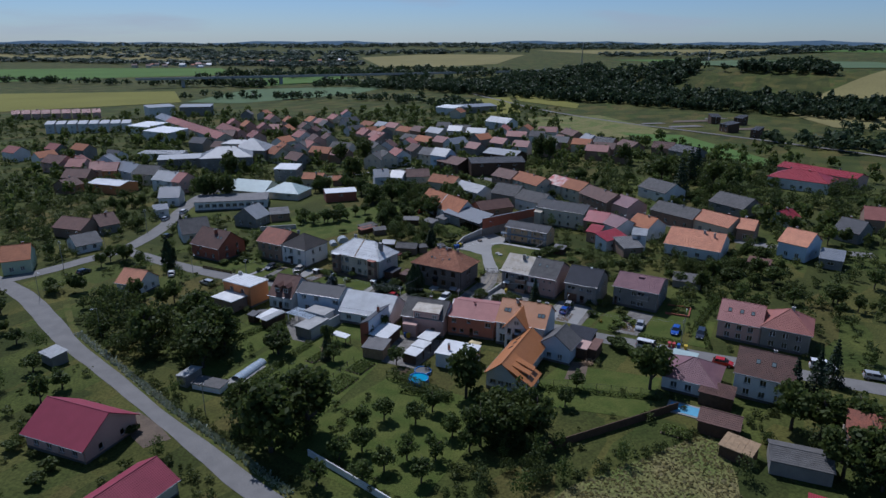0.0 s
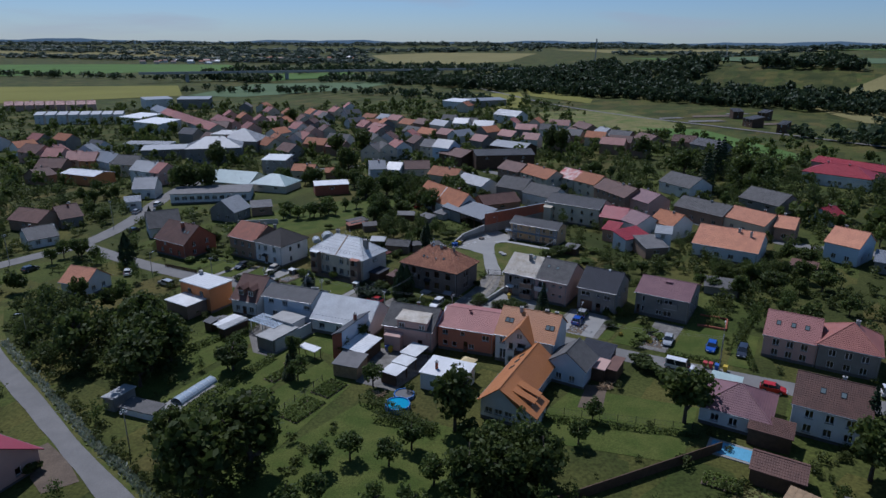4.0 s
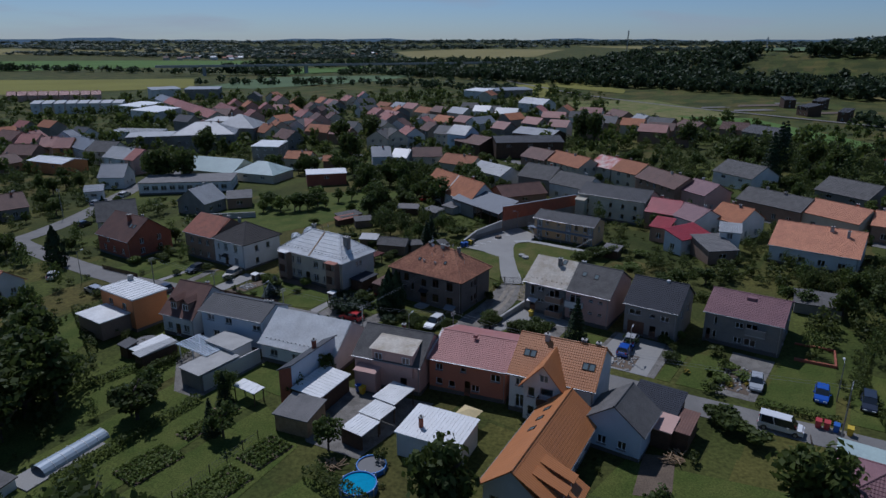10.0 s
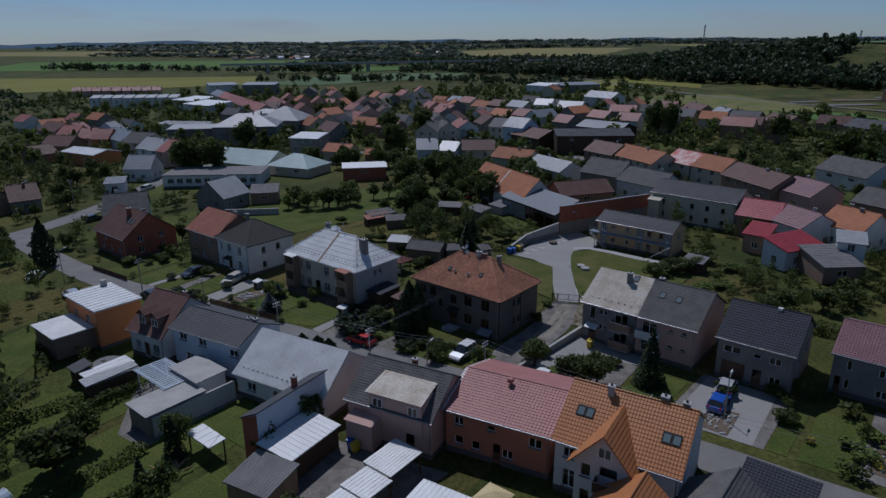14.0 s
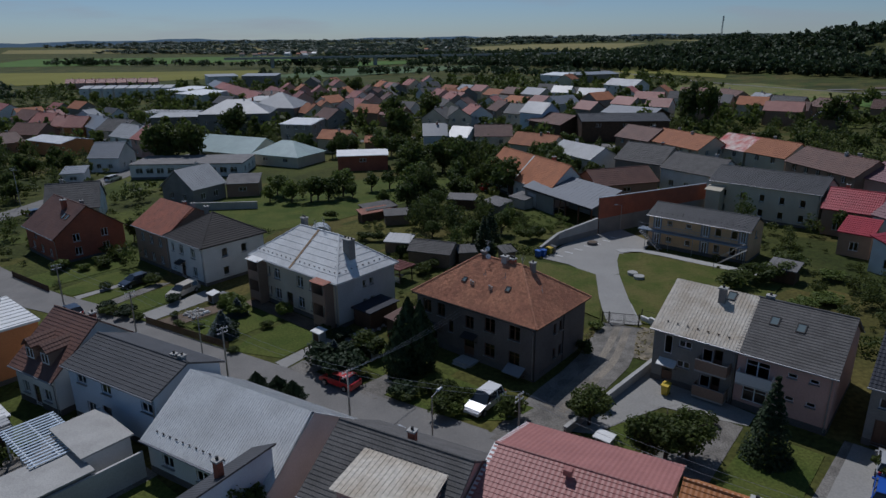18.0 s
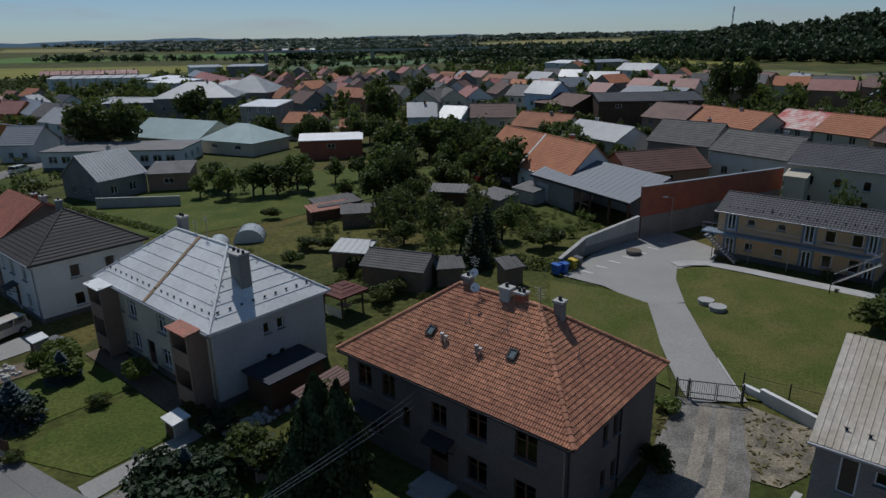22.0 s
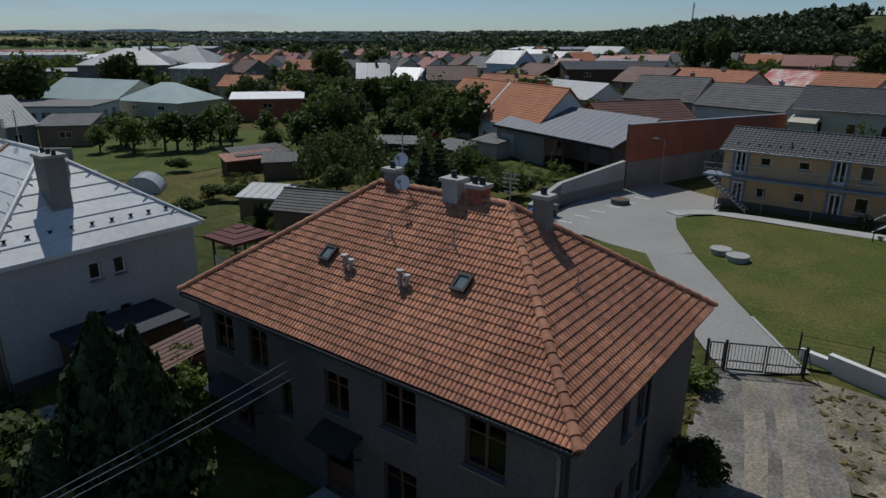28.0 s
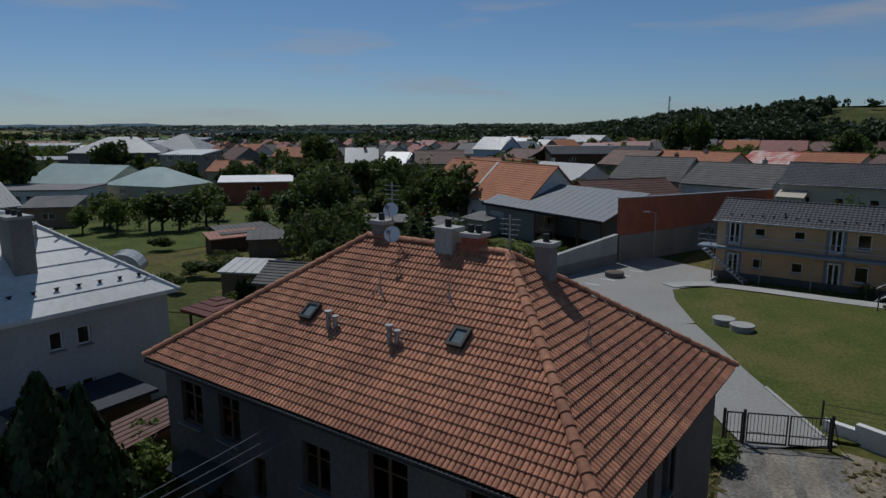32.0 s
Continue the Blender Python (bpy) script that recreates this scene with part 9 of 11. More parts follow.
def car(x, y, yaw, color, label, kind="hatch", name="car"):
    """A parked car, its nose towards +x: lower body, cabin glass, roof, wheels, lamps."""
    ob = thing(name, x, y, yaw, label, "car", "parked cars")
    L, W, H = {"hatch": (4.1, 1.76, 1.48), "estate": (4.6, 1.8, 1.52), "suv": (4.4, 1.84, 1.66), "van": (5.0, 1.95, 1.95)}[kind]
    h = L / 2
    nose, tail = (0.62, 0.92) if kind != "van" else (0.85, 1.0)
    prof = [(-h, 0.32), (-h + 0.05, 0.85), (-h + 0.2, tail), (h * 0.42 if kind != "van" else h * 0.62, 0.98), (h - 0.25, nose + 0.12), (h - 0.02, nose - 0.1), (h, 0.32)]
    sh = Shape()
    n = len(prof)
    ins = [0.08, 0.02, 0.03, 0.03, 0.08, 0.16, 0.16]
    verts = [(px, -W / 2 + i, pz) for (px, pz), i in zip(prof, ins)] + [(px, W / 2 - i, pz) for (px, pz), i in zip(prof, ins)]
    faces = [tuple(range(n)), tuple(reversed(range(n, 2 * n)))] + [((i + 1) % n, i, n + i, n + (i + 1) % n) for i in range(n)]
    sh.add(verts, faces)
    body = sh.put("body", color, ob)
    ra, rb = (-h + 0.55, h * 0.12) if kind in ("hatch", "suv") else ((-h + 0.25, h * 0.15) if kind == "estate" else (-h + 0.15, h * 0.42))
    ba, bb = -h + 0.15, (h * 0.5 if kind != "van" else h * 0.72)
    gi, ri = 0.07, 0.26
    Shape().add([(ba, -W / 2 + gi, 0.9), (bb, -W / 2 + gi, 0.93), (bb, W / 2 - gi, 0.93), (ba, W / 2 - gi, 0.9), (ra, -W / 2 + ri, H - 0.06), (rb, -W / 2 + ri, H - 0.06), (rb, W / 2 - ri, H - 0.06), (ra, W / 2 - ri, H - 0.06)],
                [(0, 1, 5, 4), (1, 2, 6, 5), (2, 3, 7, 6), (3, 0, 4, 7)]).put("glass", CAR_GLASS, ob)
    Shape().slab([(ra - 0.05, -W / 2 + ri - 0.04, H - 0.03), (rb + 0.05, -W / 2 + ri - 0.04, H - 0.03), (rb - 0.1, 0, H), (rb + 0.05, W / 2 - ri + 0.04, H - 0.03), (ra - 0.05, W / 2 - ri + 0.04, H - 0.03), (ra, 0, H)], 0.05).put("roof", color, ob)
    for sy in (-1, 1):
        for px in (0.42, 0.05):
            q = ra + (rb - ra) * px
            Shape().tube((ba + (bb - ba) * px, sy * (W / 2 - gi + 0.01), 0.9), (q, sy * (W / 2 - ri + 0.015), H - 0.06), 0.045, 5).put("pillar", color, ob)
    for wx in (-h + 0.8, h - 0.85):
        for sy in (-1, 1):
            ty = Shape().tube((wx, sy * (W / 2 - 0.2), 0.32), (wx, sy * (W / 2 + 0.01), 0.32), 0.32, 16).put("wheel", TYRE, ob)
            Shape().tube((wx, sy * (W / 2 + 0.005), 0.32), (wx, sy * (W / 2 + 0.02), 0.32), 0.2, 10).put("rim", METAL, ty)
    for sy in (-1, 1):
        Shape().box(h - 0.16, h - 0.01, sy * (W / 2 - 0.42) - 0.2, sy * (W / 2 - 0.42) + 0.2, nose - 0.14, nose - 0.02).put("headlight", LAMP_WHITE, ob)
        Shape().box(-h - 0.01, -h + 0.12, sy * (W / 2 - 0.25) - 0.1, sy * (W / 2 - 0.25) + 0.1, 0.68, 0.92).put("tail_light", LAMP_RED, ob)
        Shape().box(h * 0.3, h * 0.3 + 0.14, sy * (W / 2 + 0.08) - 0.09, sy * (W / 2 + 0.08) + 0.09, 0.95, 1.08).put("mirror", color, ob)
    return ob


WHITE_CAR, RED_CAR, BLUE_CAR = paint("white_car_paint", (0.75, 0.75, 0.74)), paint("red_car_paint", (0.50, 0.02, 0.02)), paint("blue_car_paint", (0.02, 0.09, 0.42))
SILVER_CAR, DARK_CAR, BEIGE_CAR = paint("silver_car_paint", (0.42, 0.43, 0.44)), paint("dark_car_paint", (0.03, 0.035, 0.05)), paint("beige_car_paint", (0.55, 0.50, 0.42))
car(-4.6, -3.6, -125, WHITE_CAR, "white hatchback parked on the grass verge", "suv")
car(-18.3, 0.0, 150, RED_CAR, "bright red hatchback with a dark roof", "hatch")
car(-43.2, 22.0, -110, BEIGE_CAR, "beige estate car on a drive", "estate")
car(-51.4, 25.6, -120, DARK_CAR, "dark blue car on a garden drive", "hatch")
car(-67, 15.8, 143, SILVER_CAR, "silver car by the roadside", "estate")
car(23.2, -15.0, 55, BLUE_CAR, "bright blue car on a paved forecourt", "hatch")
car(25.2, -11.9, 58, SILVER_CAR, "silver car on a paved forecourt", "hatch")
car(*at(45.4, 2.6), -120, SILVER_CAR, "silver car on a garden drive", "hatch")
car(*at(53.0, 4.0), -125, BLUE_CAR, "blue car parked on a lawn", "hatch")
car(*at(58.2, 5.0), -125, DARK_CAR, "black estate car on a drive", "estate")
car(*at(49.6, -6.6), -36, WHITE_CAR, "white van standing at the kerb", "van", "van")
car(*at(64.5, -6.5), -35, RED_CAR, "red car parked on the street", "hatch")
car(*at(82.0, 1.2), -30, WHITE_CAR, "white van parked by the street", "van", "van")
car(*at(-3.8, -14.4), 142, SILVER_CAR, "pale car parked behind the low house", "hatch")
car(*at(-52.5, -20.6), 142, DARK_CAR, "dark car parked by the row houses", "hatch")
car(-2.6, 80.0, 20, RED_CAR, "small red car by the farm building", "hatch")
car(-90, 63, 70, DARK_CAR, "dark car on the main road", "hatch")
car(-97, 86, 80, SILVER_CAR, "grey car parked by the road", "hatch")
car(-104, 30, 60, DARK_CAR, "dark car by the junction", "hatch")
car(-93, 96, 80, WHITE_CAR, "white car parked by the road", "estate")
car(-78.5, 24.5, 100, WHITE_CAR, "white car in a garden drive", "hatch")
car(*at(91, 1.6), -30, SILVER_CAR, "silver car by the street end", "estate")


# ---- poles, lamps and wires ----
def street_lamp(x, y, h, yaw, label="grey street lamp on a slim pole"):
    ob = thing("street_lamp", x, y, yaw, label, "street lamp", "street lamps")
    Shape().tube((0, 0, -0.1), (0, 0, h), 0.075, 8, 0.045).put("pole", METAL, ob)
    Shape().tube((0, 0, h - 0.05), (0.9, 0, h + 0.12), 0.03, 6).put("arm", METAL, ob)
    Shape().add([(0.75, -0.13, h + 0.06), (1.4, -0.1, h + 0.12), (1.4, 0.1, h + 0.12), (0.75, 0.13, h + 0.06), (0.8, -0.09, h + 0.2), (1.35, -0.06, h + 0.2), (1.35, 0.06, h + 0.2), (0.8, 0.09, h + 0.2)], [(3, 2, 1, 0), (4, 5, 6, 7), (0, 1, 5, 4), (1, 2, 6, 5), (2, 3, 7, 6), (3, 0, 4, 7)]).put("lamp_head", LIGHT_SHEET, ob)


def utility_pole(x, y, h, yaw, label="slim pole with cross arms and insulators"):
    ob = thing("utility_pole", x, y, yaw, label, "pole", "utility poles")
    Shape().tube((0, 0, -0.1), (0, 0, h), 0.1, 8, 0.07).put("pole", METAL, ob)
    for z in (h - 0.15, h - 0.55):
        arm = Shape().box(-0.6, 0.6, -0.03, 0.03, z - 0.03, z + 0.03).put("cross_arm", METAL, ob)
        for ix in (-0.5, -0.2, 0.2, 0.5):
            Shape().tube((ix, 0, z + 0.03), (ix, 0, z + 0.16), 0.035, 6).put("insulator", WHITE_FRAME, arm)


POLES = [(-16.0, -6.9, 5.5), (-29.5, 1.0, 5.5), (-43.1, 9.8, 5.5), (-2.1, -10.4, 5.5), (-57, 18.6, 5.5), (13.5, -22.0, 5.5), (41.2, -38.0, 7.5), (-112, 36, 8), (-99, 71, 8), (-53.5, -48.5, 6.5)]
for x, y, h in POLES:
    utility_pole(x, y, h, STREET_YAW + 90)
for x, y, h, w in ((-8.8, -10.3, 5.2, 60), (-33.2, 4.1, 5.2, 60), (-72, 22, 6, 60), (22.9, -17.4, 5, 60), (-108, 12, 7, -20), (-104, 47, 7, 160), (-84, -13, 7, -130), (46, -30, 5.5, 60), (18, 48.4, 4.5, 200)):
    street_lamp(x, y, h, w)


def wire(a, b, sag=0.4, label="thin sagging overhead wire"):
    a, b = Vector(a), Vector(b)
    pts = [a.lerp(b, i / 8) - Vector((0, 0, sag * 4 * (i / 8) * (1 - i / 8))) for i in range(9)]
    side = Vector((0, 0, 1)).cross(b - a).normalized() * 0.012
    lift = Vector((0, 0, 0.012))
    verts = [p + o for p in pts for o in (side, lift, -side, -lift)]
    faces = [(4 * i + j, 4 * i + (j + 1) % 4, 4 * i + 4 + (j + 1) % 4, 4 * i + 4 + j) for i in range(8) for j in range(4)]
    ob = new("wire", mesh("wire", verts, faces, METAL))
    tagged(ob, label, "wire", "overhead wires")


line = [(-57, 18.6), (-43.1, 9.8), (-29.5, 1.0), (-16.0, -6.9), (-2.1, -10.4), (13.5, -22.0), (41.2, -38.0)]
for (xa, ya), (xb, yb) in zip(line, line[1:]):
    for off in (-0.5, 0.5):
        wire((xa + off * 0.6, ya + off * 0.6, gz(xa, ya) + 5.5), (xb + off * 0.6, yb + off * 0.6, gz(xb, yb) + (5.5 if xb < 40 else 7.0)))
for i, (wx, wz) in enumerate(((-9.4, 4.9), (-9.2, 4.7), (-9.0, 4.5))):
    p = at(wx, 0.4)
    wire((-16.0 + 0.2 * i, -6.9 + 0.2 * i, gz(-16, -6.9) + 5.4), (p[0], p[1], gz(*p) + wz), 0.25, "service wire running to the house front")


# ---- fences, hedges and sheds ----
def fence(x0, y0, x1, y1, h, label, post_gap=2.2, slat=False, material=None, name="fence"):
    """Posts with rails or mesh wires, or with upright slats."""
    d = Vector((x1 - x0, y1 - y0))
    L = d.length
    yaw = math.degrees(math.atan2(d.y, d.x))
    material = material or DARK_METAL
    ob = thing(name, x0, y0, yaw, label, "fence")
    n = max(1, int(L / post_gap))
    dz = gz(x1, y1) - gz(x0, y0)
    pm = Shape().box(-0.04, 0.04, -0.04, 0.04, -0.2, h + 0.05).mesh("post", material)
    for i in range(n + 1):
        part_data("post", pm, ob, "", pose(L * i / n, 0, dz * i / n))
    for z in (0.25, h - 0.12):
        Shape().tube((0, 0, z), (L, 0, z + dz), 0.03 if slat else 0.015, 4).put("rail", material, ob)
    if slat:
        sm = Shape().box(-0.045, 0.045, -0.05, -0.025, 0.05, h).mesh("slat", material)
        k = min(int(L / 0.14), 160)
        for i in range(k):
            part_data("slat", sm, ob, "", pose(L * (i + 0.5) / k, 0, dz * (i + 0.5) / k))
    else:
        sh = Shape()
        for z in (0.45, 0.65, 0.85, 1.05):
            if z < h - 0.2:
                sh.tube((0, 0, z), (L, 0, z + dz), 0.008, 3)
        if sh.v:
            sh.put("mesh_wire", material, ob)
    return ob


fence(*at(-42.9, -16.0), *at(-29.4, -13.7), 0.9, "low dark brick and timber street fence", 2.4, True, DARK_WOOD)
fence(*at(-24.6, 0.5), *at(-16.4, 0.5), 0.8, "low dark slatted garden fence", 2.0, True, DARK_WOOD)
fence(*at(-74, -20.2), *at(-63.2, -19.3), 0.9, "low timber street fence", 2.2, True, DARK_WOOD)
fence(13.3, 14.2, 22.5, 8.5, 1.2, "thin wire fence on posts behind the lawn", 2.4)
fence(*at(6.4, -5.4), *at(12.4, -4.6), 0.8, "dark timber fence by the drive", 1.6, True, DARK_WOOD)
fence(*at(35, -31.5), *at(58, -24), 1.2, "wire garden fence on thin posts", 2.6)
fence(*at(-2, -42), *at(-0.2, -64), 1.1, "wire fence between two gardens", 2.4)
long_wall("field_wall", -60.2, 65.7, -48.0, 66.8, 1.5, 1.4, 0.25, CONCRETE, "low grey rendered wall beside the open field", CONCRETE)
long_wall("garden_wall", -34.2, -63.2, -20.5, -77.8, 1.2, 1.2, 0.2, WHITE_PLASTER, "thin pale concrete garden wall")
long_wall("garden_wall", 3.3, -67.7, 30.6, -58.8, 1.5, 1.5, 0.15, DARK_WOOD, "dark board garden fence wall")
range_w = shed("outbuilding", *at(-5.1, -30.2), STREET_YAW - 82, 9.6, 2.0, 4.7, 1.0, BLUE_PLASTER, DARK_TILE, "narrow pale blue outbuilding with a tall blank wall", style="flat", category="outbuilding")
Shape().add([(4.84, -1.03, 0), (4.84, 1.03, 0), (4.84, 1.03, 5.6), (4.84, -1.03, 4.7)], [(0, 1, 2, 3)]).put("brick_end", RED_BRICK, range_w, "dark unplastered brick end wall")
chimney(range_w, -1.0, 0.3, 5.0, 6.8, 0.45, 0.45, RED_BRICK)
hedge(*at(-33, -58), *at(-29.6, -39), 1.4, 1.3)
hedge(*at(12.7, -46.8), *at(23.0, -44.8), 1.2, 1.7, label="clipped green hedge below the round pool")
hedge(*at(-15.2, -40.4), *at(-13.9, -60), 1.3, 1.2, label="tall dark garden hedge")
hedge(*at(-27.4, -33), *at(-26.6, -42), 1.5, 1.2)
hedge(*at(8, -43.5), *at(23, -45.5), 1.7, 1.8, label="broad clipped hedge behind the pool")
hedge(*at(34, -34), *at(57, -26), 1.0, 0.9)
hedge(*at(-58, -34), *at(-40, -41), 1.3, 1.4)
hedge(*at(60.8, -0.8), *at(56.4, 14), 1.2, 0.9)
hedge(*at(46.2, -2.4), *at(55.6, -1.4), 1.0, 0.8)
hedge(*at(58.4, 33.8), *at(56.6, 6.5), 1.3, 1.1, label="dark clipped hedge between two gardens")
hedge(*at(53.7, 42.9), *at(59.7, 45.8), 1.3, 1.0, LEAF_LIGHT, "loose yellow-green hedge behind a garden")
hedge(*at(17.6, 24), *at(40, 30), 1.4, 2.0, label="wide loose hedge behind the houses")
hedge(-6, 40, 6.0, 36.8, 1.2, 1.2)
hedge(-66, 66, -40, 50, 0.8, 1.0, label="low ragged field hedge")

# its dark walls stand in for the shade under an open roof
shed("lean_to", *at(-1.4, -31.6), STREET_YAW + 98, 6.6, 3.9, 2.5, 0.4, DARK_WOOD, WHITE_SHEET, "courtyard lean-to with a bright white sheet roof", course=0.6, category="lean-to")
shed("garden_shed", *at(0.4, -37.3), STREET_YAW + 12, 4.6, 4.0, 2.3, 0.5, PALE_WOOD, FELT, "timber garden room with a dark ribbed roof", course=0.3)


def open_roof(s, n, L, W, h, rise, cover, label, gap=0.5, turn=0.0, name="canopy_roof"):
    """A thin sheet roof on posts, sloping down to the front."""
    ob = thing(name, *at(s, n), STREET_YAW + turn, label, "canopy")
    FOOT.append((*at(s, n), STREET_YAW + turn, L, W))
    sh = Shape()
    seam_slope(sh, (-L / 2, -W / 2, h), (L / 2, -W / 2, h), (L / 2, W / 2, h + rise), (-L / 2, W / 2, h + rise), gap)
    sh.slab([(-L / 2, -W / 2, h - 0.05), (L / 2, -W / 2, h - 0.05), (L / 2, W / 2, h + rise - 0.05), (-L / 2, W / 2, h + rise - 0.05)], 0.07)
    sh.put("roof", cover, ob)
    for sx in (-L / 2 + 0.15, L / 2 - 0.15):
        k = max(2, int(W / 2.6) + 1)
        for i in range(k):
            y = -W / 2 + 0.2 + (W - 0.4) * i / (k - 1)
            Shape().box(sx - 0.06, sx + 0.06, y - 0.06, y + 0.06, 0, h - 0.1 + rise * (y + W / 2) / W).put("post", DARK_WOOD, ob)
        Shape().slab([(sx - 0.05, -W / 2, h - 0.12), (sx + 0.05, -W / 2, h - 0.12), (sx + 0.05, W / 2, h + rise - 0.12), (sx - 0.05, W / 2, h + rise - 0.12)], 0.12).put("beam", DARK_WOOD, ob)
    return ob


open_roof(7.8, -28.2, 3.5, 4.3, 2.3, 0.25, LIGHT_SHEET, "patched grey sheet roof of a yard shelter", 0.35)
open_roof(8.3, -32.1, 3.3, 3.2, 2.2, 0.1, LIGHT_SHEET, "pale sheet roof of a long garden shelter", 0.4)
open_roof(8.5, -35.5, 3.3, 3.4, 2.05, 0.1, WHITE_SHEET, "pale sheet roof of a long garden shelter", 0.4)
Shape().box(-1.5, 1.5, -1.6, -1.5, 0, 2.0).put("back_boarding", DARK_WOOD, thing("board_screen", *at(8.5, -35.6), STREET_YAW, "dark board screen under the garden shelter", "screen"))
wf = shed("workshop", *at(17.3, -32.2), STREET_YAW + 8, 7.6, 5.6, 3.0, 0.3, WHITE_PLASTER, WHITE_SHEET, "white flat workshop with a ribbed white roof", course=0.45, category="workshop")
chimney(wf, -1.6, -1.0, 3.0, 4.6, 0.4, 0.4, RED_BRICK)
shed("back_annexe", *at(-20.6, -31.0), STREET_YAW, 5.6, 3.4, 2.9, 0.1, WHITE_PLASTER, CONCRETE, "flat-roofed back annexe with a gravelled roof", style="flat", category="annexe", front=[win(1.6, 0.9), (3.4, 4.4, 0.05, 2.1, "door")])
pergola = thing("pergola", *at(-23.6, -33.6), STREET_YAW, "white slatted pergola over a terrace", "pergola")
for px, py in ((-3.0, -1.6), (0.2, -1.6), (3.4, -1.6), (-3.0, 1.8)):
    Shape().box(px - 0.07, px + 0.07, py - 0.07, py + 0.07, 0, 2.5).put("post", WHITE_FRAME, pergola)
for py in (-1.6, 0.1, 1.8):
    Shape().box(-3.3, 3.7, py - 0.06, py + 0.06, 2.5, 2.66).put("beam", WHITE_FRAME, pergola)
slat_me = Shape().box(-0.1, 0.1, -2.0, 2.1, 0, 0.05).mesh("slat", BLUE_PLASTER)
for i in range(16):
    part_data("slat", slat_me, pergola, "", pose(-3.2 + i * 0.45, 0, 2.67))
shed("garden_garage", *at(-18.6, -36.0), STREET_YAW, 4.1, 6.4, 2.4, 0.1, GREY_PLASTER, CONCRETE, "long garage with a flat pale roof", style="flat", category="garage")
open_roof(-9.6, -36.8, 4.1, 1.9, 2.0, 0.12, WHITE_SHEET, "small shelter with a chipped white roof", 0.9)
long_wall("yard_wall", *at(-16.4, -38.8), *at(-16.2, -29.2), 2.3, 2.3, 0.2, LIGHT_RENDER, "grey rendered wall beside the back yard")
shed("garden_shed", *at(-29.4, -37.2), STREET_YAW - 4, 1.9, 5.6, 2.0, 0.15, DARK_WOOD, MID_SHEET, "low dark shed with a pale roof", course=0.5)
open_roof(-32.0, -36.4, 2.6, 5.6, 1.7, 0.2, WHITE_SHEET, "patched pale tarpaulin roof over garden goods", 0.8)
shed("garden_shed", *at(-34.5, -38.5), STREET_YAW, 2.0, 1.6, 1.8, 0.3, DARK_WOOD, DARK_TILE, "tiny dark garden hut", style="flat")
shed("garden_shed", *at(-25.1, -64.5), STREET_YAW - 82, 4.2, 2.3, 2.1, 0.2, GREY_PLASTER, MID_SHEET, "narrow shed with a pale sheet roof in the lower garden", course=0.5)
shed("garden_shed", *at(-19.6, -64.2), STREET_YAW + 12, 6.4, 2.6, 1.2, 0.15, WHITE_FRAME, SLATE, "low garden frame with a grey roof and white sides", style="flat")
shed("garden_shed", -89.4, -23.6, -40, 4.6, 3.2, 2.2, 0.3, GREY_PLASTER, MID_SHEET, "roadside shed with a pale roof", course=0.5)
for i, (x, y, l, w, yaw, c, m) in enumerate(((-23.2, 60.0, 7.6, 3.6, 38, SLATE, RUST_SHEET), (-19.3, 55.0, 5.0, 3.2, 12, SLATE, WORN_WOOD), (-17.0, 39.3, 4.6, 3.2, -12, MID_SHEET, WORN_WOOD), (-6.8, 33.8, 3.0, 2.2, 12, SLATE, WORN_WOOD), (-1.5, 62, 6, 4, -50, FELT, GREY_PLASTER), (3.5, 66, 5, 4, -50, FELT, CONCRETE), (-8, 66, 6.5, 3.5, -10, FELT, DARK_WOOD), (34, 26, 4, 3, -40, FELT, DARK_WOOD), (60, -3.2, 8.4, 7.0, -30, SLATE, GREY_PLASTER), (86, 6, 7, 5, -40, BROWN_TILE, WORN_WOOD), (-1.0, 33.6, 2.4, 1.8, 30, SLATE, WORN_WOOD))):
    shed("garden_shed", x, y, yaw, l * 0.82, w * 0.8, 1.75, 0.45, m, c, "weathered garden shed among the allotments", course=0.6, style="seam")


shed("garden_shed", -11.4, 34.0, -18, 6.2, 4.2, 2.1, 1.0, WORN_WOOD, SLATE, "old garden shed with a pale wall and a slate gable roof", course=0.3, style="tile", form="gable")
shed("lean_to", -23.6, 57.9, 38, 6.0, 1.6, 1.5, 0.4, DARK_WOOD, RUST_SHEET, "low rusty lean-to along an allotment shed", course=0.5, category="lean-to")
shed("flat_annexe", *at(-21.8, 0.7), STREET_YAW, 2.7, 4.2, 2.0, 0.1, DARK_WOOD, NAVY_TILE, "low dark annexe with a damp felt roof", style="flat", category="annexe")
shed("lean_to", *at(-17.0, 0.2), STREET_YAW - 4, 1.9, 3.0, 2.2, 0.4, DARK_WOOD, BROWN_TILE, "dark lean-to with a brown ribbed roof", course=0.3, category="lean-to")


WINE_BROWN = tile_mat("dark_red_shingle", (0.15, 0.045, 0.035), (0.10, 0.033, 0.028), 0.3, 0.0, 0.15, 0.7)


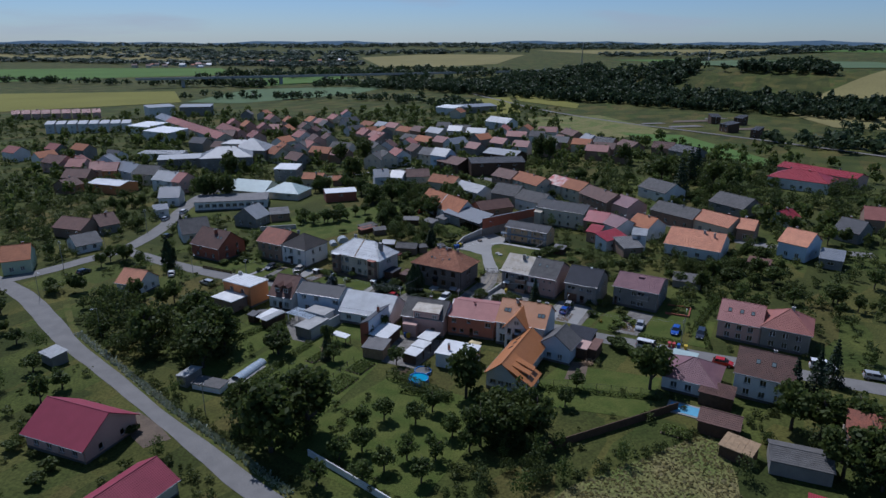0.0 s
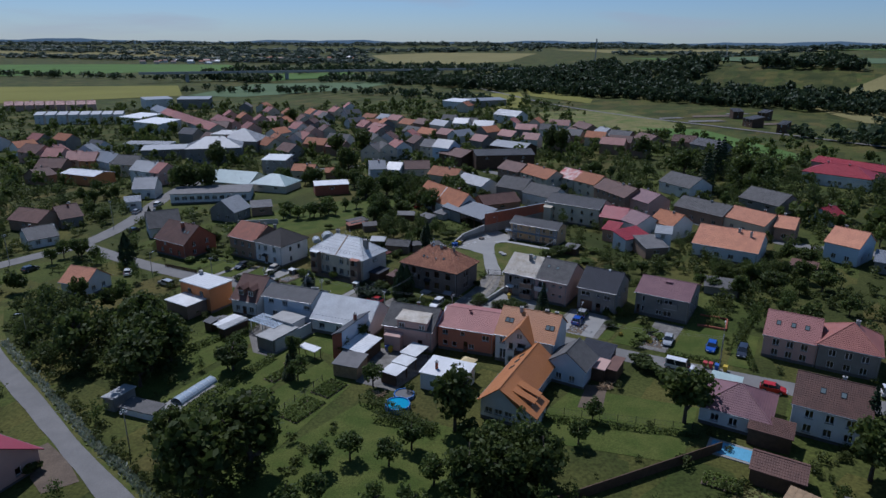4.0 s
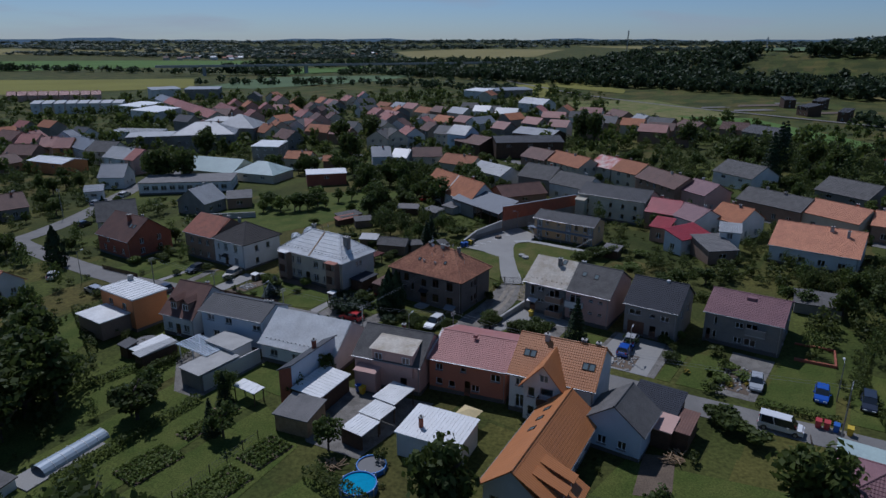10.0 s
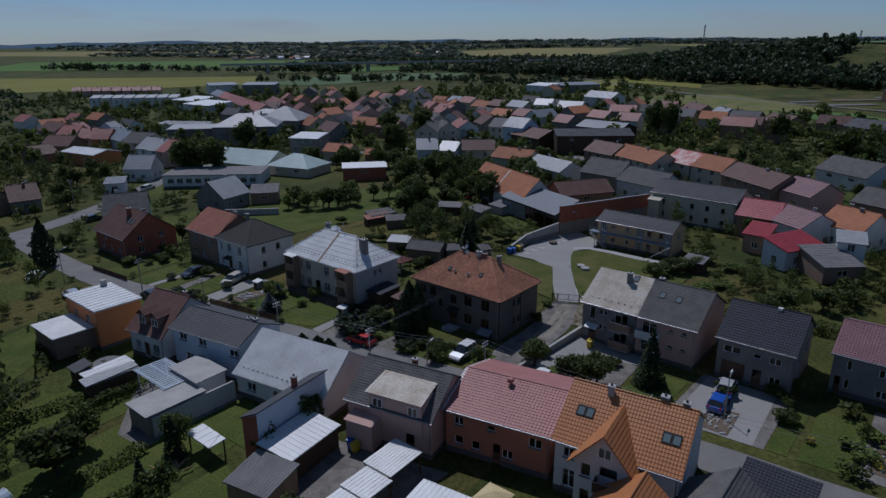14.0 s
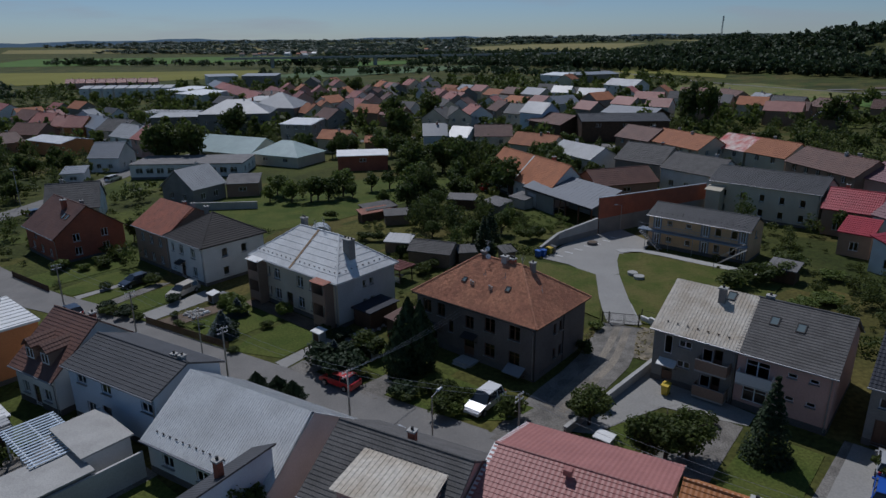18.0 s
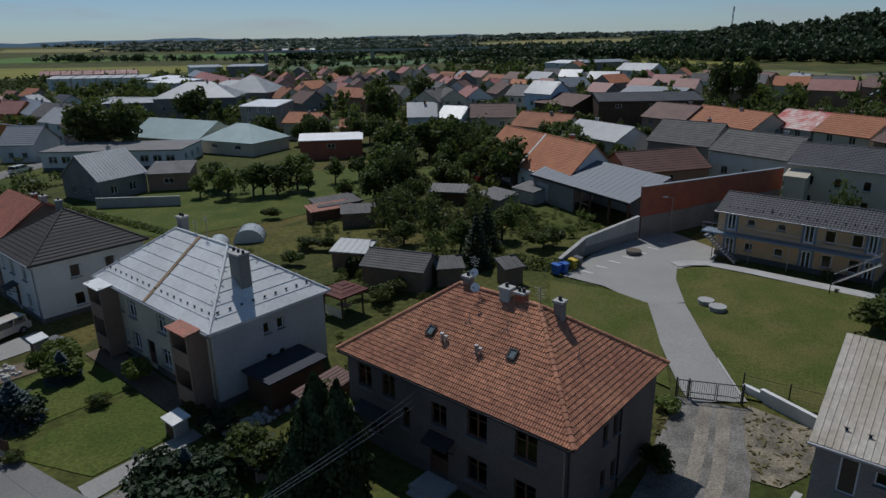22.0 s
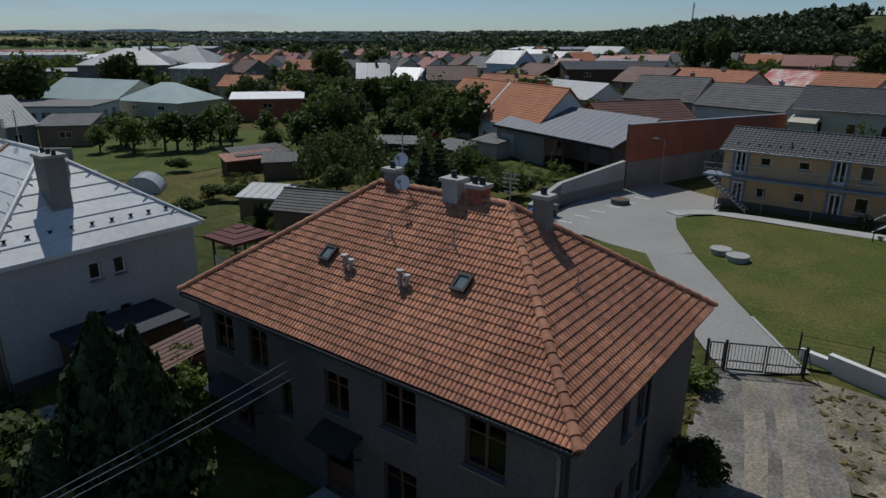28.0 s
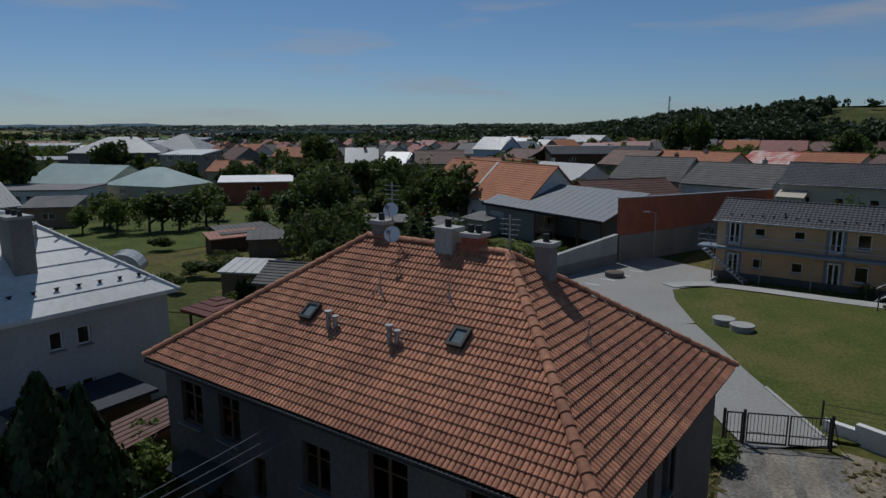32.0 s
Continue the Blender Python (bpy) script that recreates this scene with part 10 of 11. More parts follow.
def gazebo(x, y, yaw):
    ob = thing("gazebo", x, y, yaw, "timber gazebo with a dark red-brown hipped roof", "gazebo")
    for sx in (-1.15, 1.15):
        for sy in (-1.15, 1.15):
            Shape().box(sx - 0.06, sx + 0.06, sy - 0.06, sy + 0.06, 0, 2.1).put("post", DARK_WOOD, ob)
    roof(ob, 2.5, 2.5, 2.1, 0.6, "hip", WINE_BROWN, "tile", 0.3, 0.3)
    for i in range(12):
        Shape().box(-1.15 + i * 0.19, -1.05 + i * 0.19, -1.18, -1.13, 0.1, 0.9).put("slat", WHITE_FRAME, ob)
    Shape().box(-0.6, 0.6, -0.4, 0.4, 0.68, 0.74).put("table_top", PALE_WOOD, ob)


gazebo(-15.6, 26.9, STREET_YAW)


def polytunnel(x, y, yaw, L, r, label, ends=True):
    """A tunnel-shaped greenhouse: hoops under a pale skin."""
    ob = thing("greenhouse", x, y, yaw, label, "greenhouse")
    n = 10
    arc = [(r * math.cos(math.pi * i / n), r * 0.95 * math.sin(math.pi * i / n)) for i in range(n + 1)]
    sh = Shape()
    v = [(-L / 2, a, z) for a, z in arc] + [(L / 2, a, z) for a, z in arc]
    sh.add(v, [(i, i + 1, n + 2 + i, n + 1 + i) for i in range(n)] + ([tuple(range(n + 1)), tuple(reversed(range(n + 1, 2 * n + 2)))] if ends else []))
    sh.put("skin", TUNNEL_SKIN, ob)
    for k in range(6):
        hx = -L / 2 + L * k / 5
        hs = Shape()
        for (a, z), (b, w) in zip(arc, arc[1:]):
            hs.tube((hx, a * 1.01, z * 1.01), (hx, b * 1.01, w * 1.01), 0.03, 4)
        hs.put("hoop", METAL, ob)


TUNNEL_SKIN = mat("milky_polythene", (0.55, 0.58, 0.58), 0.35, 0.06, 1.0, 6, 0.05)
polytunnel(-31.4, 48.9, -78, 3.0, 1.75, "round-topped pale greenhouse on the grass")
polytunnel(-34.4, 46.2, -78, 3.2, 1.15, "small pale greenhouse on the grass")


def pool_cover(x, y, yaw, L=8.0, w=3.4):
    """A sliding pool enclosure: low arched segments of clear panels over a pool deck."""
    ob = thing("pool_enclosure", x, y, yaw, "low arched grey-blue pool enclosure on a paved deck", "pool enclosure")
    Shape().box(-L / 2 - 2.4, L / 2 + 0.4, -w / 2 - 0.5, w / 2 + 0.5, -0.2, 0.12).put("deck", PAVING, ob)
    seg = 6
    n = 8
    for k in range(seg):
        x0, x1 = -L / 2 + L * k / seg, -L / 2 + L * (k + 1) / seg - 0.06
        s = 1 - 0.02 * k
        arc = [(w / 2 * s * math.cos(math.pi * i / n), 0.12 + 0.95 * s * math.sin(math.pi * i / n)) for i in range(n + 1)]
        Shape().add([(x0, a, z) for a, z in arc] + [(x1, a, z) for a, z in arc], [(i, i + 1, n + 2 + i, n + 1 + i) for i in range(n)]).put("panel", POOL_PANEL, ob)
        hs = Shape()
        for (a, z), (b, c) in zip(arc, arc[1:]):
            hs.tube((x1, a * 1.01, z * 1.01), (x1, b * 1.01, c * 1.01), 0.04, 4)
        hs.put("rib", LIGHT_SHEET, ob)


POOL_PANEL = mat("clear_grey_panel", (0.40, 0.47, 0.52), 0.2, 0.04, 1.0, 6, 0.02)
pool_cover(*at(-17.8, -55.8), STREET_YAW + 98, 8.2, 2.5)

WATER = mat("pool_water", (0.02, 0.30, 0.48), 0.05, 0.10, 2.0, 5, 0.12)
POOL_BLUE = mat("blue_pool_wall", (0.03, 0.18, 0.52), 0.4, 0.05, 2, 10, 0.02)


def round_pool(x, y, r, h, label, water=True):
    ob = thing("swimming_pool", x, y, 0, label, "pool")
    n = 28
    sh = Shape()
    sh.add([(q * math.cos(2 * math.pi * i / n), q * math.sin(2 * math.pi * i / n), z) for q, z in ((r, 0), (r, h), (r - 0.12, h), (r - 0.12, 0.3)) for i in range(n)],
           [(k * n + i, k * n + (i + 1) % n, (k + 1) * n + (i + 1) % n, (k + 1) * n + i) for k in range(3) for i in range(n)])
    sh.put("wall", POOL_BLUE, ob)
    Shape().tube((0, 0, 0.2), (0, 0, h - 0.15), r - 0.12, n).put("water" if water else "cover", WATER if water else BIN_GREY, ob)
    for i in range(10):
        a = 2 * math.pi * i / 10
        Shape().box(-0.05, 0.05, -0.04, 0.04, 0, h + 0.03).put("upright", LIGHT_SHEET, ob, "", pose((r + 0.05) * math.cos(a), (r + 0.05) * math.sin(a), 0, 0, 0, math.degrees(a)))


round_pool(*at(14.3, -42.6), 2.0, 1.1, "round blue above-ground pool filled with water")
round_pool(*at(13.0, -38.9), 1.7, 0.6, "round trampoline-like covered pool", False)
bp = thing("swimming_pool", *at(61.5, -27.5), STREET_YAW, "rectangular pale blue garden pool with paved rim", "pool")
Shape().box(-3.4, 3.4, -2.0, 2.0, -0.2, 0.14).put("rim", PAVING, bp)
Shape().box(-2.9, 2.9, -1.5, 1.5, 0.0, 0.16).put("water", mat("pale_pool_cover", (0.16, 0.42, 0.58), 0.2, 0.1, 2, 6, 0.1), bp)


def parasol(x, y, yaw):
    ob = thing("parasol", x, y, yaw, "square cream garden parasol", "parasol")
    Shape().tube((0, 0, 0), (0, 0, 2.5), 0.035, 6).put("pole", METAL, ob)
    c = [(-1.3, -1.3, 2.2), (1.3, -1.3, 2.2), (1.3, 1.3, 2.2), (-1.3, 1.3, 2.2), (0, 0, 2.7)]
    Shape().add(c, [(0, 1, 4), (1, 2, 4), (2, 3, 4), (3, 0, 4)]).put("canopy", mat("cream_cloth", (0.62, 0.50, 0.26), 0.9, 0.06, 2, 10, 0.1), ob)
    Shape().tube((0, 0, 0), (0, 0, 0.08), 0.3, 12).put("base", CONCRETE, ob)


parasol(*at(18.0, -26.6), STREET_YAW)


def vegetable_bed(s0, s1, n0, n1, label, seed):
    """Rows of low leafy plants on dug soil."""
    patch("bed_soil", sn((s0, n0), (s1, n0), (s1, n1), (s0, n1)), SOIL, 0.09, "dug garden soil", "soil")
    rng = np.random.default_rng(seed)
    rows = max(2, int((s1 - s0) / 0.7))
    cs = []
    for r in range(rows):
        s = s0 + (s1 - s0) * (r + 0.5) / rows
        k = int(abs(n1 - n0) * 60)
        nn = rng.uniform(min(n0, n1), max(n0, n1), k)
        ss = s + rng.normal(0, 0.16, k)
        cs.append(np.stack([S_DIR.x * ss + N_DIR.x * nn, S_DIR.y * ss + N_DIR.y * nn, rng.uniform(0.10, 0.48, k)], axis=1))
    c = np.concatenate(cs)
    c[:, 2] += gz(*at((s0 + s1) / 2, (n0 + n1) / 2))
    q = leaves(c, np.tile(np.array([0, 0, 1.0]), (len(c), 1)), 0.16, rng, 0.7)
    tagged(new("vegetable_plants", quad_mesh("vegetable_plants", q, LEAF_LIGHT)), label, "vegetables", kind="stuff")


vegetable_bed(-10.6, -6.3, -55.3, -49.0, "rows of leafy green potato plants", 3)
vegetable_bed(-1.2, 2.8, -46.0, -40.8, "rows of leafy vegetables", 4)
vegetable_bed(-0.8, 3.4, -54.0, -47.2, "rows of mixed vegetables", 5)
vegetable_bed(-11.0, -8.4, -47.0, -42.5, "bean rows in a garden bed", 6)
vegetable_bed(59, 64, -37, -34, "narrow vegetable beds", 7)


def stone_bed(s, n, a, b, seed, label):
    """A rockery: soil with many small stones and low plants."""
    rng = random.Random(seed)
    patch("rockery_soil", sn((s - a, n - b), (s + a, n - b), (s + a * 0.9, n + b), (s - a, n + b * 0.9)), SOIL, 0.08, "rockery soil", "soil")
    sh = Shape()
    for _ in range(70):
        x, y = at(s + rng.uniform(-a, a), n + rng.uniform(-b, b))
        r = rng.uniform(0.08, 0.26)
        z = gz(x, y) + 0.05
        sh.tube((x, y, z), (x + rng.uniform(-0.05, 0.05), y, z + r * 0.8), r, 6, r * 0.6)
    tagged(new("rockery_stones", sh.mesh("rockery_stones", CONCRETE)), label, "stones", kind="stuff")


stone_bed(34.6 - 6.2, -0.4, 1.6, 2.4, 1, "pale rockery stones in a front garden")
stone_bed(43.2, 3.0, 1.8, 3.6, 2, "pale rockery stones in a front garden")
stone_bed(-20.6, -1.8, 0.8, 3.0, 3, "pale flat stones along a garden path")
stone_bed(-40.6, -11, 1.2, 1.2, 4, "stones among bright flower beds")
FLOWER_R, FLOWER_Y = leaf_mat("red_flowers", (0.40, 0.05, 0.05), (0.50, 0.16, 0.06)), leaf_mat("yellow_flowers", (0.45, 0.30, 0.03), (0.50, 0.40, 0.08))
for s, n, m in ((-30, -1.6, FLOWER_Y), (-28.4, -2.4, FLOWER_R), (-32.4, -2.0, FLOWER_Y), (-34.0, -3.0, FLOWER_R), (-19.2, -4.4, FLOWER_R), (-17.2, -1.2, FLOWER_R), (36.8, 1.0, FLOWER_Y), (44.6, 2.0, FLOWER_Y), (42.5, 0.6, FLOWER_Y), (-36, -2.6, FLOWER_Y)):
    x, y = at(s, n)
    ob = thing("flower_bush", x, y, s * 20, "low bush of bright garden flowers", "flowers")
    part_data("blossoms", quad_mesh("blossoms", bush_crown(int(abs(s * 3)), 160, 0.12), m), ob, "", Matrix.Diagonal((0.7, 0.6, 0.75, 1)))
    part_data("leaves", quad_mesh("leaves", bush_crown(int(abs(s * 5)), 400, 0.12), LEAF_FRUIT), ob, "", Matrix.Diagonal((0.65, 0.6, 0.6, 1)))
for s, n in ((-23.3, -6.4), (-16.0, -5.6), (9.5, -4.6), (-42.4, -7.6)):
    ob = thing("meter_cabinet", *at(s, n), STREET_YAW, "small concrete shelter for bins and meters", "cabinet")
    Shape().box(-0.6, 0.6, -0.45, 0.45, -0.1, 1.15).put("body", CONCRETE, ob)
    Shape().slab([(-0.75, -0.6, 1.15), (0.75, -0.6, 1.15), (0.75, 0.6, 1.3), (-0.75, 0.6, 1.3)], 0.09).put("lid", LIGHT_SHEET, ob)
    Shape().box(-0.4, 0.4, -0.48, -0.45, 0.1, 1.0).put("door", DARK_WOOD, ob)


def wood_pile(x, y, yaw, seed):
    rng = random.Random(seed)
    sh = Shape()
    for _ in range(26):
        a = Vector((rng.uniform(-1, 1), rng.uniform(-0.8, 0.8), rng.uniform(0.1, 0.5)))
        t = rng.uniform(0, 3)
        sh.tube(a, a + Vector((math.cos(t) * 1.2, math.sin(t) * 1.2, rng.uniform(-0.1, 0.3))), 0.07, 5)
    ob = new("wood_pile", sh.mesh("wood_pile", PALE_WOOD))
    ob.matrix_basis = pose(x, y, gz(x, y) + 0.06, 0, 0, yaw)
    tagged(ob, "loose pile of old boards and logs", "wood pile", kind="stuff")


wood_pile(*at(9.5, -41.5), 10, 1)
wood_pile(*at(-9.5, -41), 40, 2)
wood_pile(*at(41, -19.5), 40, 3)
patch("front_bed", sn((-39.0, -3.6), (-24.6, -3.6), (-24.6, -5.6), (-39.0, -5.6)), SOIL, 0.075, "dark soil bed under the house front", "soil")
trampoline = thing("trampoline", *at(-35.4, -35.0), 0, "round trampoline with a dark mat", "trampoline")
Shape().tube((0, 0, 0.7), (0, 0, 0.76), 1.7, 24).put("mat", BIN_GREY, trampoline)
for i in range(6):
    a = i * math.pi / 3
    Shape().tube((1.6 * math.cos(a), 1.6 * math.sin(a), 0), (1.6 * math.cos(a), 1.6 * math.sin(a), 0.7), 0.03, 5).put("leg", METAL, trampoline)
frame_w = thing("unfinished_foundation", *at(51.4, 13.4), STREET_YAW + 6, "low red brick foundation walls on a lawn", "foundation")
Shape().box(-2.7, 2.7, -0.15, 0.15, 0, 0.45).put("wall_run", RED_BRICK, frame_w)
Shape().box(2.45, 2.7, 0.15, 5.4, 0, 0.45).put("wall_run", RED_BRICK, frame_w)
Shape().box(-2.7, 2.7, 5.4, 5.65, 0, 0.45).put("wall_run", RED_BRICK, frame_w)

# ---- garden greenery ----


OPEN_GROUND = [p for n, p in PATCHES if n not in ("allotment", "garden_lawn", "orchard_grass")]
OPEN_GROUND.append([at(-21.0, -62.0), at(-21.0, -40.0), at(16.0, -39.0), at(16.0, -52.0), at(5.0, -57.0)])
OPEN_GROUND.append([(-102.9, 98.1), (-70.8, 80), (-47.3, 78), (-23.2, 78), (-31.5, 122), (-52, 122), (-68.3, 107.3), (-97.9, 103.8)])
GARDENS = [p for n, p in PATCHES if n in ("garden_lawn", "orchard_grass", "open_field")]
lush_rng = np.random.default_rng(77)
LUSH_KITS = {}


def lush_kit(kind, count):
    if (kind, count) not in LUSH_KITS:
        leaf = 0.9 / math.sqrt(count) * 1.75
        LUSH_KITS[kind, count] = [(bush_crown if kind == "bush" else broad_crown)(300 + i, count, leaf) for i in range(5)]
    return LUSH_KITS[kind, count]


def lush(name, places, material, label, count, kind="bush", category="shrubs"):
    """Shrubs and low trees of many gardens, as one mass of leaves: places are (x, y, height, radius)."""
    allq = []
    for i, (x, y, h, r) in enumerate(places):
        q = lush_kit(kind, count)[i % 5].copy()
        a = lush_rng.uniform(0, 6.28)
        ca, sa = math.cos(a), math.sin(a)
        qx, qy = q[:, :, 0] * ca - q[:, :, 1] * sa, q[:, :, 0] * sa + q[:, :, 1] * ca
        z = q[:, :, 2] if kind == "bush" else np.maximum(q[:, :, 2] - 0.2, 0) / 0.82
        allq.append(np.stack([qx * r + x, qy * r * lush_rng.uniform(0.8, 1.2) + y, z * h + gz(x, y)], axis=2))
    return tagged(new(name, quad_mesh(name, np.concatenate(allq), material)), label, category, kind="stuff")


def fill(x0, x1, y0, y1, step, density, seed, hlow, hhigh, wide, avoid=True, poly=None, gap=0.5):
    """Places for plants on a loose grid, thick in some gardens and thin in others."""
    rng = random.Random(seed)
    out = []
    for i in range(int((x1 - x0) / step)):
        for j in range(int((y1 - y0) / step)):
            x, y = x0 + (i + rng.random()) * step, y0 + (j + rng.random()) * step
            s, n = x * S_DIR.x + y * S_DIR.y, x * N_DIR.x + y * N_DIR.y
            lumpy = 0.5 + 0.3 * math.sin(s * 0.23 + 2 * math.sin(n * 0.05)) + 0.25 * math.sin(n * 0.19 + 1.3 * math.sin(s * 0.09)) + 0.2 * math.sin(s * 0.71 + n * 0.4)
            h = hlow + (hhigh - hlow) * rng.random() ** 1.6
            r = h * rng.uniform(*wide)
            if rng.random() > density * lumpy * 2:
                continue
            if poly and not inside(x, y, poly):
                continue
            if not clear_of_houses(x, y, r * 0.7 + gap) or not clear_of_roads(x, y, r * 0.8 + 0.4):
                continue
            if avoid and any(inside(x, y, p) for p in OPEN_GROUND):
                continue
            if avoid and any(inside(x, y, p) for p in GARDENS) and rng.random() < 0.85:
                continue
            out.append((x, y, h, r))
    return out


def keep(places, x0, x1, y0, y1):
    return [p for p in places if not (x0 < p[0] < x1 and y0 < p[1] < y1)]


# shrubs and bushes between the houses
near = fill(-100, 90, -78, 60, 3.2, 0.42, 1, 0.7, 2.8, (0.5, 0.8))
near = keep(keep(near, -1.5, 34, 5, 48), -48, -22, 40, 64)
near = [p for p in near if not (-60 < p[0] * S_DIR.x + p[1] * S_DIR.y < 66 and -15 < p[0] * N_DIR.x + p[1] * N_DIR.y < -3)]
near = [p for p in near if not (-14 < p[0] * S_DIR.x + p[1] * S_DIR.y < 8 and -15 < p[0] * N_DIR.x + p[1] * N_DIR.y < 16)]
close = [p for p in near if math.hypot(p[0] + 8, p[1] - 18) < 55]
lush("garden_shrubs", close, LEAF_MIXED, "dense mixed shrubs round the near gardens", 520)
lush("garden_shrubs", [p for p in near if math.hypot(p[0] + 8, p[1] - 18) >= 55], LEAF_MIXED, "dense mixed shrubs of the village gardens", 130)
mid = fill(-180, 190, 60, 180, 3.6, 0.5, 2, 0.9, 3.4, (0.45, 0.7)) + fill(90, 190, -60, 60, 4.2, 0.5, 3, 1.0, 3.5, (0.5, 0.75)) + fill(-190, -100, -70, 60, 4.2, 0.5, 4, 1.0, 4.0, (0.5, 0.75))
lush("garden_shrubs", mid, LEAF_MIXED, "mixed shrubs between the middle rows of houses", 70)
far = fill(-330, 150, 180, 430, 5.0, 0.5, 5, 1.5, 4.8, (0.5, 0.7))
lush("garden_shrubs", far, LEAF, "shrubs and small trees between far houses", 50)
plots = dict(PATCHES)["allotment"]
xs, ys = [p[0] for p in plots], [p[1] for p in plots]
patchy = fill(min(xs), max(xs), min(ys), max(ys), 1.9, 0.8, 90, 0.4, 1.9, (0.5, 0.85), False, plots, 0.3)
patchy = [p for p in patchy if not any(inside(p[0], p[1], q) for n, q in PATCHES if n in ("open_field", "side_lawn", "yard_court")) and not (-48 < p[0] < -25 and 42 < p[1] < 64)]
lush("garden_shrubs", patchy, LEAF_MIXED, "currant bushes and perennials of the allotments", 330)
rows = [at(24, 24), at(70, 22), at(80, 62), at(38, 64)]
xs, ys = [p[0] for p in rows], [p[1] for p in rows]
lush("garden_shrubs", fill(min(xs), max(xs), min(ys), max(ys), 3.6, 0.7, 91, 1.2, 4.2, (0.45, 0.7), True, rows, 0.4), LEAF_MIXED, "shrubs and young trees behind the street gardens", 150)
barn_plot = [(1.5, 66.0), (10.5, 60.0), (12.6, 53.5), (4.2, 43.2), (-2.4, 45.6)]
xs, ys = [p[0] for p in barn_plot], [p[1] for p in barn_plot]
lush("garden_shrubs", fill(min(xs), max(xs), min(ys), max(ys), 1.7, 0.75, 97, 0.4, 1.7, (0.5, 0.85), False, barn_plot, 0.3), LEAF_LIGHT, "bright vegetable and flower beds beside the barn", 260)
back_plots = [(24.0, 32.0), (40.0, 41.0), (50.0, 40.0), (84.0, 22.0), (80.0, -6.0), (66.0, -8.0), (58.0, 4.0), (44.5, 11.5), (37.0, 22.0)]
xs, ys = [p[0] for p in back_plots], [p[1] for p in back_plots]
beds = fill(min(xs), max(xs), min(ys), max(ys), 1.9, 0.62, 95, 0.5, 2.3, (0.45, 0.8), False, back_plots, 0.4)
lush("garden_shrubs", beds, LEAF_MIXED, "currants, flowers and young trees in back gardens", 190)
lush("small_trees", fill(min(xs), max(xs), min(ys), max(ys), 6.0, 0.5, 96, 2.8, 5.6, (0.34, 0.46), False, back_plots, 0.4), LEAF_STAND, "dark fruit trees in the back gardens", 380, "tree", "trees")
# low trees of the gardens
low = fill(-100, 90, -78, 60, 7.0, 0.30, 6, 3.0, 6.0, (0.34, 0.46))
low = keep(keep(low, -8, 40, -2, 52), -50, -20, 36, 66)
low = [p for p in low if not (-62 < p[0] * S_DIR.x + p[1] * S_DIR.y < 66 and -44 < p[0] * N_DIR.x + p[1] * N_DIR.y < 10)]
lush("small_trees", low, LEAF_FRUIT, "small leafy trees in the gardens", 380, "tree", "trees")
mid_low = fill(-190, 190, 40, 180, 5.6, 0.50, 7, 2.5, 6.0, (0.40, 0.52)) + fill(60, 190, -70, 60, 7.0, 0.5, 8, 2.5, 6.0, (0.36, 0.46)) + fill(-190, -100, -70, 60, 7.0, 0.6, 9, 3.0, 8.0, (0.36, 0.46))
mid_low = keep(keep(mid_low, -20, 45, 0, 62), -50, -20, 36, 67)
lush("small_trees", mid_low, LEAF_STAND, "leafy trees behind the middle rows of houses", 150, "tree", "trees")
# dense stands
STANDS = [([(-19.5, 47.5), (-14.9, 49.1), (-7.1, 46.8), (-2.8, 50.2), (-2.6, 62.8), (-13.4, 72), (-18.0, 72), (-16.6, 60)], 3.2, 3.2, 6.5), ([(-42.2, 69), (-29.6, 68.6), (-32.9, 76), (-45, 77)], 3.4, 3, 5.5), ([(-22.5, 44), (-19, 50), (-22.2, 56), (-24.6, 52)], 2.0, 0.8, 1.8), ([(-1.8, 47), (2.4, 47.8), (4.0, 60), (0.3, 60.4)], 2.4, 0.6, 2.4), ([(-94.3, -0.4), (-94.8, 9.9), (-86.9, 6.9), (-71.2, -5.3), (-55.3, -13.6), (-51, -22.5), (-54, -30), (-64.9, -29.1), (-80, -20.9)], 4.6, 5.5, 10), ([(-51, -42.1), (-42.8, -41.1), (-34, -44.5), (-32.2, -57.9), (-34.6, -62), (-40, -62), (-46.5, -54.8)], 4.0, 5, 11),
          ([(-3.8, -50.9), (4.2, -53), (6.5, -59.9), (3.3, -66.7), (-2.4, -68.4), (-6, -63.2)], 4.0, 4, 8), ([(-11, -68.4), (2, -70), (4.5, -75.2), (0.1, -79.7), (-14.7, -80)], 3.0, 2, 4.5), ([(38, -74), (66, -66), (52, -92), (27, -90), (29, -80)], 4.0, 3, 8),
          ([(-191, 163), (-165, 171), (-135, 130), (-122, 91), (-135, 86), (-121, 60), (-127, 48), (-150, 60)], 8.5, 4, 8), ([(-12, 130), (4, 127), (4, 96), (-14, 96)], 5.0, 4, 8), ([(113, 178), (197, 92), (145, 30), (139, 42), (120, 60), (110, 107)], 8.5, 4, 10)]
stand = []
for i, (poly, step, hlow, hhigh) in enumerate(STANDS):
    xs, ys = [p[0] for p in poly], [p[1] for p in poly]
    stand += fill(min(xs), max(xs), min(ys), max(ys), step, 0.95, 40 + i, hlow, hhigh, (0.36, 0.5), False, poly, 0.2)
lush("tree_stand", stand, LEAF_STAND, "dense stand of broad-leaved trees", 300, "tree", "trees")
under = []
for i in (4, 5, 6):
    poly = STANDS[i][0]
    xs, ys = [p[0] for p in poly], [p[1] for p in poly]
    under += fill(min(xs), max(xs), min(ys), max(ys), 3.0, 0.9, 60 + i, 1.5, 4.5, (0.5, 0.75), False, poly, 0.2)
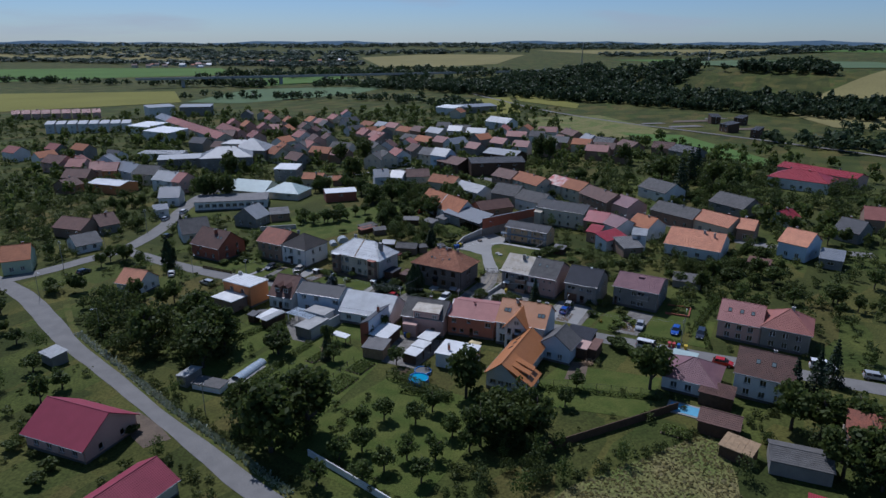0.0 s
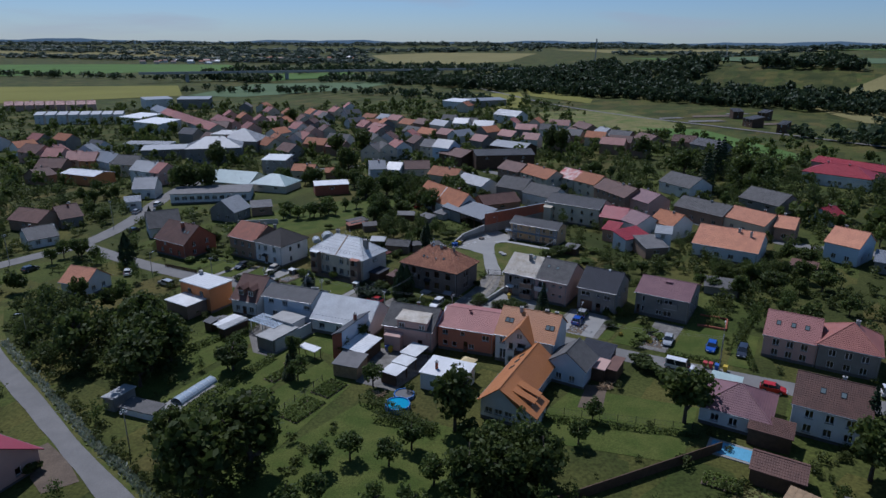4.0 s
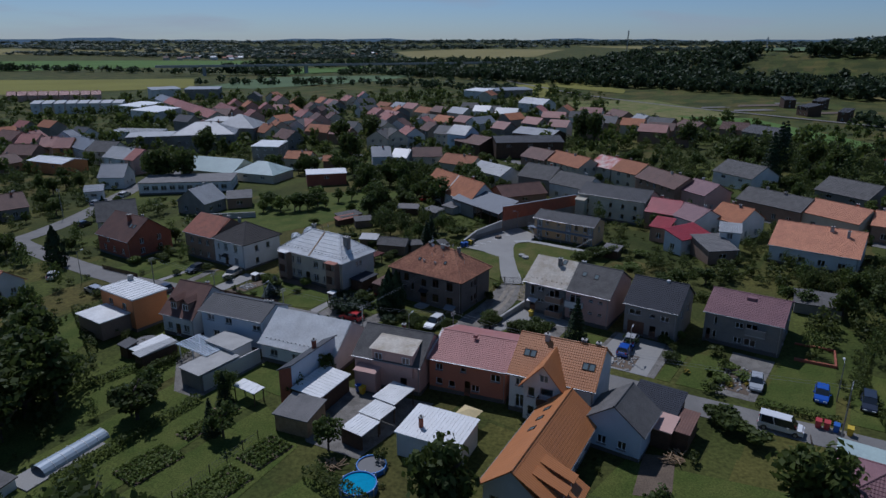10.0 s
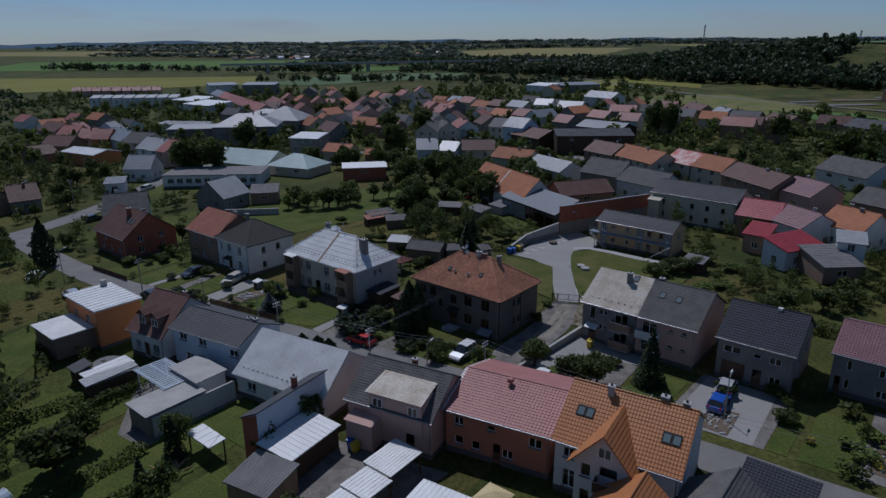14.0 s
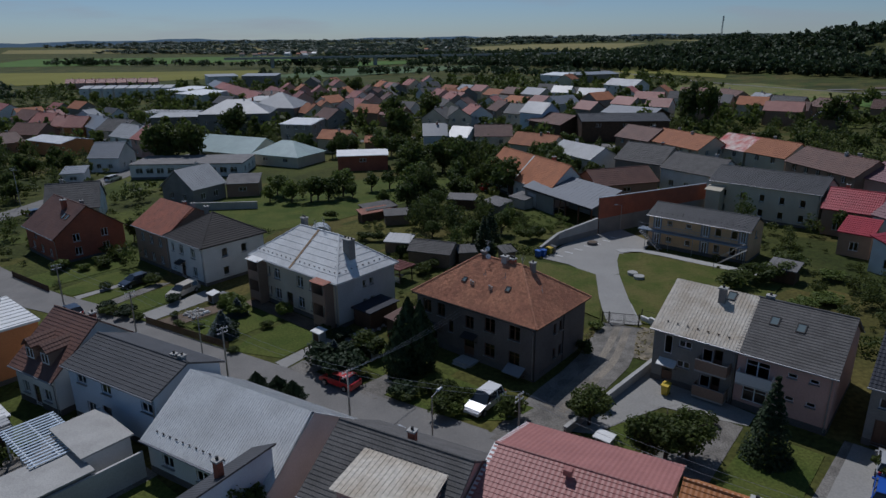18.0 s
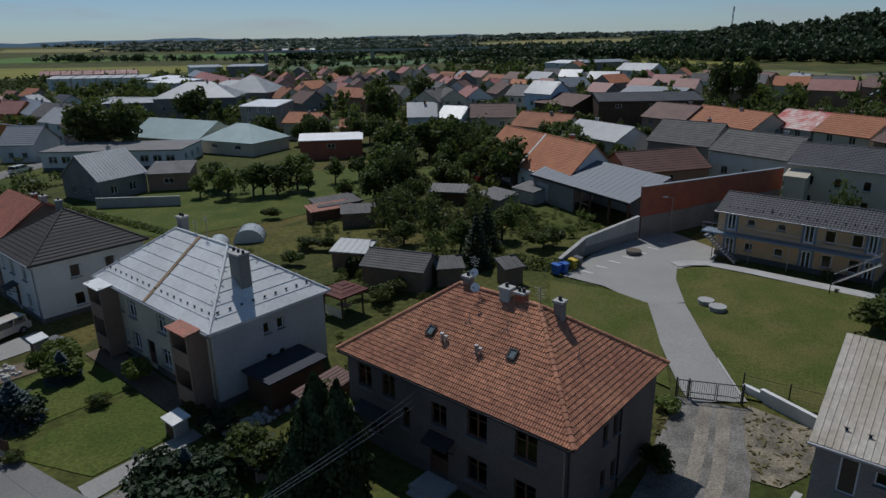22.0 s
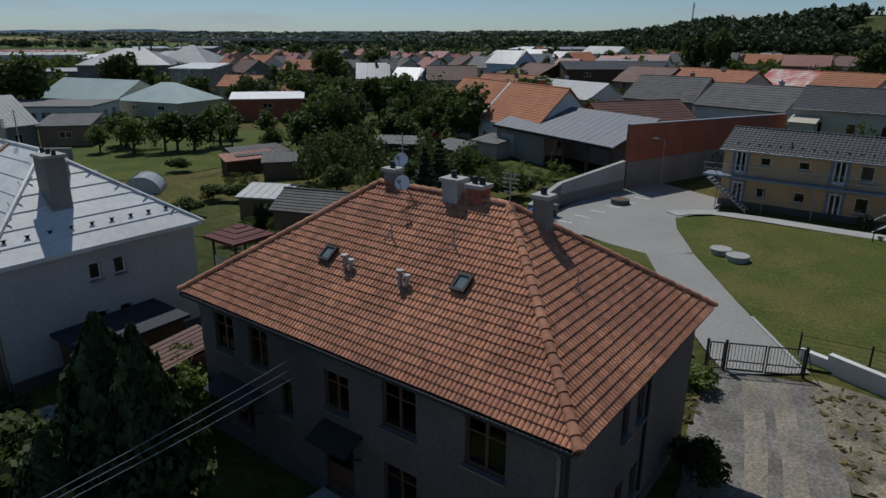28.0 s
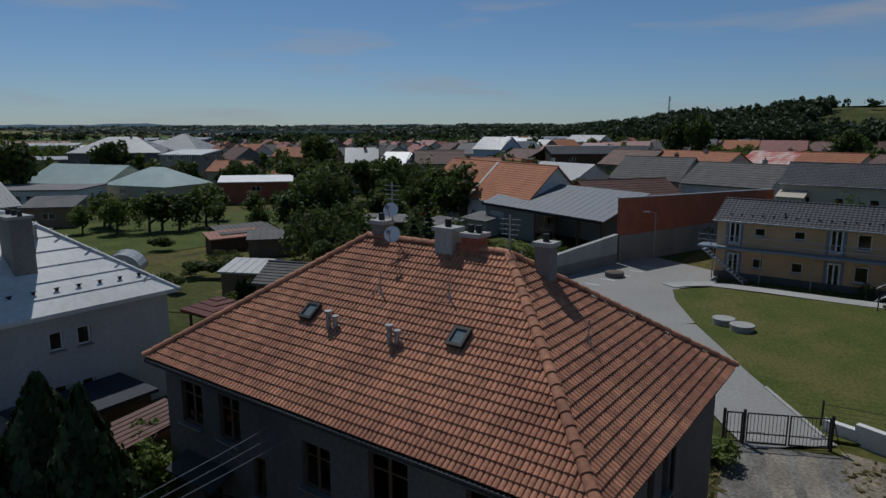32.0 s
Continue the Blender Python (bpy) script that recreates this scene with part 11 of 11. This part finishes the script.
lush("undergrowth", under, LEAF_STAND, "dense undergrowth below the trees", 130)
# ragged edges of the verge and the meadow
edge = []
edge_rng = random.Random(9)
for (xa, ya), (xb, yb) in (((-33, -73), (-47.6, -57)), ((-47.6, -57), (-58.8, -44.6)), ((-58.8, -44.6), (-70, -31)), ((-70, -31), (-88, -9)), ((-47, -74), (-56, -62)), ((5, -75.6), (31, -65.8)), ((-32, -64), (-19, -78)), ((-24, -47), (-31, -58)), ((36, -66), (60, -58))):
    k = int(math.hypot(xb - xa, yb - ya) / 1.1)
    for i in range(k):
        h = edge_rng.uniform(0.5, 1.9)
        edge.append((xa + (xb - xa) * i / k + edge_rng.uniform(-0.9, 0.9), ya + (yb - ya) * i / k + edge_rng.uniform(-0.9, 0.9), h, h * edge_rng.uniform(0.5, 0.8)))
lush("verge_shrubs", edge, LEAF_MIXED, "ragged shrubs and tall weeds along the verges", 150)


def tufts(name, poly, n, material, label, seed, h=(0.25, 0.7), w=0.5):
    """Tall grass as loose bent blades in bunches."""
    rng = np.random.default_rng(seed)
    xs, ys = [p[0] for p in poly], [p[1] for p in poly]
    quads = []
    while len(quads) < n:
        x, y = rng.uniform(min(xs), max(xs)), rng.uniform(min(ys), max(ys))
        if not inside(x, y, poly):
            continue
        a, k, z, lean = rng.uniform(0, 6.28), rng.uniform(*h), gz(x, y), rng.normal(0, 0.2, 2)
        dx, dy = math.cos(a) * w * 0.5, math.sin(a) * w * 0.5
        quads.append([(x - dx, y - dy, z), (x + dx, y + dy, z), (x + dx * 0.7 + lean[0], y + dy * 0.7 + lean[1], z + k), (x - dx * 0.7 + lean[0], y - dy * 0.7 + lean[1], z + k * 0.85)])
    return tagged(new(name, quad_mesh(name, quads, material)), label, "grass", kind="stuff")


STRAW = leaf_mat("dry_grass_blades", (0.18, 0.165, 0.065), (0.36, 0.30, 0.14), 0.5)
tufts("dry_weeds", dict(PATCHES)["dry_strip"], 160, STRAW, "dry tawny weeds on sandy soil", 8, (0.06, 0.22), 0.3)
tufts("verge_grass", dict(PATCHES)["house_verge"], 90, STRAW, "tufts of dry grass along the wall", 9, (0.08, 0.25), 0.3)
tufts("meadow_grass", dict(PATCHES)["rough_meadow"], 3000, STRAW, "tall dry meadow grass, tawny and green", 3, (0.12, 0.38))
FROTH = leaf_mat("white_umbels", (0.16, 0.20, 0.08), (0.55, 0.56, 0.46), 0.2)
for (xa, ya), (xb, yb) in (((-36, -72.8), (-49.4, -57.2)), ((-49.4, -57.2), (-60.5, -45.2)), ((-60.5, -45.2), (-72, -31.4)), ((-72, -31.4), (-90, -10.5))):
    nx, ny = 0.5, 0.4
    tufts("verge_weeds", [(xa - nx, ya - ny), (xb - nx, yb - ny), (xb + nx, yb + ny), (xa + nx, ya + ny)], 420, FROTH, "frothy white-flowering weeds along the ditch", 5, (0.3, 0.8), 0.4)

# ---- roof tiles of the near house, one by one ----


def tile_mesh(w, g, material):
    """One clay tile: two broad rolls across, a thin proud lower edge over a dark gap, its head under the next course."""
    half = [(0.0, 0.0), (0.07, 0.024), (0.17, 0.034), (0.33, 0.034), (0.43, 0.024)]
    prof = [(x - 0.5, z) for x, z in half] + half + [(0.5, 0.0)]
    lo = [(x * w, -0.03, z + 0.056) for x, z in prof]
    hi = [(x * w, g + 0.02, z + 0.016) for x, z in prof]
    lip = [(x * w, -0.026, z + 0.034) for x, z in prof]
    inner = [(x * w, 0.06, z + 0.030) for x, z in prof]
    n = len(prof)
    sh = Shape().add(lo + hi + lip + inner, [(i, i + 1, n + i + 1, n + i) for i in range(n - 1)] + [(2 * n + i, 2 * n + i + 1, i + 1, i) for i in range(n - 1)] + [(3 * n + i, 3 * n + i + 1, 2 * n + i + 1, 2 * n + i) for i in range(n - 1)])
    return sh.mesh("tile", material)


TILE_CLAY = mat("clay_tile", (0.47, 0.215, 0.118), 0.85, 0.20, 0.45, 7.0, 0.15, tint=(0.30, 0.120, 0.072), spread=0.20, stain=0.5)


def island_variation(material, low=0.72, high=1.28):
    """Tiles joined in one skin vary from piece to piece as the single ones do."""
    m = material.copy()
    nt = m.node_tree
    info = [n for n in nt.nodes if n.bl_idname == "ShaderNodeObjectInfo"][0]
    geo = [n for n in nt.nodes if n.bl_idname == "ShaderNodeNewGeometry"][0]
    for link in list(nt.links):
        if link.from_node == info:
            to = link.to_socket
            nt.links.remove(link)
            nt.links.new(geo.outputs["Random Per Island"], to)
    return m


TILE_CLAY_SKIN = island_variation(TILE_CLAY)


def lay_tiles(h, L, W, eave, rise, over=0.4, w=0.28, courses=24, singles=300):
    kx = rise / (W / 2)
    z0 = eave + 0.03 + 0.14 - over * kx
    top = eave + 0.03 + 0.14 + rise
    x, y, r = L / 2 + over, W / 2 + over, L / 2 - W / 2
    slopes = [((-x, -y), (x, -y), (-r, 0), (r, 0)), ((x, -y), (x, y), (r, 0), (r, 0)), ((x, y), (-x, y), (r, 0), (-r, 0)), ((-x, y), (-x, -y), (-r, 0), (-r, 0))]
    rest = Shape()
    count = 0
    tile = None
    for si, (a, b, c, d) in enumerate(slopes):
        a3, b3, c3, d3 = Vector((*a, z0)), Vector((*b, z0)), Vector((*c, top)), Vector((*d, top))
        al = (b3 - a3).normalized()
        up = (c3 - a3) - al * (c3 - a3).dot(al)
        run = up.length
        up.normalize()
        nrm = al.cross(up)
        g = run / courses
        if tile is None:
            tile = tile_mesh(w, g, TILE_CLAY)
        ca, da = (c3 - a3).dot(al), (d3 - a3).dot(al)
        total = (b3 - a3).length
        for j in range(courses):
            f0, f1 = j / courses, (j + 1) / courses
            lo, hi = ca * f0 + 0.02, total - (total - da) * f0 - 0.02
            lo2, hi2 = ca * f1, total - (total - da) * f1
            n = int(total / w)
            for i in range(n):
                u = (i + 0.5) * total / n
                if u - w * 0.5 < lo - 0.06 or u + w * 0.5 > hi + 0.06 or u < lo2 - 0.14 or u > hi2 + 0.14:
                    continue
                jig = 0.006 * math.sin(i * 12.9 + j * 78.2)
                p = a3 + al * u + up * (g * j + jig)
                m = Matrix((al, up, nrm)).transposed().to_4x4()
                m.translation = p
                if si == 0 and u > total * 0.36 and j < 10 and count < singles:
                    part_data("roof_tile", tile, h, "", m)
                    count += 1
                else:
                    rest.add([m @ v.co for v in tile.vertices], [tuple(q.vertices) for q in tile.polygons])
    ob = rest.put("roof_tiles", TILE_CLAY_SKIN, h, "weathered orange clay roof tiles")
    tagged(ob, kind="stuff")
    cap = Shape()
    seg = 7
    arc = [(0.13 * math.cos(math.pi * i / seg), 0.12 * math.sin(math.pi * i / seg)) for i in range(seg + 1)]
    cap.add([(-0.02, q * 1.12, z * 1.12 + 0.012) for q, z in arc] + [(0.40, q * 0.95, z * 0.95) for q, z in arc] + [(-0.02, q * 0.9, z * 0.9) for q, z in arc],
            [(i + 1, i, seg + 1 + i, seg + 2 + i) for i in range(seg)] + [(i, i + 1, 2 * seg + 3 + i, 2 * seg + 2 + i) for i in range(seg)])
    cap_me = cap.mesh("ridge_tile", TILE_CLAY)
    lines = [(Vector((sx * x, sy * y, z0)), Vector((sx * r, 0, top))) for sx in (-1, 1) for sy in (-1, 1)] + [(Vector((-r, 0, top)), Vector((r, 0, top)))]
    for p, q in lines:
        n = int((q - p).length / 0.36)
        d = (q - p).normalized()
        side = Vector((0, 0, 1)).cross(d).normalized()
        upv = d.cross(side)
        for i in range(n):
            m = Matrix((d, side, upv)).transposed().to_4x4()
            m.translation = p + d * ((q - p).length * i / n) + upv * 0.03
            part_data("ridge_tile", cap_me, h, "", m)


lay_tiles(tile_house, AL, AW, AE, AR)
